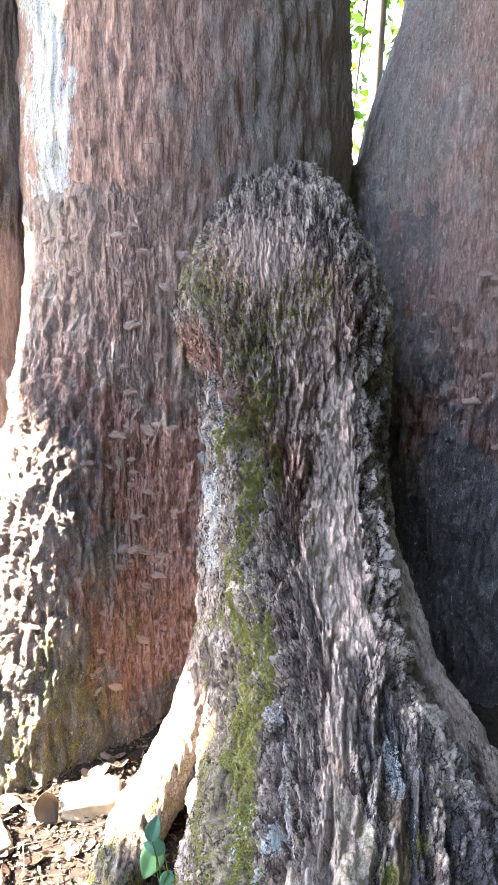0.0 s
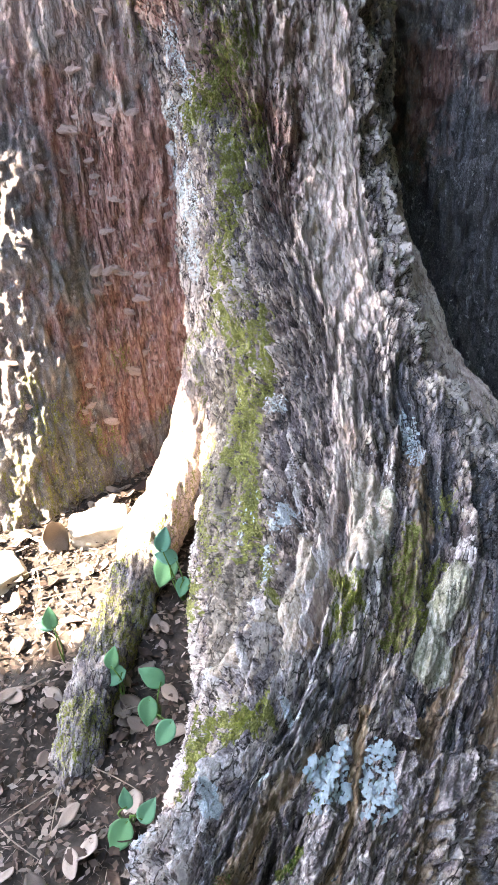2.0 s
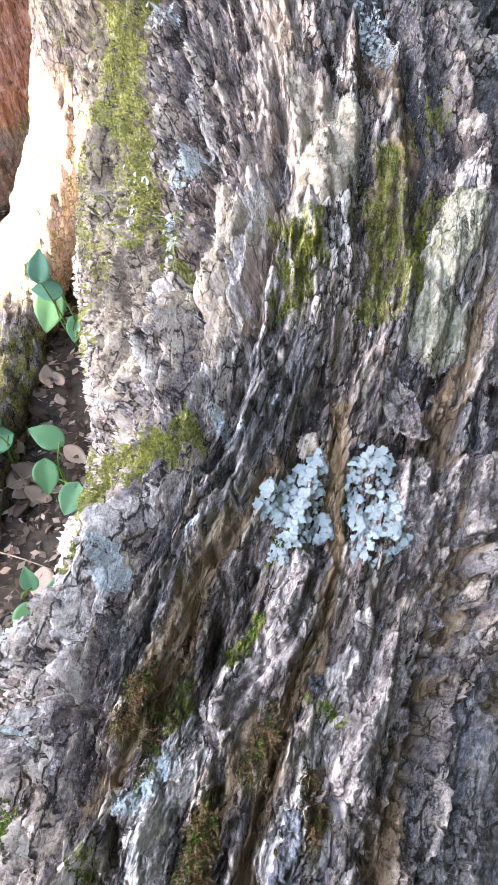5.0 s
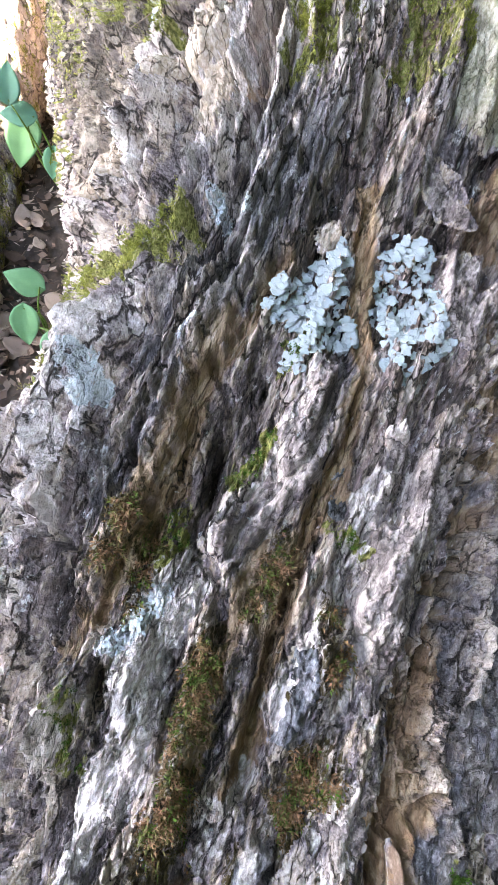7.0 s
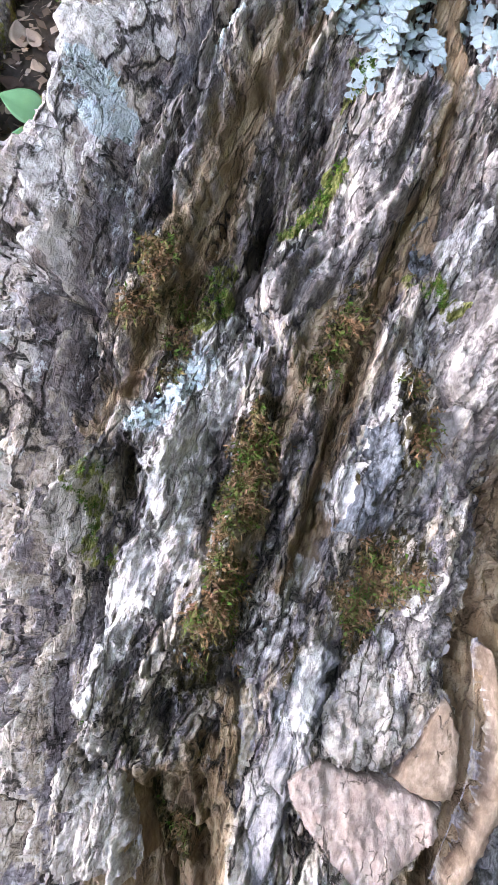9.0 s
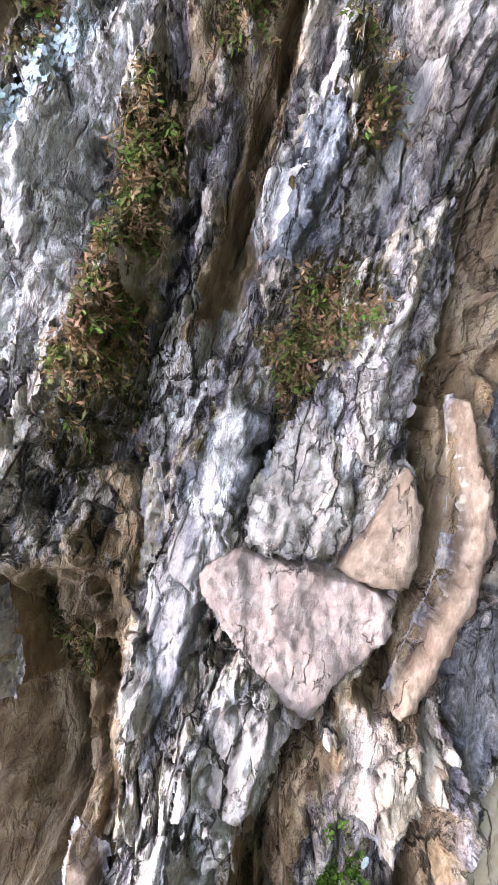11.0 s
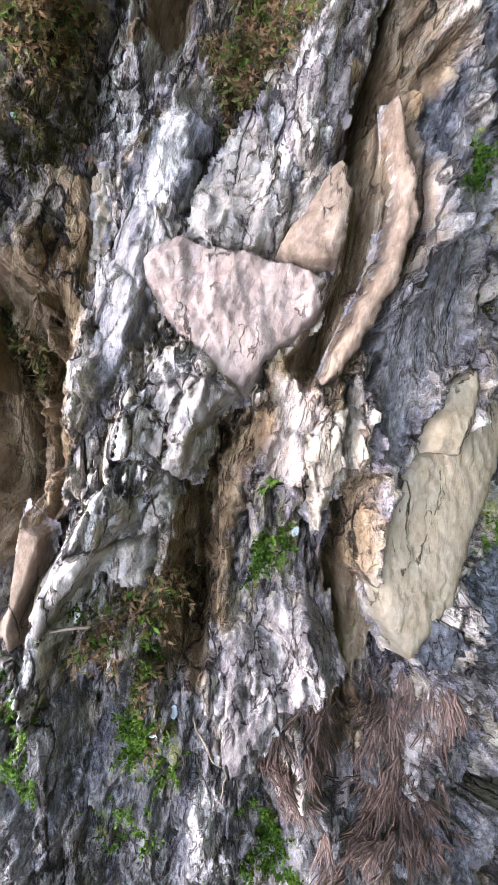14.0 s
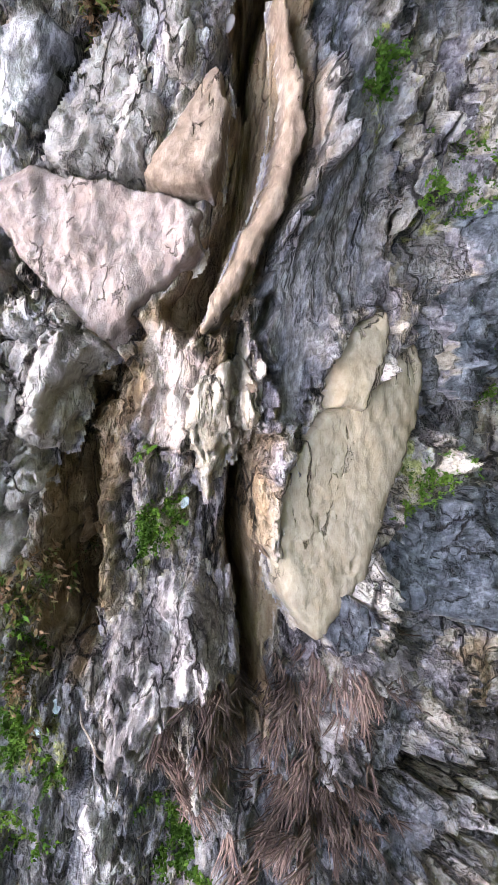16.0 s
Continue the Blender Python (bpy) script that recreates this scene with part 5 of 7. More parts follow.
stroke("brownmoss", .006, .9, [(0.040, 0.934), (0.027, 0.905)])
stroke("brownmoss", .008, .9, [(0.017, 0.871), (0.003, 0.848)])
stroke("crust", .006, .9, [(-0.163, 1.092), (-0.201, 1.068)])
stroke("crust", .006, .9, [(-0.174, 0.991), (-0.200, 0.970)])
stroke("crust", .012, .8, [(-0.303, 2.597), (-0.403, 2.514)])
stroke("crust", .010, .8, [(-0.353, 2.399), (-0.361, 2.337)])
stroke("crust", .010, .8, [(-0.019, 1.586), (-0.091, 1.512)])
stroke("crust", .010, .8, [(0.276, 1.766), (0.292, 1.645)])
stroke("relief", .004, -.016, [(-0.029, 0.985), (-0.018, 0.974), (-0.015, 0.957), (-0.022, 0.936)])
stroke("relief", .005, -.014, [(-0.089, 0.929), (-0.091, 0.911)])
stroke("relief", .005, -.016, [(0.163, 1.237), (0.169, 1.209), (0.184, 1.186), (0.190, 1.160)])
stroke("relief", .004, -.014, [(0.122, 1.158), (0.158, 1.166), (0.183, 1.151)])
stroke("relief", .006, -.016, [(0.138, 1.004), (0.103, 0.946), (0.070, 0.910), (0.058, 0.890)])
stroke("relief", .004, -.014, [(0.022, 1.154), (-0.010, 1.124), (-0.040, 1.075), (-0.055, 1.046)])
stroke("relief", .004, -.014, [(0.067, 1.059), (0.043, 1.017), (0.007, 0.997), (-0.008, 0.976)])
stroke("red", .15, .6, [(-.05, 3.15), (.2, 3.0)])
stroke("red", .10, .6, [(-.15, 2.75), (.05, 2.65)])
field("umber", .0, .03, .1, [(-0.430, 2.228), (-0.109, 1.994), (-0.037, 1.686), (-0.074, 1.501), (-0.127, 1.358), (-0.224, 1.331), (-0.316, 1.557), (-0.325, 1.763), (-0.429, 2.038)])
plate("tan", .014, [(-0.097, 0.714), (-0.094, 0.708), (-0.090, 0.703), (-0.094, 0.686), (-0.101, 0.671), (-0.109, 0.670), (-0.112, 0.676), (-0.106, 0.696)])
# crevice beside the tan splinter, its shade painted dark besides the depth
field("dark", .014, .004, .3, [(-0.116, 0.672), (-0.102, 0.669), (-0.092, 0.684), (-0.086, 0.694), (-0.092, 0.678), (-0.105, 0.666), (-0.119, 0.663)])
field("lilac", .0, .006, .8, [(-0.050, 0.795), (-0.029, 0.808), (-0.026, 0.794), (-0.042, 0.778), (-0.048, 0.761), (-0.051, 0.747), (-0.063, 0.742), (-0.068, 0.756), (-0.064, 0.772)])
field("tan", .004, .004, .85, [(-0.057, 0.821), (-0.052, 0.822), (-0.056, 0.804), (-0.062, 0.788), (-0.069, 0.765), (-0.072, 0.766), (-0.066, 0.792), (-0.066, 0.806)])
field("bleach", .0, .003, .6, [(-0.052, 0.820), (-0.048, 0.817), (-0.056, 0.796), (-0.062, 0.784), (-0.058, 0.800)])
field("tan", .006, .010, .85, [(-0.079, 0.778), (-0.070, 0.773), (-0.071, 0.747), (-0.076, 0.730), (-0.090, 0.736), (-0.095, 0.751), (-0.091, 0.776)])
field("dark", .003, .008, .4, [(0.092, 0.730), (0.121, 0.732), (0.156, 0.692), (0.141, 0.620), (0.088, 0.623), (0.066, 0.633), (0.100, 0.683)])
stroke("moss", .008, .6, [(0.119, 0.769), (0.130, 0.752), (0.121, 0.736)])
stroke("moss", .006, .6, [(0.097, 0.767), (0.102, 0.760)])
stroke("moss", .007, .6, [(0.100, 0.683), (0.086, 0.667)])
stroke("pale", .010, .6, [(0.087, 0.654), (0.106, 0.628)])
stroke("bleach", .12, .55, [(.1, 2.75), (.15, 2.95), (0, 3.2)])
field("tan", .050, .022, .85, [(-.088, .80), (-.09, .74), (-.098, .70), (-.13, .69), (-.15, .75), (-.12, .80)])
field("pale", -.003, .004, .25, [(-0.041, 0.987), (-0.023, 0.972), (-0.027, 0.959), (-0.042, 0.939), (-0.054, 0.933), (-0.058, 0.914), (-0.068, 0.879), (-0.082, 0.878), (-0.084, 0.858), (-0.101, 0.851), (-0.105, 0.833), (-0.121, 0.825), (-0.126, 0.845), (-0.103, 0.882), (-0.089, 0.900), (-0.087, 0.924), (-0.088, 0.941), (-0.072, 0.954), (-0.055, 0.971)])
# bark under the rootlet mat, darkened in colour for the shade beneath
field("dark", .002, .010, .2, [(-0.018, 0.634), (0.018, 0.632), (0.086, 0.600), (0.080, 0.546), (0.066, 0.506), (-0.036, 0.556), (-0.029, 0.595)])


# the grain leans: way across that the fibres move per way along
LEAN = [(.40, .24), (.60, .26), (.72, .34), (.84, .46), (.95, .54), (1.10, .58), (1.22, .52), (1.35, .40), (1.5, .26), (1.7, .12), (2.0, .0), (4.0, .0)]
_lean_v = np.linspace(.2, 4.0, 1600)
_lean_u = np.cumsum(np.interp(_lean_v, *np.array(LEAN).T)) * (_lean_v[1] - _lean_v[0])


def across_grain(s, v):
    """Way across measured from a line that follows the grain."""
    return s - np.interp(v, _lean_v, _lean_u)


def bark_relief(s, v):
    """Relief of the bark in metres, with its flaking layers, flakes and grain."""
    far = smooth(1.0, 1.9, v)                                   # the bark grows coarser up the trunk
    u = across_grain(s, v)
    warp = .25 * fbm(u * 9, v * 7, 0, 3, 3)
    q, w = u + .012 * warp, v
    coarse = fbm(q * 24 + warp, w * 5.0, 0, 3, 21)
    ridge = 1 - np.abs(vnoise(q * (58 - 14 * far) + 1.6 * warp, w * (10 - 2 * far) + .8 * warp, 0, 31)) * 2
    ridge2 = 1 - np.abs(vnoise(q * 135 + warp, w * 40, 0, 41)) * 2
    # flaking layers: steps with ragged edges
    lay = fbm(q * (44 - 6 * far) + warp, w * (22 - 9 * far), 0, 5, 101, .55) * 3.0
    tread = np.floor(lay) + smooth(.86, 1.0, lay - np.floor(lay))
    d1, d2, who = cells(q * (95 - 30 * far) + .6 * coarse, w * (56 - 30 * far) + .5 * ridge, 51)
    crackle = (1 - smooth(.0, .075, d2 - d1)) * smooth(-.3, .3, vnoise(q * 30, w * 18, 0, 55))
    flake = (who - .5) * smooth(.0, .06, d2 - d1)
    # each flake stands off at its lower edge
    e1, e2, who2 = cells(q * (150 - 70 * far) + .8 * ridge, w * (95 - 55 * far) + .6 * coarse, 57)
    scale_ = (who2 - .4) * smooth(.0, .07, e2 - e1)
    grain = fbm(u * 330, v * 190, 0, 4, 61)
    fade = 1 - .6 * smooth(2.7, 3.2, v)
    side = 1 - .4 * smooth(.05, .30, np.abs(s - np.interp(v, [1.2, 1.8, 2.4, 3.0], [.18, .24, .19, .12])) - .12) * far     # calmer on the flanks
    h = 1.55 * fade * side * ((.0034 + .0030 * far) * coarse + (.0016 + .0026 * far) * ridge * (.4 + .6 * smooth(-.4, .4, vnoise(q * 20, w * 14, 0, 33))) + (.0006 + .0004 * far) * ridge2
                              + (.0036 + .0030 * far) * tread + (.0036 + .0085 * far) * flake + (.0016 + .0085 * far) * scale_ - (.0062 + .0070 * far) * crackle)
    furrow = 1 - 2 * np.abs(vnoise(q * 24 + 1.2 * warp + 3, w * 4 + warp, 0, 35))
    h = h + .0085 * smooth(.78, .98, v) * (1 - .5 * smooth(1.5, 1.9, v)) * side * fade * (furrow - .3)
    return h, lay, who, grain


def bark_fields(s, v):
    """Relief in metres and the growth masks, on arrays whose rows run along v."""
    ragged = .42 * fbm(s * 110, v * 70, 0, 5, 5, .6)
    masks = {k: np.zeros(s.shape) for k in ("moss", "brownmoss", "tan", "red", "bleach", "dark", "crust", "pale", "lilac", "calm", "umber")}
    cut, swell, calm = np.zeros(s.shape), np.zeros(s.shape), np.zeros(s.shape)
    rows = v[:, 0]
    for kind, width, amount, line in STROKES:
        reach = width * 2.2
        i, j = np.searchsorted(rows, (line[:, 1].min() - reach, line[:, 1].max() + reach))
        if j <= i:
            continue
        ss, vv, rg = s[i:j], v[i:j], ragged[i:j]
        d = line_distance(ss, vv, line) / width + rg * (1.9 if "moss" in kind else 1)
        if kind == "relief":
            cut[i:j] += 1.05 * amount * (1 - smooth(.60, 1.05, d))
        # crests paler, troughs browner: bark tones that also paint light and shade
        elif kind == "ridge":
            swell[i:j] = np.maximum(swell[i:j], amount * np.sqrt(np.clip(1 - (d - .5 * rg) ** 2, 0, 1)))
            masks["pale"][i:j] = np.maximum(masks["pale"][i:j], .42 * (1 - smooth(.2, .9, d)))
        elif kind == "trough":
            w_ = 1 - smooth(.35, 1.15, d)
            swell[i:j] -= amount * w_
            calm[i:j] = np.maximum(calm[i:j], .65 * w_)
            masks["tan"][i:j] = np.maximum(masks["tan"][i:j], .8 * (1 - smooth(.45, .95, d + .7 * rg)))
        else:
            masks[kind][i:j] = np.maximum(masks[kind][i:j], amount * (1 - smooth(.6, 1.25, d)))
    wander = .0035 * fbm(s * 60, v * 40, 0, 5, 15, .6)
    for tone, depth, soft_, still, outline in FIELDS:
        i, j = np.searchsorted(rows, (outline[:, 1].min() - .01, outline[:, 1].max() + .01))
        d = inside_distance(s[i:j], v[i:j], outline) + wander[i:j]
        m = smooth(-.001, soft_, d)
        swell[i:j] -= depth * m
        calm[i:j] = np.maximum(calm[i:j], still * smooth(-.001, .004, d))
        masks[tone][i:j] = np.maximum(masks[tone][i:j], .9 * smooth(-.001, .003, d))
    h, lay, who, grain = bark_relief(s, v)
    plainness = 1 - np.maximum(.75 * np.maximum(masks["tan"], .6 * masks["bleach"]), .9 * calm)
    h = h * plainness
    u = across_grain(s, v)
    h = h + calm * (.0018 * fbm(u * 42, v * 16, 0, 3, 141) + .0005 * fbm(u * 170, v * 120, 0, 3, 143))
    under = np.zeros(s.shape)
    for tone, high, outline in PLATES:
        (a, b), (c, d) = outline.min(0) - .004, outline.max(0) + .004
        i, j = np.searchsorted(rows, (b, d))
        if j > i:
            m = smooth(-.003, .002, inside_distance(s[i:j], v[i:j], outline))
            under[i:j] = np.maximum(under[i:j], m)
    h = h * (1 - .5 * under) - .004 * under
    cut = np.where(cut > 0, cut * (1 - under), cut)
    swell = np.where(swell < 0, swell * (1 - under), swell)
    h = h + .0009 * grain * (1 - .7 * calm) + .0007 * masks["tan"] * fbm(u * 230, v * 30, 0, 4, 71)
    h = h + cut + swell + .002 * np.maximum(masks["moss"], masks["brownmoss"]) * (1 + fbm(s * 200, v * 200, 0, 2, 81))
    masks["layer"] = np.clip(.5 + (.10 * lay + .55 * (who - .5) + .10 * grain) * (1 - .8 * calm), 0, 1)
    masks["spots"] = (.3 + .7 * smooth(.75, 1.2, v)) * (.6 + .4 * vnoise(s * 8, v * 5, 0, 91)) * (1 - calm)
    masks["calm"] = calm
    masks["worn"] = (1 - smooth(.86, 1.02, v + .05 * vnoise(s * 20, v * 16, 0, 151))) * (1 - smooth(.10, .16, s - .5 * (v - .6)))
    masks["moss"] = masks["moss"] * (.45 + .55 * smooth(.78, .95, v))
    return h, masks


rows_v = np.concatenate([np.arange(.40, .52, .0016), np.arange(.52, .90, .0009), np.arange(.90, 1.30, .0015), np.arange(1.30, 2.0, .0026), np.arange(2.0, 3.70, .0046)])
cols_t = np.linspace(-1, 1, 700)


def evenness(v):
    """Columns crowd to the middle of the root near its end and spread evenly up the buttress."""
    return .40 + .55 * smooth(1.1, 1.6, v)


lo_, mid_, hi_ = (a[:, None] for a in root_reach(rows_v))
even_ = evenness(rows_v)[:, None]
cols_f = even_ * cols_t[None] + (1 - even_) * cols_t[None] ** 3
grid_s = np.where(cols_f < 0, mid_ + cols_f * (mid_ - lo_), mid_ + cols_f * (hi_ - mid_))
grid_v = np.broadcast_to(rows_v[:, None], grid_s.shape)
base_ = root_at(grid_s, grid_v)
norm_ = normals_of(base_)
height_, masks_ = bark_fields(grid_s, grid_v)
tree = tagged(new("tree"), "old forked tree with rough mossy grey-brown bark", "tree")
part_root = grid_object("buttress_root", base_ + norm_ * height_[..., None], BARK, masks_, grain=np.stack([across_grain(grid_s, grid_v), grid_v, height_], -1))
part_root.parent = tree
part_root["label"] = "rough fissured buttress root with moss and crust lichen"
_row_of = lambda v: np.clip(np.searchsorted(rows_v, v), 1, len(rows_v) - 1)


def surface(s, v):
    """Places on the finished bark and the smooth normals there, for flat arrays of s and v."""
    s, v = np.asarray(s, float), np.asarray(v, float)
    i = _row_of(v)
    f = np.where(s < mid_[i, 0], (s - mid_[i, 0]) / (mid_[i, 0] - lo_[i, 0]), (s - mid_[i, 0]) / (hi_[i, 0] - mid_[i, 0]))
    e, t = evenness(v), np.clip(f, -1, 1)
    for _ in range(12):
        t = t - (e * t + (1 - e) * t ** 3 - f) / (e + 3 * (1 - e) * t * t)
    j = np.clip(np.searchsorted(cols_t, t), 0, len(cols_t) - 1)
    n = root_normal(s, v)
    return root_at(s, v) + n * height_[i, j][:, None], n


# ---- loose bark plates, each a piece of its own ----
def swell_at(s, v):
    """The height of the broad ridges that the plates ride on."""
    h = np.zeros(s.shape)
    for kind, width, amount, line in STROKES:
        if kind == "ridge":
            h = np.maximum(h, amount * np.sqrt(np.clip(1 - (line_distance(s, v, line) / width) ** 2, 0, 1)))
    return h



def cut_at(s, v):
    """The depth of the cracks that run on through the plates."""
    h = np.zeros(s.shape)
    lo, hi = v.min(), v.max()
    for kind, width, amount, line in STROKES:
        if kind == "relief" and amount < 0 and line[:, 1].max() > lo - .01 and line[:, 1].min() < hi + .01:
            h = np.minimum(h, .7 * amount * (1 - smooth(.45, .85, line_distance(s, v, line) / width)))
    return h


def build_plate(tone, high, outline, seed):
    step_ = .0009 if outline[:, 1].mean() < .95 else .0014 if outline[:, 1].mean() < 1.4 else .003
    pad = 3 * step_
    outline = outline.mean(0) + (outline - outline.mean(0)) * 1.05
    calm = .14 if tone in ("pink", "yellow", "tan") else .45 if tone in ("white", "cream", "pale") else .8
    high = high * .6
    (a, b), (c, d) = outline.min(0) - pad, outline.max(0) + pad
    s, v = np.meshgrid(np.arange(a, c, step_), np.arange(b, d, step_))
    size = min(c - a, d - b)
    inner = inside_distance(s, v, outline) + min(.07 * size, .0010 if calm < .35 else .0022) * fbm(s * 150, v * 100, seed, 6, 7, .65)
    rim = smooth(-step_, .0012, inner)
    cx, cy = outline.mean(0)
    rnd = random.Random(seed)
    tilt = (s - cx) / size * rnd.uniform(-.2, .2) + (v - cy) / size * rnd.uniform(-.2, .2)
    k_ = .02 / max(size, .02)
    wob = .5 * fbm(s * 60, v * 60, seed, 4)
    h1, h2, who = cells(s * (80 * k_ + 26) + wob, v * (52 * k_ + 17) - wob, seed)
    facets = (who - .5) * smooth(.0, .06, h2 - h1)
    crack = (1 - smooth(.0, .035, h2 - h1)) * smooth(-.25, .1, vnoise(s * 70, v * 50, seed, 3))
    lumps = fbm(s * 48, v * 30, seed, 6, 11, .58)
    lay = lumps * 4
    tread = (np.floor(lay) + smooth(.8, 1, lay - np.floor(lay))) / 4
    lift = ((cy - v) / (d - b) + .6 * (s - cx) / (c - a)) * 1.1      # flakes lift at their lower end
    free = smooth(-.55, .35, lift)
    top = high * (.12 + .88 * free) * (1 + .4 * tilt) + (calm * (.0042 * tread + .0026 * facets) if calm > .2 else .0030 * fbm(s * 13, v * 10, seed, 3, 19) + .0007 * facets + (.0026 * tread if tone == "pink" else 0)) - (.0010 + .0012 * calm) * crack * smooth(0, .003, inner)
    top = top + calm * (.12 if calm < .2 else 1) * bark_relief(s, v)[0] + (.0003 if calm < .2 else .0008) * fbm(s * 380, v * 260, seed, 4, 13) - .0012 * (1 - smooth(0, .005, inner))
    up = -.012 + rim * (.012 + top + swell_at(s, v) + cut_at(s, v))
    P = root_at(s, v) + root_normal(s, v) * up[..., None]
    keep = inner > -1.5 * step_
    idx = np.full(s.shape, -1)
    quad = keep[:-1, :-1] | keep[1:, :-1] | keep[:-1, 1:] | keep[1:, 1:]
    used = np.zeros(s.shape, bool)
    for y_, x_ in ((0, 0), (0, 1), (1, 0), (1, 1)):
        used[y_:used.shape[0] - 1 + y_, x_:used.shape[1] - 1 + x_] |= quad
    idx[used] = np.arange(used.sum())
    i, j = np.nonzero(quad)
    faces = np.column_stack([idx[i, j], idx[i, j + 1], idx[i + 1, j + 1], idx[i + 1, j]])
    me = mesh_of("bark_plate", P[used], faces)
    core = smooth(-.001, .006, inner + .003 * lumps) * (.62 + .38 * smooth(-.8, .1, lift))
    if calm < .6:
        core = np.maximum(core, .58 * (inner > 0))
    me.attributes.new("grain", "FLOAT_VECTOR", "POINT").data.foreach_set("vector", np.stack([across_grain(s, v), v, up], -1)[used].reshape(-1).astype(np.float32))
    me.attributes.new("core", "FLOAT", "POINT").data.foreach_set("value", core[used].astype(np.float32))
    return me


for n_, (tone_, high_mm, outline_) in enumerate(PLATES):
    if tone_ in TONES:
        ob_ = part("bark_plate", build_plate(tone_, high_mm, outline_, n_ + 1), TONES[tone_], part_root)
        ob_["label"] = {"pink": "weathered pinkish bark plate", "white": "bleached white bark plate", "grey": "rough grey bark plate",
                        "cream": "cream peeling bark plate", "tan": "smooth tan inner bark", "yellow": "yellowish exposed inner bark",
                        "dark": "blackened damp bark plate", "pale": "pale greenish bark plate"}[tone_]


# ---- the rest of the tree: trunk foot, stems, side roots ----
def box_mask(P, lo, hi, soft, seed):
    """1 within a box of space, with an uneven border."""
    n = soft * 1.6 * fbm(P[..., 0] * 12, P[..., 1] * 12, P[..., 2] * 7, 6, seed, .65)
    d = np.minimum.reduce([P[..., k] - lo[k] + n for k in range(3)] + [hi[k] - P[..., k] + n for k in range(3)])
    return smooth(-soft, soft, d)


def coarse_bark(P, N, along, around, amount=1.0, seed=0):
    """Fissured relief and masks for the trunk and stems."""
    warp = .3 * fbm(around * 6, along * 4, 0, 3, seed)
    X, Y = P[..., 0], P[..., 1]
    lay = fbm(X * 26 + warp, Y * 26, along * 9, 5, seed + 1, .55) * 3
    tread = np.floor(lay) + smooth(.75, 1, lay - np.floor(lay))
    ridge = 1 - 2 * np.abs(vnoise(X * 48 + 1.5 * warp, Y * 48, along * 7 + warp, seed + 2))
    d1, d2, who = cells((X + 1.2 * Y) * 44 + warp, along * 24 + warp, seed + 3)
    grain = fbm(X * 150, Y * 150, along * 80, 4, seed + 4)
    h = amount * (.0035 * tread + .0045 * ridge + .006 * (who - .5) * smooth(0, .1, d2 - d1)) + .0022 * grain + .012 * fbm(P[..., 0] * 4, P[..., 1] * 4, P[..., 2] * 3, 3, seed + 5)
    masks = {k: np.zeros(P.shape[:-1]) for k in ("moss", "brownmoss", "tan", "red", "bleach", "dark", "crust")}
    masks["layer"] = np.clip(.5 + .1 * lay + .5 * (who - .5), 0, 1)
    masks["spots"] = np.full(P.shape[:-1], .55)
    return h, masks


foot_z = np.linspace(-.35, 2.08, 560)
_phi = np.linspace(-1.35, 1.35, 4000)
_way = np.linalg.norm(np.diff(trunk_sheet(np.linspace(0, 1.8, 10), _phi), axis=1), axis=-1).max(0)
_way = np.r_[0, np.cumsum(_way)]
foot_phi = np.concatenate([np.interp(np.linspace(0, _way[-1], 860), _way, _phi), np.linspace(1.35, 2 * math.pi - 1.35, 160)[1:-1]])
foot = trunk_sheet(foot_z, foot_phi)
foot_n = normals_of(foot)
foot_n *= -np.sign((foot_n * (foot - np.array([AXIS[0], AXIS[1], 0]))[..., :]).sum(-1, keepdims=True)) * -1
arc = (np.cumsum(np.linalg.norm(np.gradient(foot, axis=1), axis=-1), axis=1))
fz = np.broadcast_to(foot_z[:, None], arc.shape)
around_ = np.broadcast_to(foot_phi[None] * .95, arc.shape)
foot_h, foot_m = coarse_bark(foot, foot_n, fz, around_, 1.6 - .8 * smooth(1.2, 1.7, fz), 200)
foot_m["red"] = np.maximum(.9 * box_mask(foot, (-.52, 1.8, .15), (-.05, 3, 1.25), .09, 210), .5 * box_mask(foot, (-.75, 1.5, 1.25), (.05, 3, 2.3), .12, 211))
foot_m["red"] = np.maximum(foot_m["red"], .7 * box_mask(foot, (.62, 1.5, 1.1), (1.7, 3, 2.6), .12, 212))
# right recess: dark damp bark, darkened further in colour for its shade
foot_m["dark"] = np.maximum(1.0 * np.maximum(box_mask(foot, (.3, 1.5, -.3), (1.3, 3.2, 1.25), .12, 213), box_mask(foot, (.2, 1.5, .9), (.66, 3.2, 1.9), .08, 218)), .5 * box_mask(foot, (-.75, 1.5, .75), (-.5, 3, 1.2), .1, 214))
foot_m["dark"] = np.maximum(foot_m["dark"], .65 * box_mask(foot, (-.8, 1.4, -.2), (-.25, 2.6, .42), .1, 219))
foot_m["bleach"] = .16 * smooth(1.1, 1.6, fz)
foot_m["moss"] = np.maximum(.5 * box_mask(foot, (-.75, 1.5, -.1), (-.45, 2.4, .35), .1, 215), .7 * box_mask(foot, (-.2, 1.5, 1.45), (.3, 2.4, 1.85), .12, 216))
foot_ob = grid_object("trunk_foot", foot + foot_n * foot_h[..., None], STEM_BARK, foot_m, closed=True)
foot_ob.parent = tree
foot_ob["label"] = "fluted trunk foot with reddish and blackened bark, shade painted into its recess"


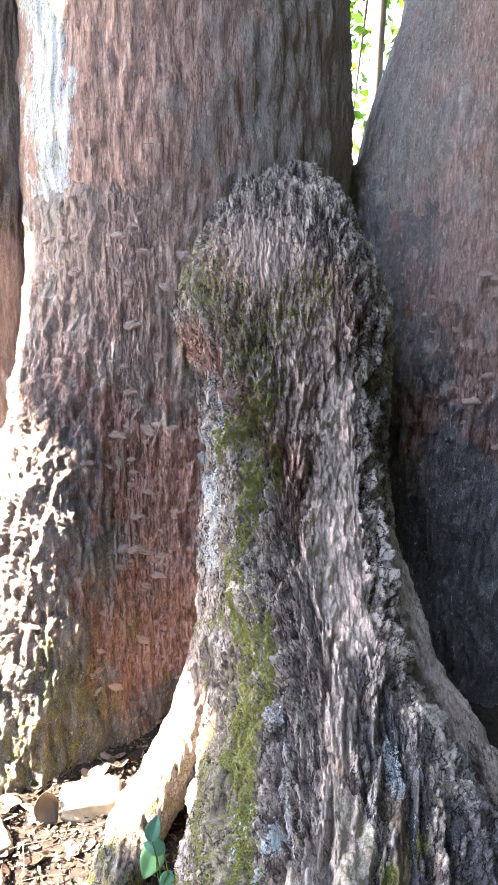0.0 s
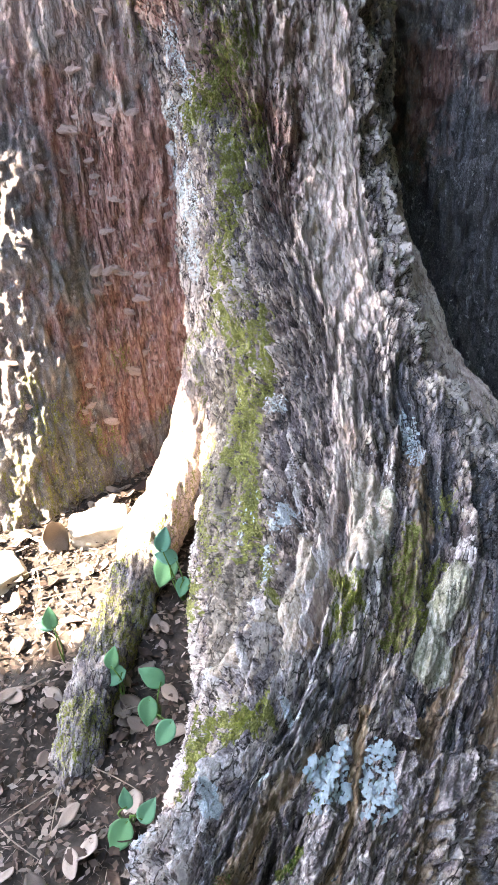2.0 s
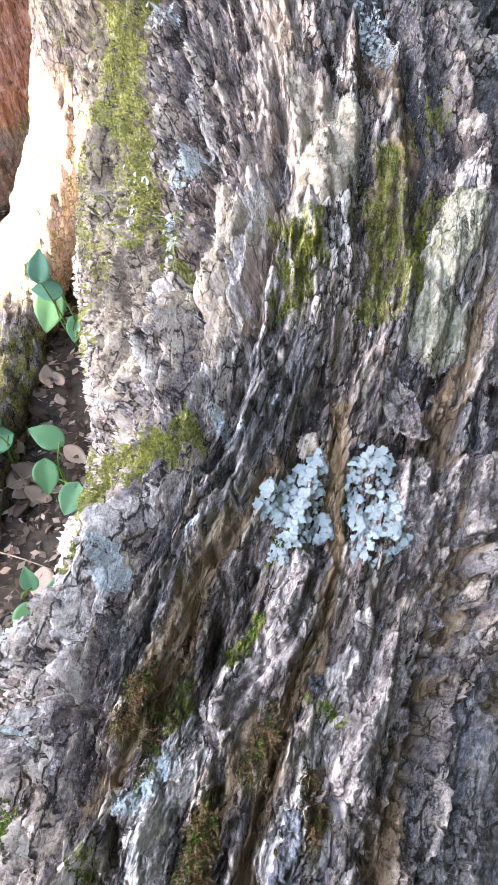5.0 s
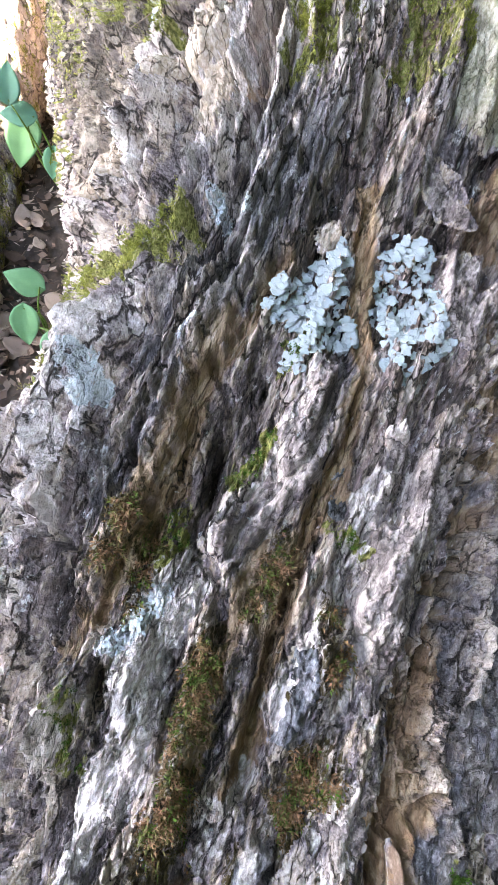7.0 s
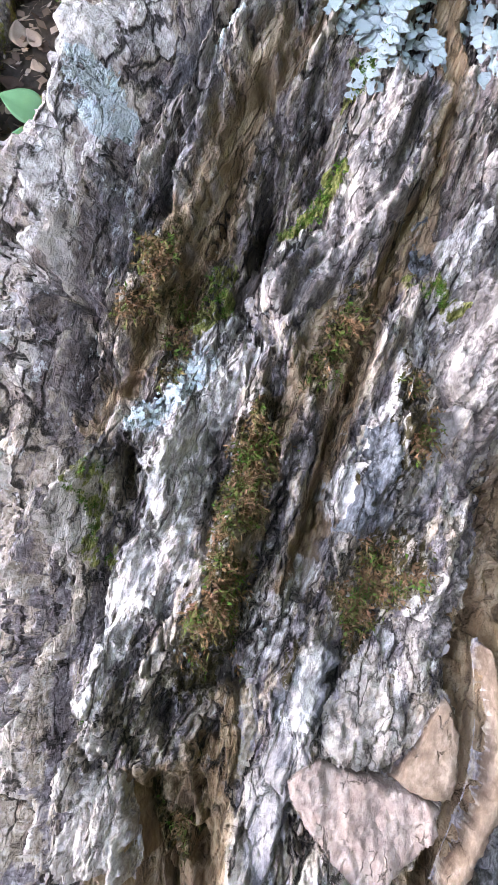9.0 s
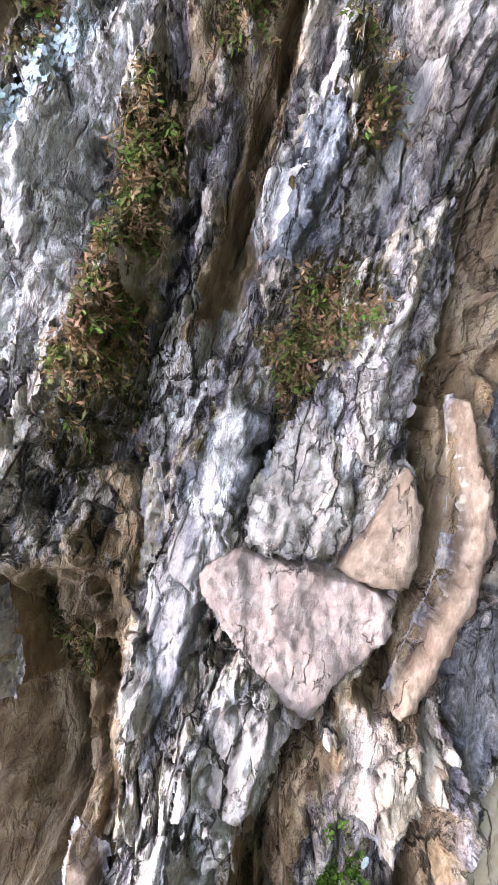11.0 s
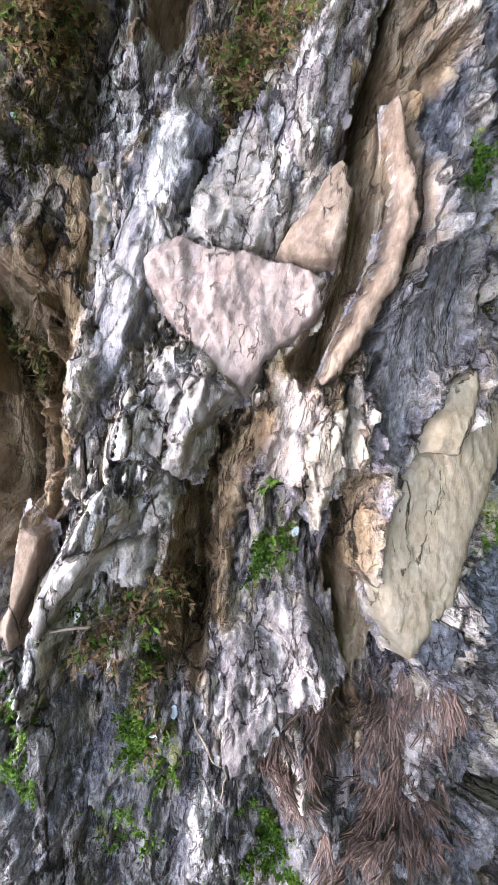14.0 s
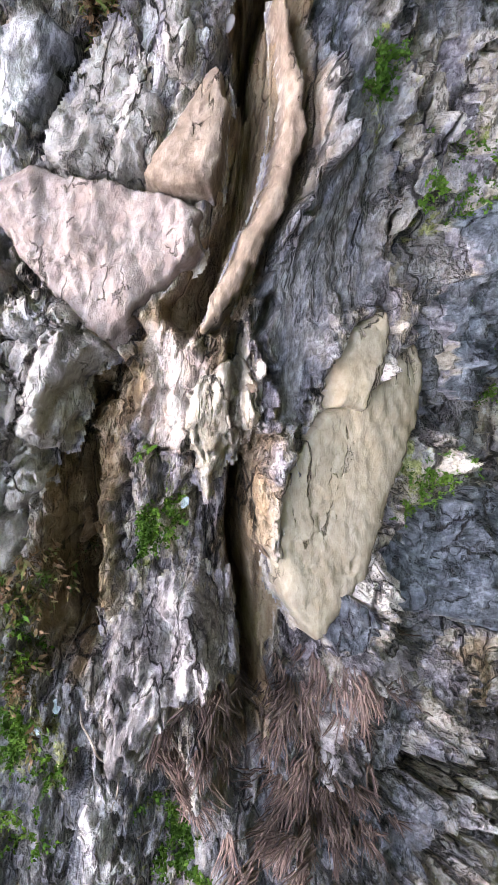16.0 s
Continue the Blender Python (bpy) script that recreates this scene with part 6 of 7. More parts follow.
def stem(path, seed, red, crust):
    P, along, around = stem_tube(path, 420, 420)
    N = normals_of(P)
    x, y = (np.interp(along[:, 0], [p[0] for p in path], [p[k] for p in path])[:, None] for k in (1, 2))
    out = np.stack([P[..., 0] - x, P[..., 1] - y, 0 * P[..., 2]], -1)
    N *= np.sign((N * out).sum(-1, keepdims=True))
    h, m = coarse_bark(P, N, along, around, .75, seed)
    m["red"], m["crust"] = red(P), crust(P)
    m["bleach"] = .16 + 0 * m["red"]
    m["layer"] = .5 + .6 * (m["layer"] - .5)
    m["moss"] = .35 * box_mask(P, (-1.2, 1, 1.8), (-.72, 4, 4), .1, seed + 8)
    ob = grid_object("stem", P + N * h[..., None], STEM_BARK, m, closed=True)
    ob.parent = tree
    return ob


none_ = lambda P: 0 * P[..., 0]
stem([(1.3, -.28, 2.81, .50), (2.0, -.28, 2.80, .638), (2.4, -.28, 2.80, .625), (3.2, -.26, 2.83, .60), (5.5, -.1, 2.9, .5)], 300,
     lambda P: .8 * box_mask(P, (-1.1, 1, 1.5), (-.12, 2.7, 6), .12, 301), lambda P: 1.2 * box_mask(P, (-.78, 1.5, 1.80), (-.60, 3, 2.75), .04, 302))
stem([(1.3, .95, 2.95, .5), (2.0, 1.03, 2.95, .63), (2.7, 1.2, 2.96, .62), (3.5, 1.42, 3.0, .57), (5.5, 2.0, 3.2, .45)], 320,
     lambda P: .7 * box_mask(P, (.7, 1, 1.5), (2.5, 2.9, 6), .15, 321), none_)
stem([(.3, -1.10, 2.85, .34), (2.0, -1.16, 2.9, .40), (3.2, -1.25, 2.9, .36), (5.5, -1.6, 2.9, .25)], 340, lambda P: .4 + 0 * P[..., 0], none_)


def side_root(points, radii, seed, moss=0.0, bleach=0.0, label=""):
    L = bend(points, 160)
    T = np.gradient(L, axis=0)
    T /= np.linalg.norm(T, axis=1)[:, None]
    A = np.cross(T, (0, 0, 1.0))
    A /= np.linalg.norm(A, axis=1)[:, None]
    B = np.cross(A, T)
    a = np.linspace(0, 2 * math.pi, 120, endpoint=False)
    r = np.interp(np.linspace(0, 1, 160), np.linspace(0, 1, len(radii)), radii)[:, None]
    N = np.cos(a)[None, :, None] * A[:, None] + np.sin(a)[None, :, None] * B[:, None]
    P = L[:, None] + N * (r * (1 + .12 * fbm(np.cos(a)[None] * 1.5 + seed, np.linspace(0, 6, 160)[:, None], np.sin(a)[None] * 1.5, 3)))[..., None]
    along = np.broadcast_to(np.linspace(0, 1, 160)[:, None], P.shape[:-1])
    h, m = coarse_bark(P, N, along, a[None] * r, .8, seed)
    m["moss"] = (moss + .12 * (moss > 0) * smooth(.4, .6, along)) * smooth(.0, .5, .5 + vnoise(P[..., 0] * 9, P[..., 1] * 9, P[..., 2] * 9, seed))
    # mossy root: sunlit upper half painted paler, shaded lower half darker
    m["bleach"] = bleach * (1 - smooth(.42, .6, along))
    m["dark"] = (.45 if moss else 0) * smooth(.45, .6, along)
    ob = grid_object("side_root", P + N * h[..., None], BARK, m, closed=True)
    ob.parent = tree
    ob["label"] = label
    return ob


side_root([(-.04, 2.0, .60), (-.14, 1.90, .38), (-.23, 1.79, .19), (-.335, 1.64, .05), (-.385, 1.46, -.005), (-.41, 1.30, -.03), (-.44, 1.14, -.07), (-.46, 1.0, -.16)],
          (.12, .10, .08, .075, .07, .07, .065, .05), 400, .45, .45, "mossy side root running down to the soil, painted paler where sunlit")
side_root([(.36, 2.1, .92), (.43, 1.92, .66), (.475, 1.78, .52), (.55, 1.64, .40), (.66, 1.50, .26), (.84, 1.34, .06), (1.0, 1.2, -.15)],
          (.07, .06, .05, .05, .055, .06, .05), 420, 0.0, .55, "pale bare side root")


# ---- small wart-like pores on the smoother bark ----
def pore_mesh(seed):
    rnd = random.Random(seed)
    bm = bmesh.new()
    bmesh.ops.create_icosphere(bm, subdivisions=3, radius=1.0)
    for q in bm.verts:
        k = 1 + .55 * noise.noise(q.co * 1.3 + Vector((seed * 3.1, 0, 0))) + .35 * noise.noise(q.co * 3.7 + Vector((0, seed * 2.3, 0)))
        q.co = Vector((q.co.x * 1.4 * k, q.co.y * .42 * k, q.co.z * .62 * k))
    me = bpy.data.meshes.new("pore")
    bm.to_mesh(me)
    bm.free()
    me.materials.append(PORE)
    return me


pores = [pore_mesh(k) for k in range(5)]
rnd = random.Random(8)
placed = 0
while placed < 280:
    i, j = rnd.randrange(80, 553), rnd.randrange(40, 820)
    p, n = foot[i, j] + foot_n[i, j] * foot_h[i, j], foot_n[i, j]
    if n[1] > -.1 or rnd.random() > .15 + .85 * foot_m["red"][i, j]:
        continue
    ob_ = part("pore", pores[rnd.randrange(5)], None, foot_ob)
    size_ = .008 + .016 * rnd.random() ** 2
    ob_.matrix_basis = Matrix.Translation(p) @ Vector(n).to_track_quat("-Y", "Z").to_matrix().to_4x4() @ pose(0, 0, 0, 0, rnd.uniform(-25, 25), 0) @ Matrix.Diagonal((size_, size_, size_, 1))
    placed += 1


# ---- ground ----
def ground_z(x, y):
    return -.055 + .11 * (np.clip(y, .2, 2.4) - 1.3) + .018 * fbm(np.asarray(x) * 5, np.asarray(y) * 5, 0, 4, 500)


g_ = np.linspace(-1, 1, 361)
g_ = np.sign(g_) * (1.6 * np.abs(g_) + 60 * np.abs(g_) ** 6)
gx, gy = np.meshgrid(g_ - .3, g_ + 1.2)
ground = grid_object("ground", np.stack([gx, gy, ground_z(gx, gy)], -1), SOIL)
tagged(ground, "dark forest soil with leaf litter under the tree", "ground", kind="structure")


# ---- moss, lichen, rootlets and bits on the root ----
def quads_object(name, Q, material_):
    """One mesh of loose four-cornered leaflets, Q as (n, 4, 3)."""
    n = len(Q)
    me = bpy.data.meshes.new(name)
    me.vertices.add(4 * n)
    me.vertices.foreach_set("co", Q.reshape(-1).astype(np.float32))
    me.loops.add(4 * n)
    me.loops.foreach_set("vertex_index", np.arange(4 * n, dtype=np.int32))
    me.polygons.add(n)
    me.polygons.foreach_set("loop_start", np.arange(0, 4 * n, 4, dtype=np.int32))
    me.update(calc_edges=True)
    me.materials.append(material_)
    return new(name, me)


rng = np.random.default_rng(5)


def unit(a):
    return a / (np.linalg.norm(a, axis=-1, keepdims=True) + 1e-12)


def shoots(P, N, down, length, leaflets, lean, spread, broad=.15):
    """Leaflets of many little shoots that rise from P and bow over towards down."""
    n = len(P)
    ln = length * rng.uniform(.5, 1.3, n)[:, None]
    axis = unit(N * (1 - lean) + down * lean + spread * rng.normal(size=(n, 3)))
    tip = P + axis * ln + down * ln * .35 * lean
    quads = []
    for k in range(leaflets):
        t = (k + .6) / leaflets
        o = P + (tip - P) * t + .0003 * rng.normal(size=(n, 3))
        d = unit(axis + 1.1 * rng.normal(size=(n, 3)) * (1 - .4 * t))
        w = unit(np.cross(d, rng.normal(size=(n, 3))))
        L = ln * (.36 - .14 * t) * (1 + 2 * (broad - .15))
        quads.append(np.stack([o, o + d * L * .45 + w * L * broad, o + d * L, o + d * L * .45 - w * L * broad], 1))
    return np.concatenate(quads)


def scatter(line, width, spacing):
    """Points strewn along a line on the bark."""
    seg = np.linalg.norm(np.diff(line, axis=0), axis=1) if len(line) > 1 else np.array([0.0])
    n = int(max(12, (seg.sum() + width) * 2 * width / spacing ** 2))
    t = rng.uniform(0, 1, n) * max(seg.sum(), 1e-6)
    c = np.r_[0, np.cumsum(seg)]
    p = np.column_stack([np.interp(t, c, line[:, 0]), np.interp(t, c, line[:, 1])]) if len(line) > 1 else np.repeat(line, n, 0)
    p = p + rng.normal(size=(n, 2)) * width * .65
    keep = fbm(p[:, 0] * 90, p[:, 1] * 70, 0, 3, 77) > (-.12 if line[:, 1].mean() < 1.3 else .12)
    return p[keep]


for kind_, width_, amount_, line_ in STROKES:
    if kind_ not in ("moss", "brownmoss"):
        continue
    far_ = line_[:, 1].mean()
    size_ = .0056 if far_ < 1.0 else .006 if far_ < 1.35 else .008
    pts_ = scatter(line_, width_, size_ * (.32 if far_ < 1.35 else .55))
    pts_ = pts_[line_distance(pts_[:, 0], pts_[:, 1], line_) / width_ + .8 * (1 + (far_ > 1.35)) * fbm(pts_[:, 0] * 110, pts_[:, 1] * 70, 0, 5, 5, .6) < (1.25 if kind_ == "brownmoss" else 1.0 if far_ < 1.35 else .7)]
    if len(pts_) < 5:
        continue
    P_, N_ = surface(pts_[:, 0], pts_[:, 1])
    down_ = unit(root_at(pts_[:, 0], pts_[:, 1] - .004) - root_at(pts_[:, 0], pts_[:, 1]))
    brown_ = kind_ == "brownmoss"
    if brown_:
        keep_ = rng.random(len(pts_)) < .95
        pts_, P_, N_, down_ = pts_[keep_], P_[keep_], N_[keep_], down_[keep_]
    Q_ = shoots(P_ - N_ * .0006, N_, down_, size_ * (1.7 if brown_ else .8), 13 if far_ < 1.35 else 7, .55 if brown_ else .12, .28 if brown_ or far_ > .8 else .55, .17 if brown_ else .30 if far_ < .8 else .2)
    tagged(quads_object("moss_patch", Q_, BROWN_MOSS if brown_ else OLIVE_MOSS if far_ > 1.15 else MOSS),
           "drying brown and green moss growing on bark" if brown_ else "olive-green moss cushion growing on bark", "moss", "moss on the root", "stuff")


def lobe_mesh(seed):
    """A thin, wavy, round-lobed lichen scale with a raised rim."""
    r_ = random.Random(seed)
    m, rings = 22, 5
    verts, faces = [(0, 0, 0)], []
    ph = [r_.uniform(0, 6.3) for _ in range(4)]
    for i in range(1, rings + 1):
        for j in range(m):
            a = 2 * math.pi * j / m
            edge = 1 + .20 * math.sin(3 * a + ph[0]) + .13 * math.sin(5 * a + ph[1]) + .08 * math.sin(9 * a + ph[2])
            r = i / rings * edge
            z = -.02 + .07 * (i / rings) ** 3 * (.6 + .6 * math.sin(4 * a + ph[3])) + .05 * math.sin(7 * a + 5 * r)
            verts.append((r * math.cos(a), r * math.sin(a), z))
    faces += [(0, 1 + j, 1 + (j + 1) % m) for j in range(m)]
    for i in range(rings - 1):
        for j in range(m):
            k, q = 1 + i * m + j, 1 + i * m + (j + 1) % m
            faces.append((k, k + m, q + m, q))
    top = len(verts)
    verts += [(x * .97, y * .97, z - .09) for x, y, z in verts]
    faces += [tuple(top + q for q in f)[::-1] for f in faces]
    rim = 1 + (rings - 1) * m
    faces += [(rim + j, top + rim + j, top + rim + (j + 1) % m, rim + (j + 1) % m) for j in range(m)]
    me = mesh_of("lobe", verts, faces)
    me.materials.append(LICHEN)
    return me


lobes = [lobe_mesh(k) for k in range(6)]


def leafy_lichen(outline, count, size, seed):
    outline = np.array(outline)
    r_ = random.Random(seed)
    centre = outline.mean(0)
    P0, N0 = surface(centre[:1], centre[1:])
    thing = tagged(new("lichen"), "pale blue-grey leafy lichen rosette growing on bark", "lichen", "leafy lichens")
    lo, hi = outline.min(0), outline.max(0)
    made = 0
    while made < count:
        s, v = r_.uniform(lo[0], hi[0]), r_.uniform(lo[1], hi[1])
        if inside_distance(np.array(s), np.array(v), outline) < -.0005:
            continue
        P, N = surface(np.array([s]), np.array([v]))
        ob = part("lobe", lobes[r_.randrange(6)], None, thing)
        k = size * r_.uniform(.55, 1.25)
        turn = Vector(N[0]).to_track_quat("Z", "Y").to_matrix().to_4x4()
        lift = .0006 + .0012 * r_.random()
        ob.matrix_basis = Matrix.Translation(P[0] + N[0] * lift) @ turn @ pose(0, 0, 0, r_.uniform(-8, 8), r_.uniform(-8, 8), r_.uniform(0, 360)) @ Matrix.Diagonal((k, k * r_.uniform(.75, 1), k, 1))
        made += 1


leafy_lichen([(0.059, 1.140), (0.080, 1.166), (0.099, 1.160), (0.095, 1.142), (0.088, 1.125), (0.093, 1.103), (0.086, 1.094), (0.068, 1.095), (0.053, 1.079), (0.041, 1.083), (0.050, 1.097), (0.063, 1.104), (0.048, 1.115), (0.038, 1.115), (0.038, 1.128), (0.050, 1.142)], 230, .0044, 1)
leafy_lichen([(0.114, 1.142), (0.130, 1.163), (0.151, 1.157), (0.147, 1.130), (0.152, 1.109), (0.145, 1.079), (0.130, 1.067), (0.115, 1.059), (0.106, 1.056), (0.098, 1.076), (0.109, 1.091), (0.103, 1.112)], 330, .0033, 2)


def crust_scales(line, width, seed):
    """Tiny lichen scales strewn over a blotch."""
    far = line[:, 1].mean()
    size = .0011 if far < 1.35 else .0035
    p = scatter(line, width * .8, size * 1.5)[:260]
    P, N = surface(p[:, 0], p[:, 1])
    A = unit(np.cross(N, rng.normal(size=N.shape)))
    B = np.cross(N, A)
    k = size * rng.uniform(.5, 1.4, len(P))[:, None]
    N2 = N * .35
    Q = np.stack([P + (A + N2) * k, P + (B * .8 + N2) * k, P + (-A + N2 * .2) * k, P + (-B * .9 + N2 * .6) * k], 1) + N[:, None] * .0008
    tagged(quads_object("crust_lichen", Q, LICHEN), "small pale grey crust lichen on rough bark", "lichen", "crust lichens", "stuff")


for n_, (kind_, width_, amount_, line_) in enumerate(STROKES):
    if kind_ == "crust":
        crust_scales(line_, width_, n_)


FRINGE = []


def fringe(a, b):
    FRINGE.append((a, b))


def dry_thread(name, radius, line):
    L = np.array(line)
    P, N = surface(L[:, 0], L[:, 1])
    pts = bend(P + N * .002, 24)
    pts = pts + .0008 * np.column_stack([vnoise(np.arange(24) * .4, k, 0, 600) for k in (0.0, 9.0, 17.0)])
    ob = new(name, tube_mesh(name, pts, (radius, radius, radius * .6), 6))
    ob.data.materials.append(TWIG)
    tagged(ob, "thin dry tan stalk lying on the bark" if name == "dry_stalk" else "short pale broken twig lying on the bark", name.replace("_", " "), "dry bits on the root")


def curled_blade(name, size, long_, curl, material_, seed):
    """A small leaf or petal blade with thickness, curled along its length."""
    r_ = random.Random(seed)
    n, m = 9, 5
    top, verts, faces = [], [], []
    for i in range(n):
        t = i / (n - 1)
        w = math.sin(math.pi * min(1, t * .92 + .06)) ** .8 * .5
        for j in range(m):
            u = (j / (m - 1) - .5) * 2
            verts.append(((t - .5) * long_ * size, u * w * size, size * (curl * (t - .5) ** 2 + .18 * abs(u) * w + .05 * math.sin(6 * t + seed) + .03 * r_.random())))
    k = len(verts)
    verts += [(x, y, z - .03 * size) for x, y, z in verts]
    for i in range(n - 1):
        for j in range(m - 1):
            a = i * m + j
            faces += [(a, a + m, a + m + 1, a + 1), (k + a, k + a + 1, k + a + m + 1, k + a + m)]
    for i in range(n - 1):
        a, b = i * m, i * m + m - 1
        faces += [(a, k + a, k + a + m, a + m), (b, b + m, k + b + m, k + b)]
    me = mesh_of(name, verts, faces)
    me.materials.append(material_)
    return me


_bits = [0]


def bit_on_root(name, s, v, size, material_, label, category, group):
    _bits[0] += 1
    P, N = surface(np.array([s]), np.array([v]))
    ob = new(name, curled_blade(name, size * (.62 if name == "white_flake" else 1), 1.5, .8, material_, _bits[0]))
    turn = Vector(N[0]).to_track_quat("Z", "Y").to_matrix().to_4x4()
    ob.matrix_basis = Matrix.Translation(P[0] + N[0] * (.0015 + .1 * size)) @ turn @ pose(0, 0, 0, 10 * math.sin(_bits[0]), 12 * math.cos(_bits[0]), 77 * _bits[0])
    tagged(ob, label, category, group)


def white_flake(s, v, size):
    bit_on_root("white_flake", s, v, size, FLAKE, "tiny curled white flake caught on the bark", "flake", "white flakes")


def small_yellow_leaf(s, v, size):
    bit_on_root("small_leaf", s, v, size, TONES["yellow"], "tiny pale yellow leaf stuck in a bark crack", "leaf", "small leaves")


fringe((0.022, 0.627), (0.013, 0.611))
fringe((0.033, 0.626), (0.027, 0.608))
fringe((0.045, 0.624), (0.041, 0.600))
fringe((0.056, 0.618), (0.060, 0.588))
fringe((0.071, 0.609), (0.077, 0.581))
fringe((0.018, 0.618), (0.001, 0.603))
fringe((0.027, 0.608), (0.015, 0.591))
fringe((0.033, 0.594), (0.023, 0.573))
fringe((0.011, 0.600), (-0.007, 0.588))
fringe((0.017, 0.584), (-0.004, 0.573))
fringe((0.023, 0.573), (0.005, 0.554))
fringe((0.036, 0.575), (0.036, 0.546))
fringe((0.043, 0.563), (0.048, 0.533))
fringe((-0.009, 0.635), (-0.011, 0.620))
fringe((-0.019, 0.629), (-0.024, 0.609))
fringe((-0.025, 0.618), (-0.024, 0.597))
fringe((-0.003, 0.636), (-0.004, 0.623))
fringe((-0.004, 0.578), (-0.018, 0.566))
fringe((0.005, 0.561), (-0.009, 0.549))
fringe((-0.007, 0.578), (-0.020, 0.561))
fringe((0.018, 0.578), (0.003, 0.554))
fringe((0.033, 0.570), (0.031, 0.539))
dry_thread("dry_stalk", 0.00030, [(-0.046, 0.687), (-0.049, 0.666), (-0.057, 0.647)])
dry_thread("dry_stalk", 0.00035, [(-0.054, 0.635), (-0.049, 0.624), (-0.047, 0.612), (-0.052, 0.600)])
dry_thread("dry_stalk", 0.00035, [(-0.048, 0.588), (-0.041, 0.573), (-0.046, 0.558)])
dry_thread("twig", 0.00060, [(-0.090, 0.677), (-0.080, 0.674), (-0.069, 0.674), (-0.063, 0.683)])
dry_thread("twig", 0.00100, [(-0.036, 0.639), (-0.043, 0.629)])
dry_thread("twig", 0.00100, [(-0.037, 0.641), (-0.044, 0.630)])
dry_thread("dry_stalk", 0.00040, [(0.088, 0.666), (0.092, 0.659), (0.086, 0.659)])
dry_thread("dry_stalk", 0.00030, [(0.033, 1.118), (0.019, 1.106), (0.013, 1.095)])
dry_thread("dry_stalk", 0.00025, [(0.004, 1.095), (0.018, 1.107), (0.032, 1.125)])
dry_thread("twig", 0.00080, [(-0.124, 1.584), (-0.086, 1.544), (-0.090, 1.512), (-0.114, 1.500)])
white_flake(-0.059, 0.639, 0.0049)
white_flake(-0.067, 0.633, 0.0038)
white_flake(-0.009, 0.689, 0.0040)
white_flake(-0.064, 0.656, 0.0048)
white_flake(-0.042, 0.843, 0.0032)
white_flake(0.133, 0.639, 0.0060)
white_flake(0.113, 0.660, 0.0040)
white_flake(-0.078, 0.843, 0.0016)
white_flake(-0.004, 0.852, 0.0014)
white_flake(0.163, 1.263, 0.0046)
white_flake(-0.075, 0.840, 0.0025)
small_yellow_leaf(0.032, 0.824, 0.0047)
small_yellow_leaf(0.044, 0.830, 0.0047)
fringe((0.028, 0.632), (0.019, 0.599))
fringe((0.051, 0.623), (0.049, 0.594))
fringe((0.075, 0.612), (0.083, 0.585))
fringe((0.016, 0.612), (-0.002, 0.585))
fringe((0.025, 0.600), (0.010, 0.566))
fringe((0.036, 0.575), (0.032, 0.537))
fringe((0.004, 0.588), (-0.018, 0.558))
fringe((0.018, 0.570), (0.011, 0.540))
fringe((-0.013, 0.635), (-0.009, 0.620))
fringe((-0.022, 0.620), (-0.023, 0.596))


# hanging brown rootlets
strands = []
for (a_, b_) in FRINGE:
    a_, b_ = np.array(a_), np.array(b_)
    reach_ = np.linalg.norm(b_ - a_)
    for _ in range(6):                                            # each knot spreads a small fan of stiff threads
        knot = a_ + (b_ - a_) * rng.uniform(-.2, .7) + rng.normal(size=2) * reach_ * .26
        head = math.atan2(*(b_ - a_)[::-1]) + rng.normal() * .32
        lift_ = .001 + .006 * rng.random() ** 2
        for k_ in range(14):
            turn_ = head + rng.uniform(-.6, .6)
            long_ = rng.uniform(.005, .0115)
            o_ = knot + rng.normal(size=2) * .0008
            e_ = o_ + long_ * np.array((math.cos(turn_), math.sin(turn_)))
            line_ = o_ + (e_ - o_) * np.linspace(0, 1, 6)[:, None] + np.cumsum(rng.normal(size=(6, 2)), 0) * .00022
            P_, N_ = surface(line_[:, 0], line_[:, 1])
            under_ = ((P_ - root_at(line_[:, 0], line_[:, 1])) * N_).sum(1)
            under_ = .5 * under_.max() + .5 * under_.mean()
            P_ = root_at(line_[:, 0], line_[:, 1]) + N_ * (under_ + lift_ * np.linspace(.3, 1, 6) + .0012 * rng.random() + .0002 * rng.normal(size=6))[:, None]
            strands.append((P_, .00040 * rng.uniform(.6, 1.5)))
verts_, faces_ = [], []
for P_, r_ in strands:
    T_ = unit(np.gradient(P_, axis=0))
    A_ = unit(np.cross(T_, (0.1, .3, .9)))
    B_ = np.cross(T_, A_)
    base_i = len(verts_)
    for i in range(6):
        rr = r_ * (1 - .13 * i)
        verts_ += [P_[i] + A_[i] * rr, P_[i] - .5 * rr * A_[i] + .87 * rr * B_[i], P_[i] - .5 * rr * A_[i] - .87 * rr * B_[i]]
    for i in range(5):
        for j in range(3):
            q_ = base_i + 3 * i
            faces_.append((q_ + j, q_ + (j + 1) % 3, q_ + 3 + (j + 1) % 3, q_ + 3 + j))
ob_ = new("rootlet_mat", mesh_of("rootlet_mat", verts_, faces_))
ob_.data.materials.append(ROOTLET)
tagged(ob_, "mat of thin brown hair-like rootlets hanging on bark", "rootlets", kind="stuff")


# ---- seedlings beside the root ----
SEEDLINGS = []


def green_leaf(place, size, tip, facing):
    SEEDLINGS.append((place, size, tip, facing))


green_leaf((-0.258, 1.500, 0.177), 0.0657, (0.25, 0.46, 0.85), (0.03, -0.88, 0.47))
green_leaf((-0.270, 1.500, 0.116), 0.0634, (-0.97, 0.09, 0.23), (0.03, -0.88, 0.47))
green_leaf((-0.276, 1.500, 0.056), 0.0984, (-0.41, -0.44, -0.80), (0.03, -0.88, 0.47))
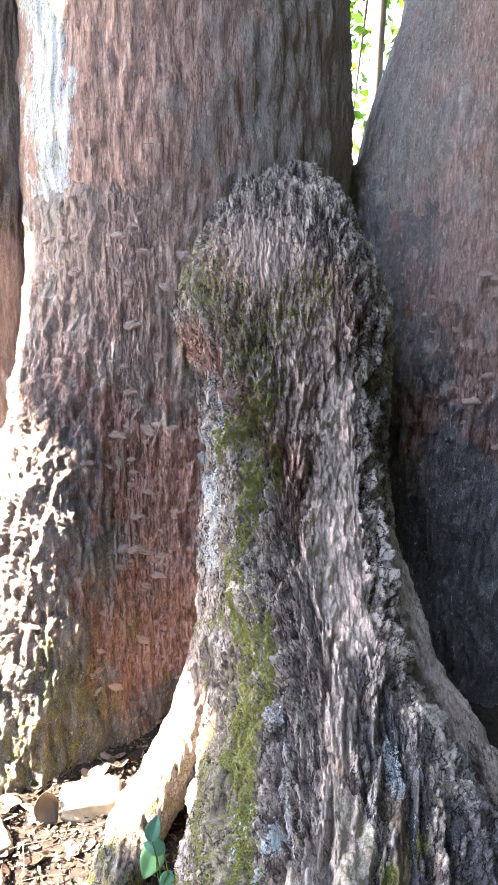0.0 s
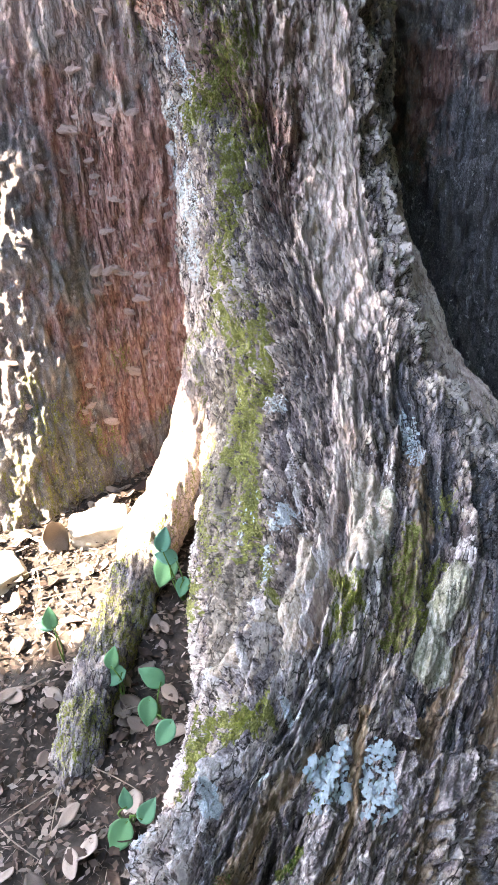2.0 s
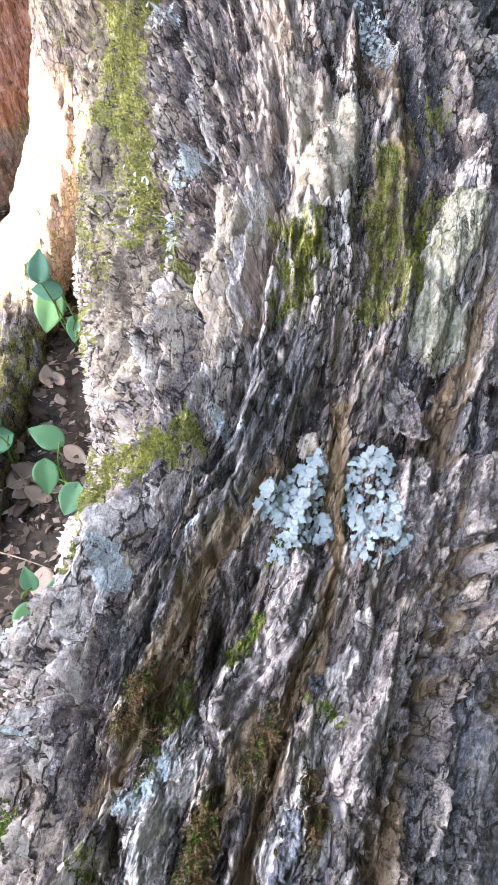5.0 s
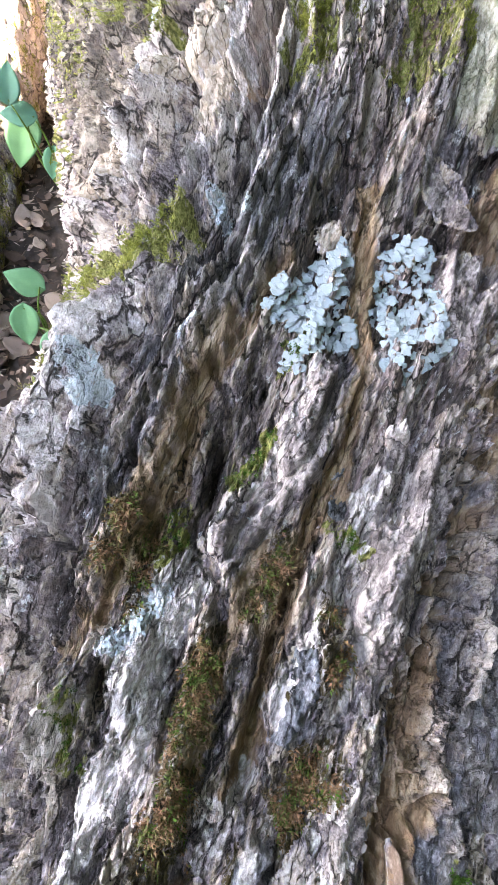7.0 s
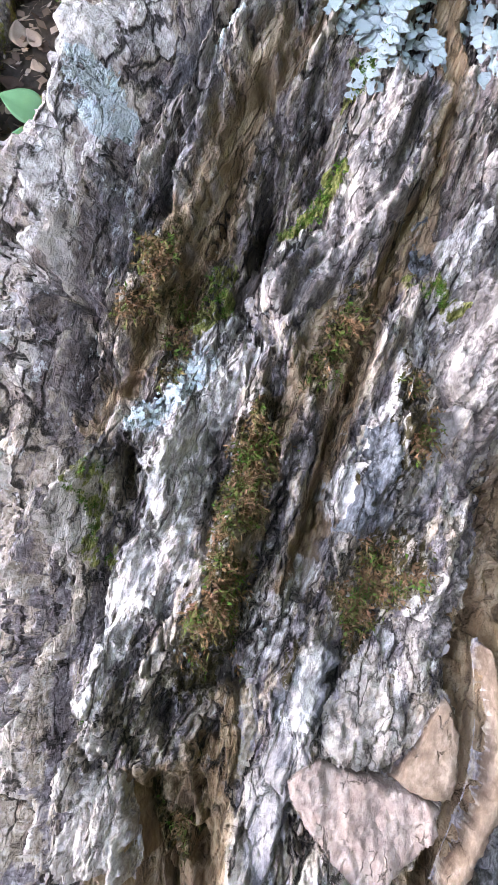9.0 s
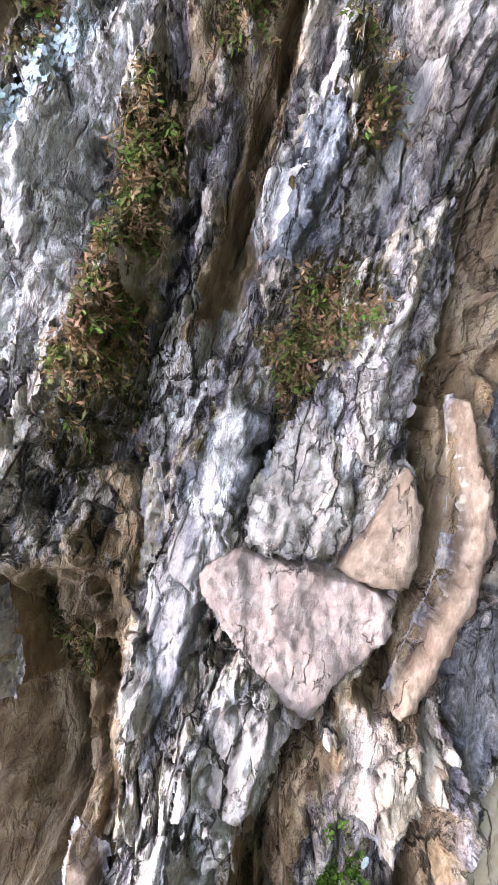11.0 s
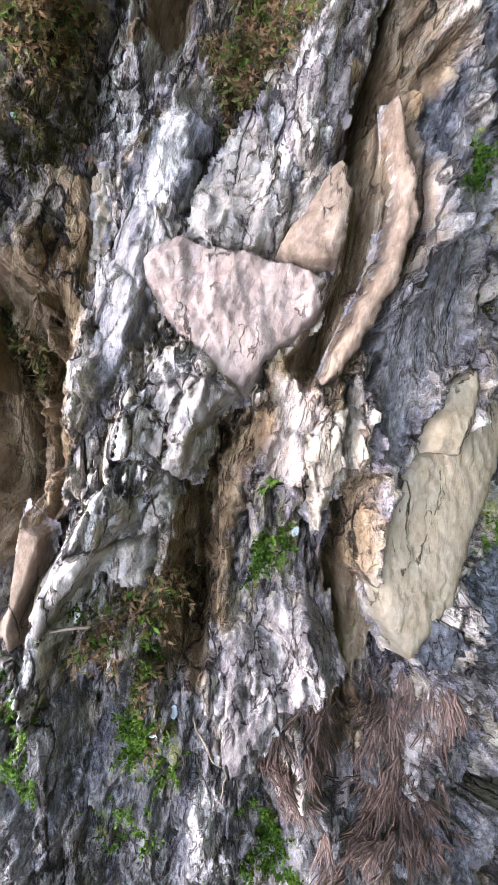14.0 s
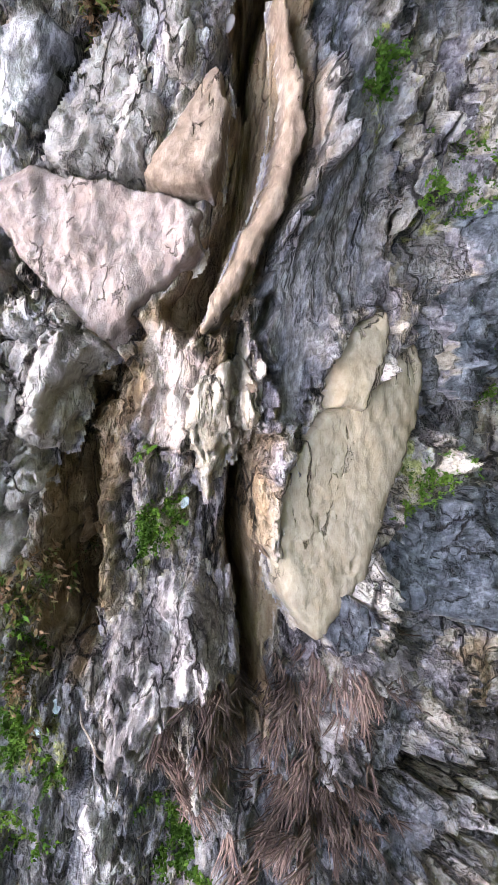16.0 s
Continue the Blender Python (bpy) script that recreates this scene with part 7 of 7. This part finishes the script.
green_leaf((-0.230, 1.470, 0.026), 0.0572, (-0.33, -0.45, -0.83), (0.03, -0.88, 0.47))
green_leaf((-0.190, 1.470, 0.072), 0.0366, (0.33, 0.45, 0.83), (0.03, -0.88, 0.47))
green_leaf((-0.287, 1.200, 0.014), 0.0674, (-0.82, 0.24, 0.51), (0.03, -0.88, 0.47))
green_leaf((-0.278, 1.100, -0.003), 0.0667, (-0.16, -0.47, -0.87), (0.03, -0.88, 0.47))
green_leaf((-0.245, 1.060, -0.022), 0.0654, (-0.57, -0.40, -0.72), (0.03, -0.88, 0.47))
green_leaf((-0.387, 1.220, -0.007), 0.0717, (-0.96, -0.15, -0.22), (0.03, -0.88, 0.47))
green_leaf((-0.369, 1.240, 0.042), 0.0536, (0.25, 0.46, 0.85), (0.03, -0.88, 0.47))
green_leaf((-0.559, 1.350, 0.051), 0.0632, (-0.99, -0.07, -0.07), (0.03, -0.88, 0.47))
green_leaf((-0.527, 1.330, 0.094), 0.0556, (-0.10, 0.46, 0.88), (0.03, -0.88, 0.47))
green_leaf((-0.253, 0.900, -0.019), 0.0540, (0.57, 0.40, 0.72), (0.03, -0.88, 0.47))
green_leaf((-0.318, 0.870, -0.069), 0.0736, (-0.49, -0.42, -0.76), (0.03, -0.88, 0.47))
green_leaf((-0.301, 0.920, -0.009), 0.0422, (-0.10, 0.46, 0.88), (0.03, -0.88, 0.47))
green_leaf((-0.167, 1.200, 0.002), 0.0352, (-0.10, 0.46, 0.88), (0.03, -0.88, 0.47))


def leaf_blade(seed):
    """A heart-shaped blade, a unit long, folded along its midrib, with thickness."""
    n, m = 13, 9
    verts, faces = [], []
    for i in range(n):
        t = i / (n - 1)
        w = .46 * (math.sin(math.pi * t ** .72) ** .85) * (1 - .25 * t) + .004
        back = .10 * (1 - t) ** 3
        for j in range(m):
            u = (j / (m - 1) - .5) * 2
            z = .10 * abs(u) * w * 2 - .16 * (t - .35) ** 2 + .012 * math.sin(22 * t + seed) * abs(u)
            verts.append((t - back * abs(u) * 1.4 - .02, u * w, z))
    k = len(verts)
    verts += [(x, y, z - .008) for x, y, z in verts]
    for i in range(n - 1):
        for j in range(m - 1):
            a = i * m + j
            faces += [(a, a + m, a + m + 1, a + 1), (k + a, k + a + 1, k + a + m + 1, k + a + m)]
        a, b = i * m, i * m + m - 1
        faces += [(a, k + a, k + a + m, a + m), (b, b + m, k + b + m, k + b)]
    me = mesh_of("leaf", verts, faces)
    me.materials.append(GREEN_LEAF)
    return me


blades = [leaf_blade(k) for k in range(3)]


def seedling(leaves, root_xy):
    x, y = root_xy
    z = float(ground_z(np.array(x), np.array(y)))
    thing = tagged(new("seedling"), "small green seedling with heart-shaped leaves beside the root", "plant", "seedlings")
    for n, (place, size, tip, facing) in enumerate(leaves):
        X = Vector(tip).normalized()
        Z = (Vector(facing) + Vector((0, 0, .5))).normalized()
        Y = Z.cross(X).normalized()
        Z = X.cross(Y).normalized()
        start = Vector(place) - X * size * .5
        ob = part("leaf", blades[n % 3], None, thing)
        ob.matrix_basis = Matrix.Translation(start) @ Matrix((X, Y, Z)).transposed().to_4x4() @ Matrix.Diagonal((size * .9, size * .8, size * .9, 1))
        mid = (Vector((x, y, z)) + start) / 2 + Vector((.012 * math.sin(n * 2.1), -.01, .03))
        part("stem", tube_mesh("stem", bend([(x, y, z - .01), tuple(mid), tuple(start)], 10), (.0024, .002, .0012), 6), STEM_GREEN, thing)


seedling(SEEDLINGS[0:5], (-.235, 1.49))
seedling(SEEDLINGS[5:8], (-.27, 1.16))
seedling(SEEDLINGS[8:10], (-.36, 1.22))
seedling(SEEDLINGS[10:12], (-.52, 1.32))
seedling(SEEDLINGS[12:15], (-.30, .92))
seedling(SEEDLINGS[15:16], (-.18, 1.22))


# ---- leaf litter, sticks and stones on the ground ----
litter = [curled_blade("dead_leaf", 1.0, 1.7, c, DEAD_LEAF, k) for k, c in enumerate((.3, .6, .95, -.3))]
rnd = random.Random(21)
for n in range(285):
    x, y = rnd.uniform(-1.15, -.1), rnd.uniform(.45, 2.0)
    if x > -.24 + .12 * (1.3 - y) and rnd.random() < .8:
        x -= .2
    ob_ = new("dead_leaf", litter[n % 4])
    k = rnd.uniform(.016, .044)
    ob_.matrix_basis = Matrix.Translation((x, y, float(ground_z(np.array(x), np.array(y))) + .006 + .012 * rnd.random())) @ pose(0, 0, 0, rnd.uniform(-28, 28), rnd.uniform(-28, 28), rnd.uniform(0, 360)) @ Matrix.Diagonal((k, k, k, 1))
    tagged(ob_, "dry curled brown dead leaf lying on the soil", "dead leaf", "leaf litter")
for n in range(46):
    x, y = rnd.uniform(-.95, -.2), rnd.uniform(.5, 1.75)
    a, ln = rnd.uniform(0, 6.3), rnd.uniform(.05, .16)
    zs = float(ground_z(np.array(x), np.array(y))) + .016
    pts = [(x, y, zs), (x + .5 * ln * math.cos(a) + .008 * rnd.uniform(-1, 1), y + .5 * ln * math.sin(a), zs + .006), (x + ln * math.cos(a), y + ln * math.sin(a), zs + .002)]
    ob_ = new("dry_twig", tube_mesh("dry_twig", bend(pts, 8), (.0016, .0014, .0008), 5))
    ob_.data.materials.append(TWIG)
    tagged(ob_, "thin dry twig lying in the leaf litter", "twig", "litter twigs")


# crumbled litter and dry grass
g_l = np.random.default_rng(71)
n_l = 26000
lx, ly = g_l.uniform(-1.3, .1, n_l), g_l.uniform(.2, 2.1, n_l)
lp = np.column_stack([lx, ly, ground_z(lx, ly) + g_l.uniform(.0, .016, n_l)])
ld = unit(g_l.normal(size=(n_l, 3)) * (1, 1, .22))
lw = unit(np.cross(ld, g_l.normal(size=(n_l, 3)) * (.4, .4, 1)))
lk = g_l.uniform(.006, .028, (n_l, 1))
slim = np.where(g_l.random((n_l, 1)) < .4, .035, .27)
tagged(quads_object("leaf_litter", np.stack([lp, lp + ld * lk * .5 + lw * lk * slim, lp + ld * lk, lp + ld * lk * .5 - lw * lk * slim], 1), DEAD_LEAF),
       "crumbled brown leaf litter and dry grass on the soil", "leaf litter", kind="stuff")


def stone(place, size, turn, seed, label):
    bm = bmesh.new()
    bmesh.ops.create_cube(bm, size=2.0)
    bmesh.ops.subdivide_edges(bm, edges=bm.edges[:], cuts=14, use_grid_fill=True)
    for q in bm.verts:
        p = q.co.copy()
        r = (abs(p.x) ** 5 + abs(p.y) ** 5 + abs(p.z) ** 5) ** .2
        p = p / r * (1 + .10 * noise.fractal(p * 1.4 + Vector((seed, 0, 0)), .8, 2.0, 4) + .02 * noise.noise(p * 9))
        q.co = Vector((p.x * size[0], p.y * size[1], p.z * size[2]))
    me = bpy.data.meshes.new("stone")
    bm.to_mesh(me)
    bm.free()
    me.shade_smooth()
    me.materials.append(STONE)
    ob = new("stone", me)
    ob.matrix_basis = pose(*place, *turn)
    tagged(ob, label, "stone", "stones by the root")


stone((-.50, 1.79, .022), (.092, .06, .042), (4, -3, 12), 3, "pale flat-topped stone lying on the soil by the trunk")
stone((-.80, 1.62, -.01), (.10, .08, .035), (0, 4, 40), 9, "pale low stone half sunk in the soil")
ob_ = new("dead_leaf", litter[2])
ob_.matrix_basis = Matrix.Translation((-.625, 1.74, .035)) @ pose(0, 0, 0, 75, 80, 20) @ Matrix.Diagonal((.075, .075, .075, 1))
tagged(ob_, "upright curled brown leaf leaning on a pale stone", "dead leaf", "leaf litter")


# ---- trees beyond the fork, and an unseen leafy tree added to shade the root ----
def crown(name, clumps, per, size, material_, seed):
    g = np.random.default_rng(seed)
    Q = []
    for (cx, cy, cz, rx, ry, rz) in clumps:
        d = unit(g.normal(size=(per, 3))) * (g.random((per, 1)) ** .45)
        p = np.array((cx, cy, cz)) + d * (rx, ry, rz)
        a = unit(g.normal(size=(per, 3)) + (0, 0, -.3))
        b = unit(np.cross(a, g.normal(size=(per, 3))))
        k = size * g.uniform(.6, 1.4, (per, 1))
        Q.append(np.stack([p, p + a * k * .5 + b * k * .26, p + a * k, p + a * k * .5 - b * k * .26], 1))
    return quads_object(name, np.concatenate(Q), material_)


def young_tree(base, top, radius, clumps, per, size, label, seed):
    thing = tagged(new("young_tree"), label, "tree", "trees around")
    pts = bend([base, tuple((np.array(base) + top) / 2 + np.array((.08, .03, 0))), top], 20)
    part("trunk", tube_mesh("trunk", pts, (radius, radius * .8, radius * .45), 14, .15, seed), TRUNK_GREY, thing)
    for n, c in enumerate(clumps[:6]):
        q = pts[11 + n % 8]
        part("limb", tube_mesh("limb", bend([q, (q + np.array(c[:3])) / 2 + (0, 0, .08), c[:3]], 10), (radius * .35, radius * .2, radius * .08), 7), TRUNK_GREY, thing)
    cr_ = crown("crown", clumps, per, size, CANOPY, seed)
    cr_.parent = thing
    return thing


TRUNK_GREY = plain("smooth pale trunk", (.16, .13, .11), (.38, .33, .29), 18, .85, (1, 1, .25))
young_tree((.93, 7.0, -.3), (1.14, 7.0, 8.5), .075,
           [(.6, 9.0, 5.6, 1.2, 1.0, 1.5), (1.9, 9.5, 5.0, 1.0, 1.0, 1.4), (1.2, 10, 3.6, 1.4, .8, .9), (2.3, 8, 7, 1.2, 1, 1)], 420, .16,
           "slender pale young tree with sparse green leaves", 31)


def shade_canopy():
    """The lower edge of an unseen crown, added far up towards the sun to block it."""
    along = np.array(sun_from)
    across = unit(np.cross((0, 0, 1.0), along))
    above = np.cross(along, across)
    g = np.random.default_rng(44)
    n = 120000
    a, b = g.uniform(-3.4, 1.6, n), g.uniform(-1.75, 3.4, n)
    # edge cut so the sun reaches only the side root, soil and left foot
    edge = -1.7 + 1.55 * smooth(1.28, 1.40, -a) + .48 * smooth(1.52, 1.62, -a) + .15 * smooth(2.0, 2.1, -a) + .42 * smooth(2.4, 2.48, -a)
    ok = b > edge
    a, b, n = a[ok], b[ok], int(ok.sum())
    p = np.outer(a, across) + np.outer(b + .06 * vnoise(a * 4, 0, 0, 9), above) + np.outer(7 + g.uniform(-.6, .6, n), along)
    d = unit(g.normal(size=(n, 3)))
    w = unit(np.cross(d, g.normal(size=(n, 3))))
    k = .10 * g.uniform(.6, 1.3, (n, 1))
    Q = np.stack([p, p + d * k * .5 + w * k * .28, p + d * k, p + d * k * .5 - w * k * .28], 1)
    thing = tagged(new("unseen_shade_tree"), "unseen leafy tree added to block the sun from the root", "tree", "trees around")
    c = np.array((-.3, .3, 1.5)) + along * 7.4
    base = np.array((c[0] - 1.5, c[1] + .8, -.5))
    part("trunk", tube_mesh("trunk", bend([base, (base + c) / 2 + (.2, .1, .5), c], 20), (.12, .09, .03), 14, .15, 3), TRUNK_GREY, thing)
    for q in (-1.6, -.6, .5, 1.3):
        e = c - across * q * 1.2 + above * .4 * abs(q)
        part("limb", tube_mesh("limb", bend([c - (0, 0, 1.2), (c + e) / 2, e], 10), (.03, .02, .008), 8), TRUNK_GREY, thing)
    leaves = quads_object("crown", Q, CANOPY)
    leaves.parent = thing


shade_canopy()

# unseen crown added to the old tree, high over the root, to block sky; open to the side that the light comes from
g_c = np.random.default_rng(91)
clumps_ = [(g_c.uniform(-.6, 7.5), g_c.uniform(-5.0, 8.0), g_c.uniform(6.2, 8.5), g_c.uniform(.7, 1.3), g_c.uniform(.7, 1.3), g_c.uniform(.4, .8)) for _ in range(88)]
sky_block_crown = crown("crown", clumps_, 330, .26, CANOPY, 92)
sky_block_crown.parent = tree
for c_ in clumps_[:6]:
    part("limb", tube_mesh("limb", bend([(-.1, 2.9, 5.2), (c_[0] * .5, 2.9 + (c_[1] - 2.9) * .5, 6.2), c_[:3]], 12), (.14, .08, .03), 10), TRUNK_GREY, tree)

# wood added all round to block low sky, tallest on the right, lower where the light comes in
az = np.linspace(0, 2 * math.pi, 240, endpoint=False)[None, :]
up_ = np.linspace(0, 1, 60)[:, None]
tall = 1.8 + 3.4 * np.clip(-np.cos(az), 0, 1) ** .7 + 13 * np.clip(np.sin(az - .45), 0, 1) ** .6
rad = 9 + 1.2 * fbm(np.sin(az) * 5, np.cos(az) * 5, up_ * 5, 4, 801) - 1.5 * up_ ** 2
wood = np.stack([rad * np.sin(az), 1.5 + rad * np.cos(az), -.4 + up_ * tall * (1 + .25 * fbm(np.sin(az) * 9, np.cos(az) * 9, 0, 4, 805))], -1)
backdrop = grid_object("backdrop", wood, FOREST, closed=True)
tagged(backdrop, "dark green wood added all round to block low sky", "backdrop", kind="structure")
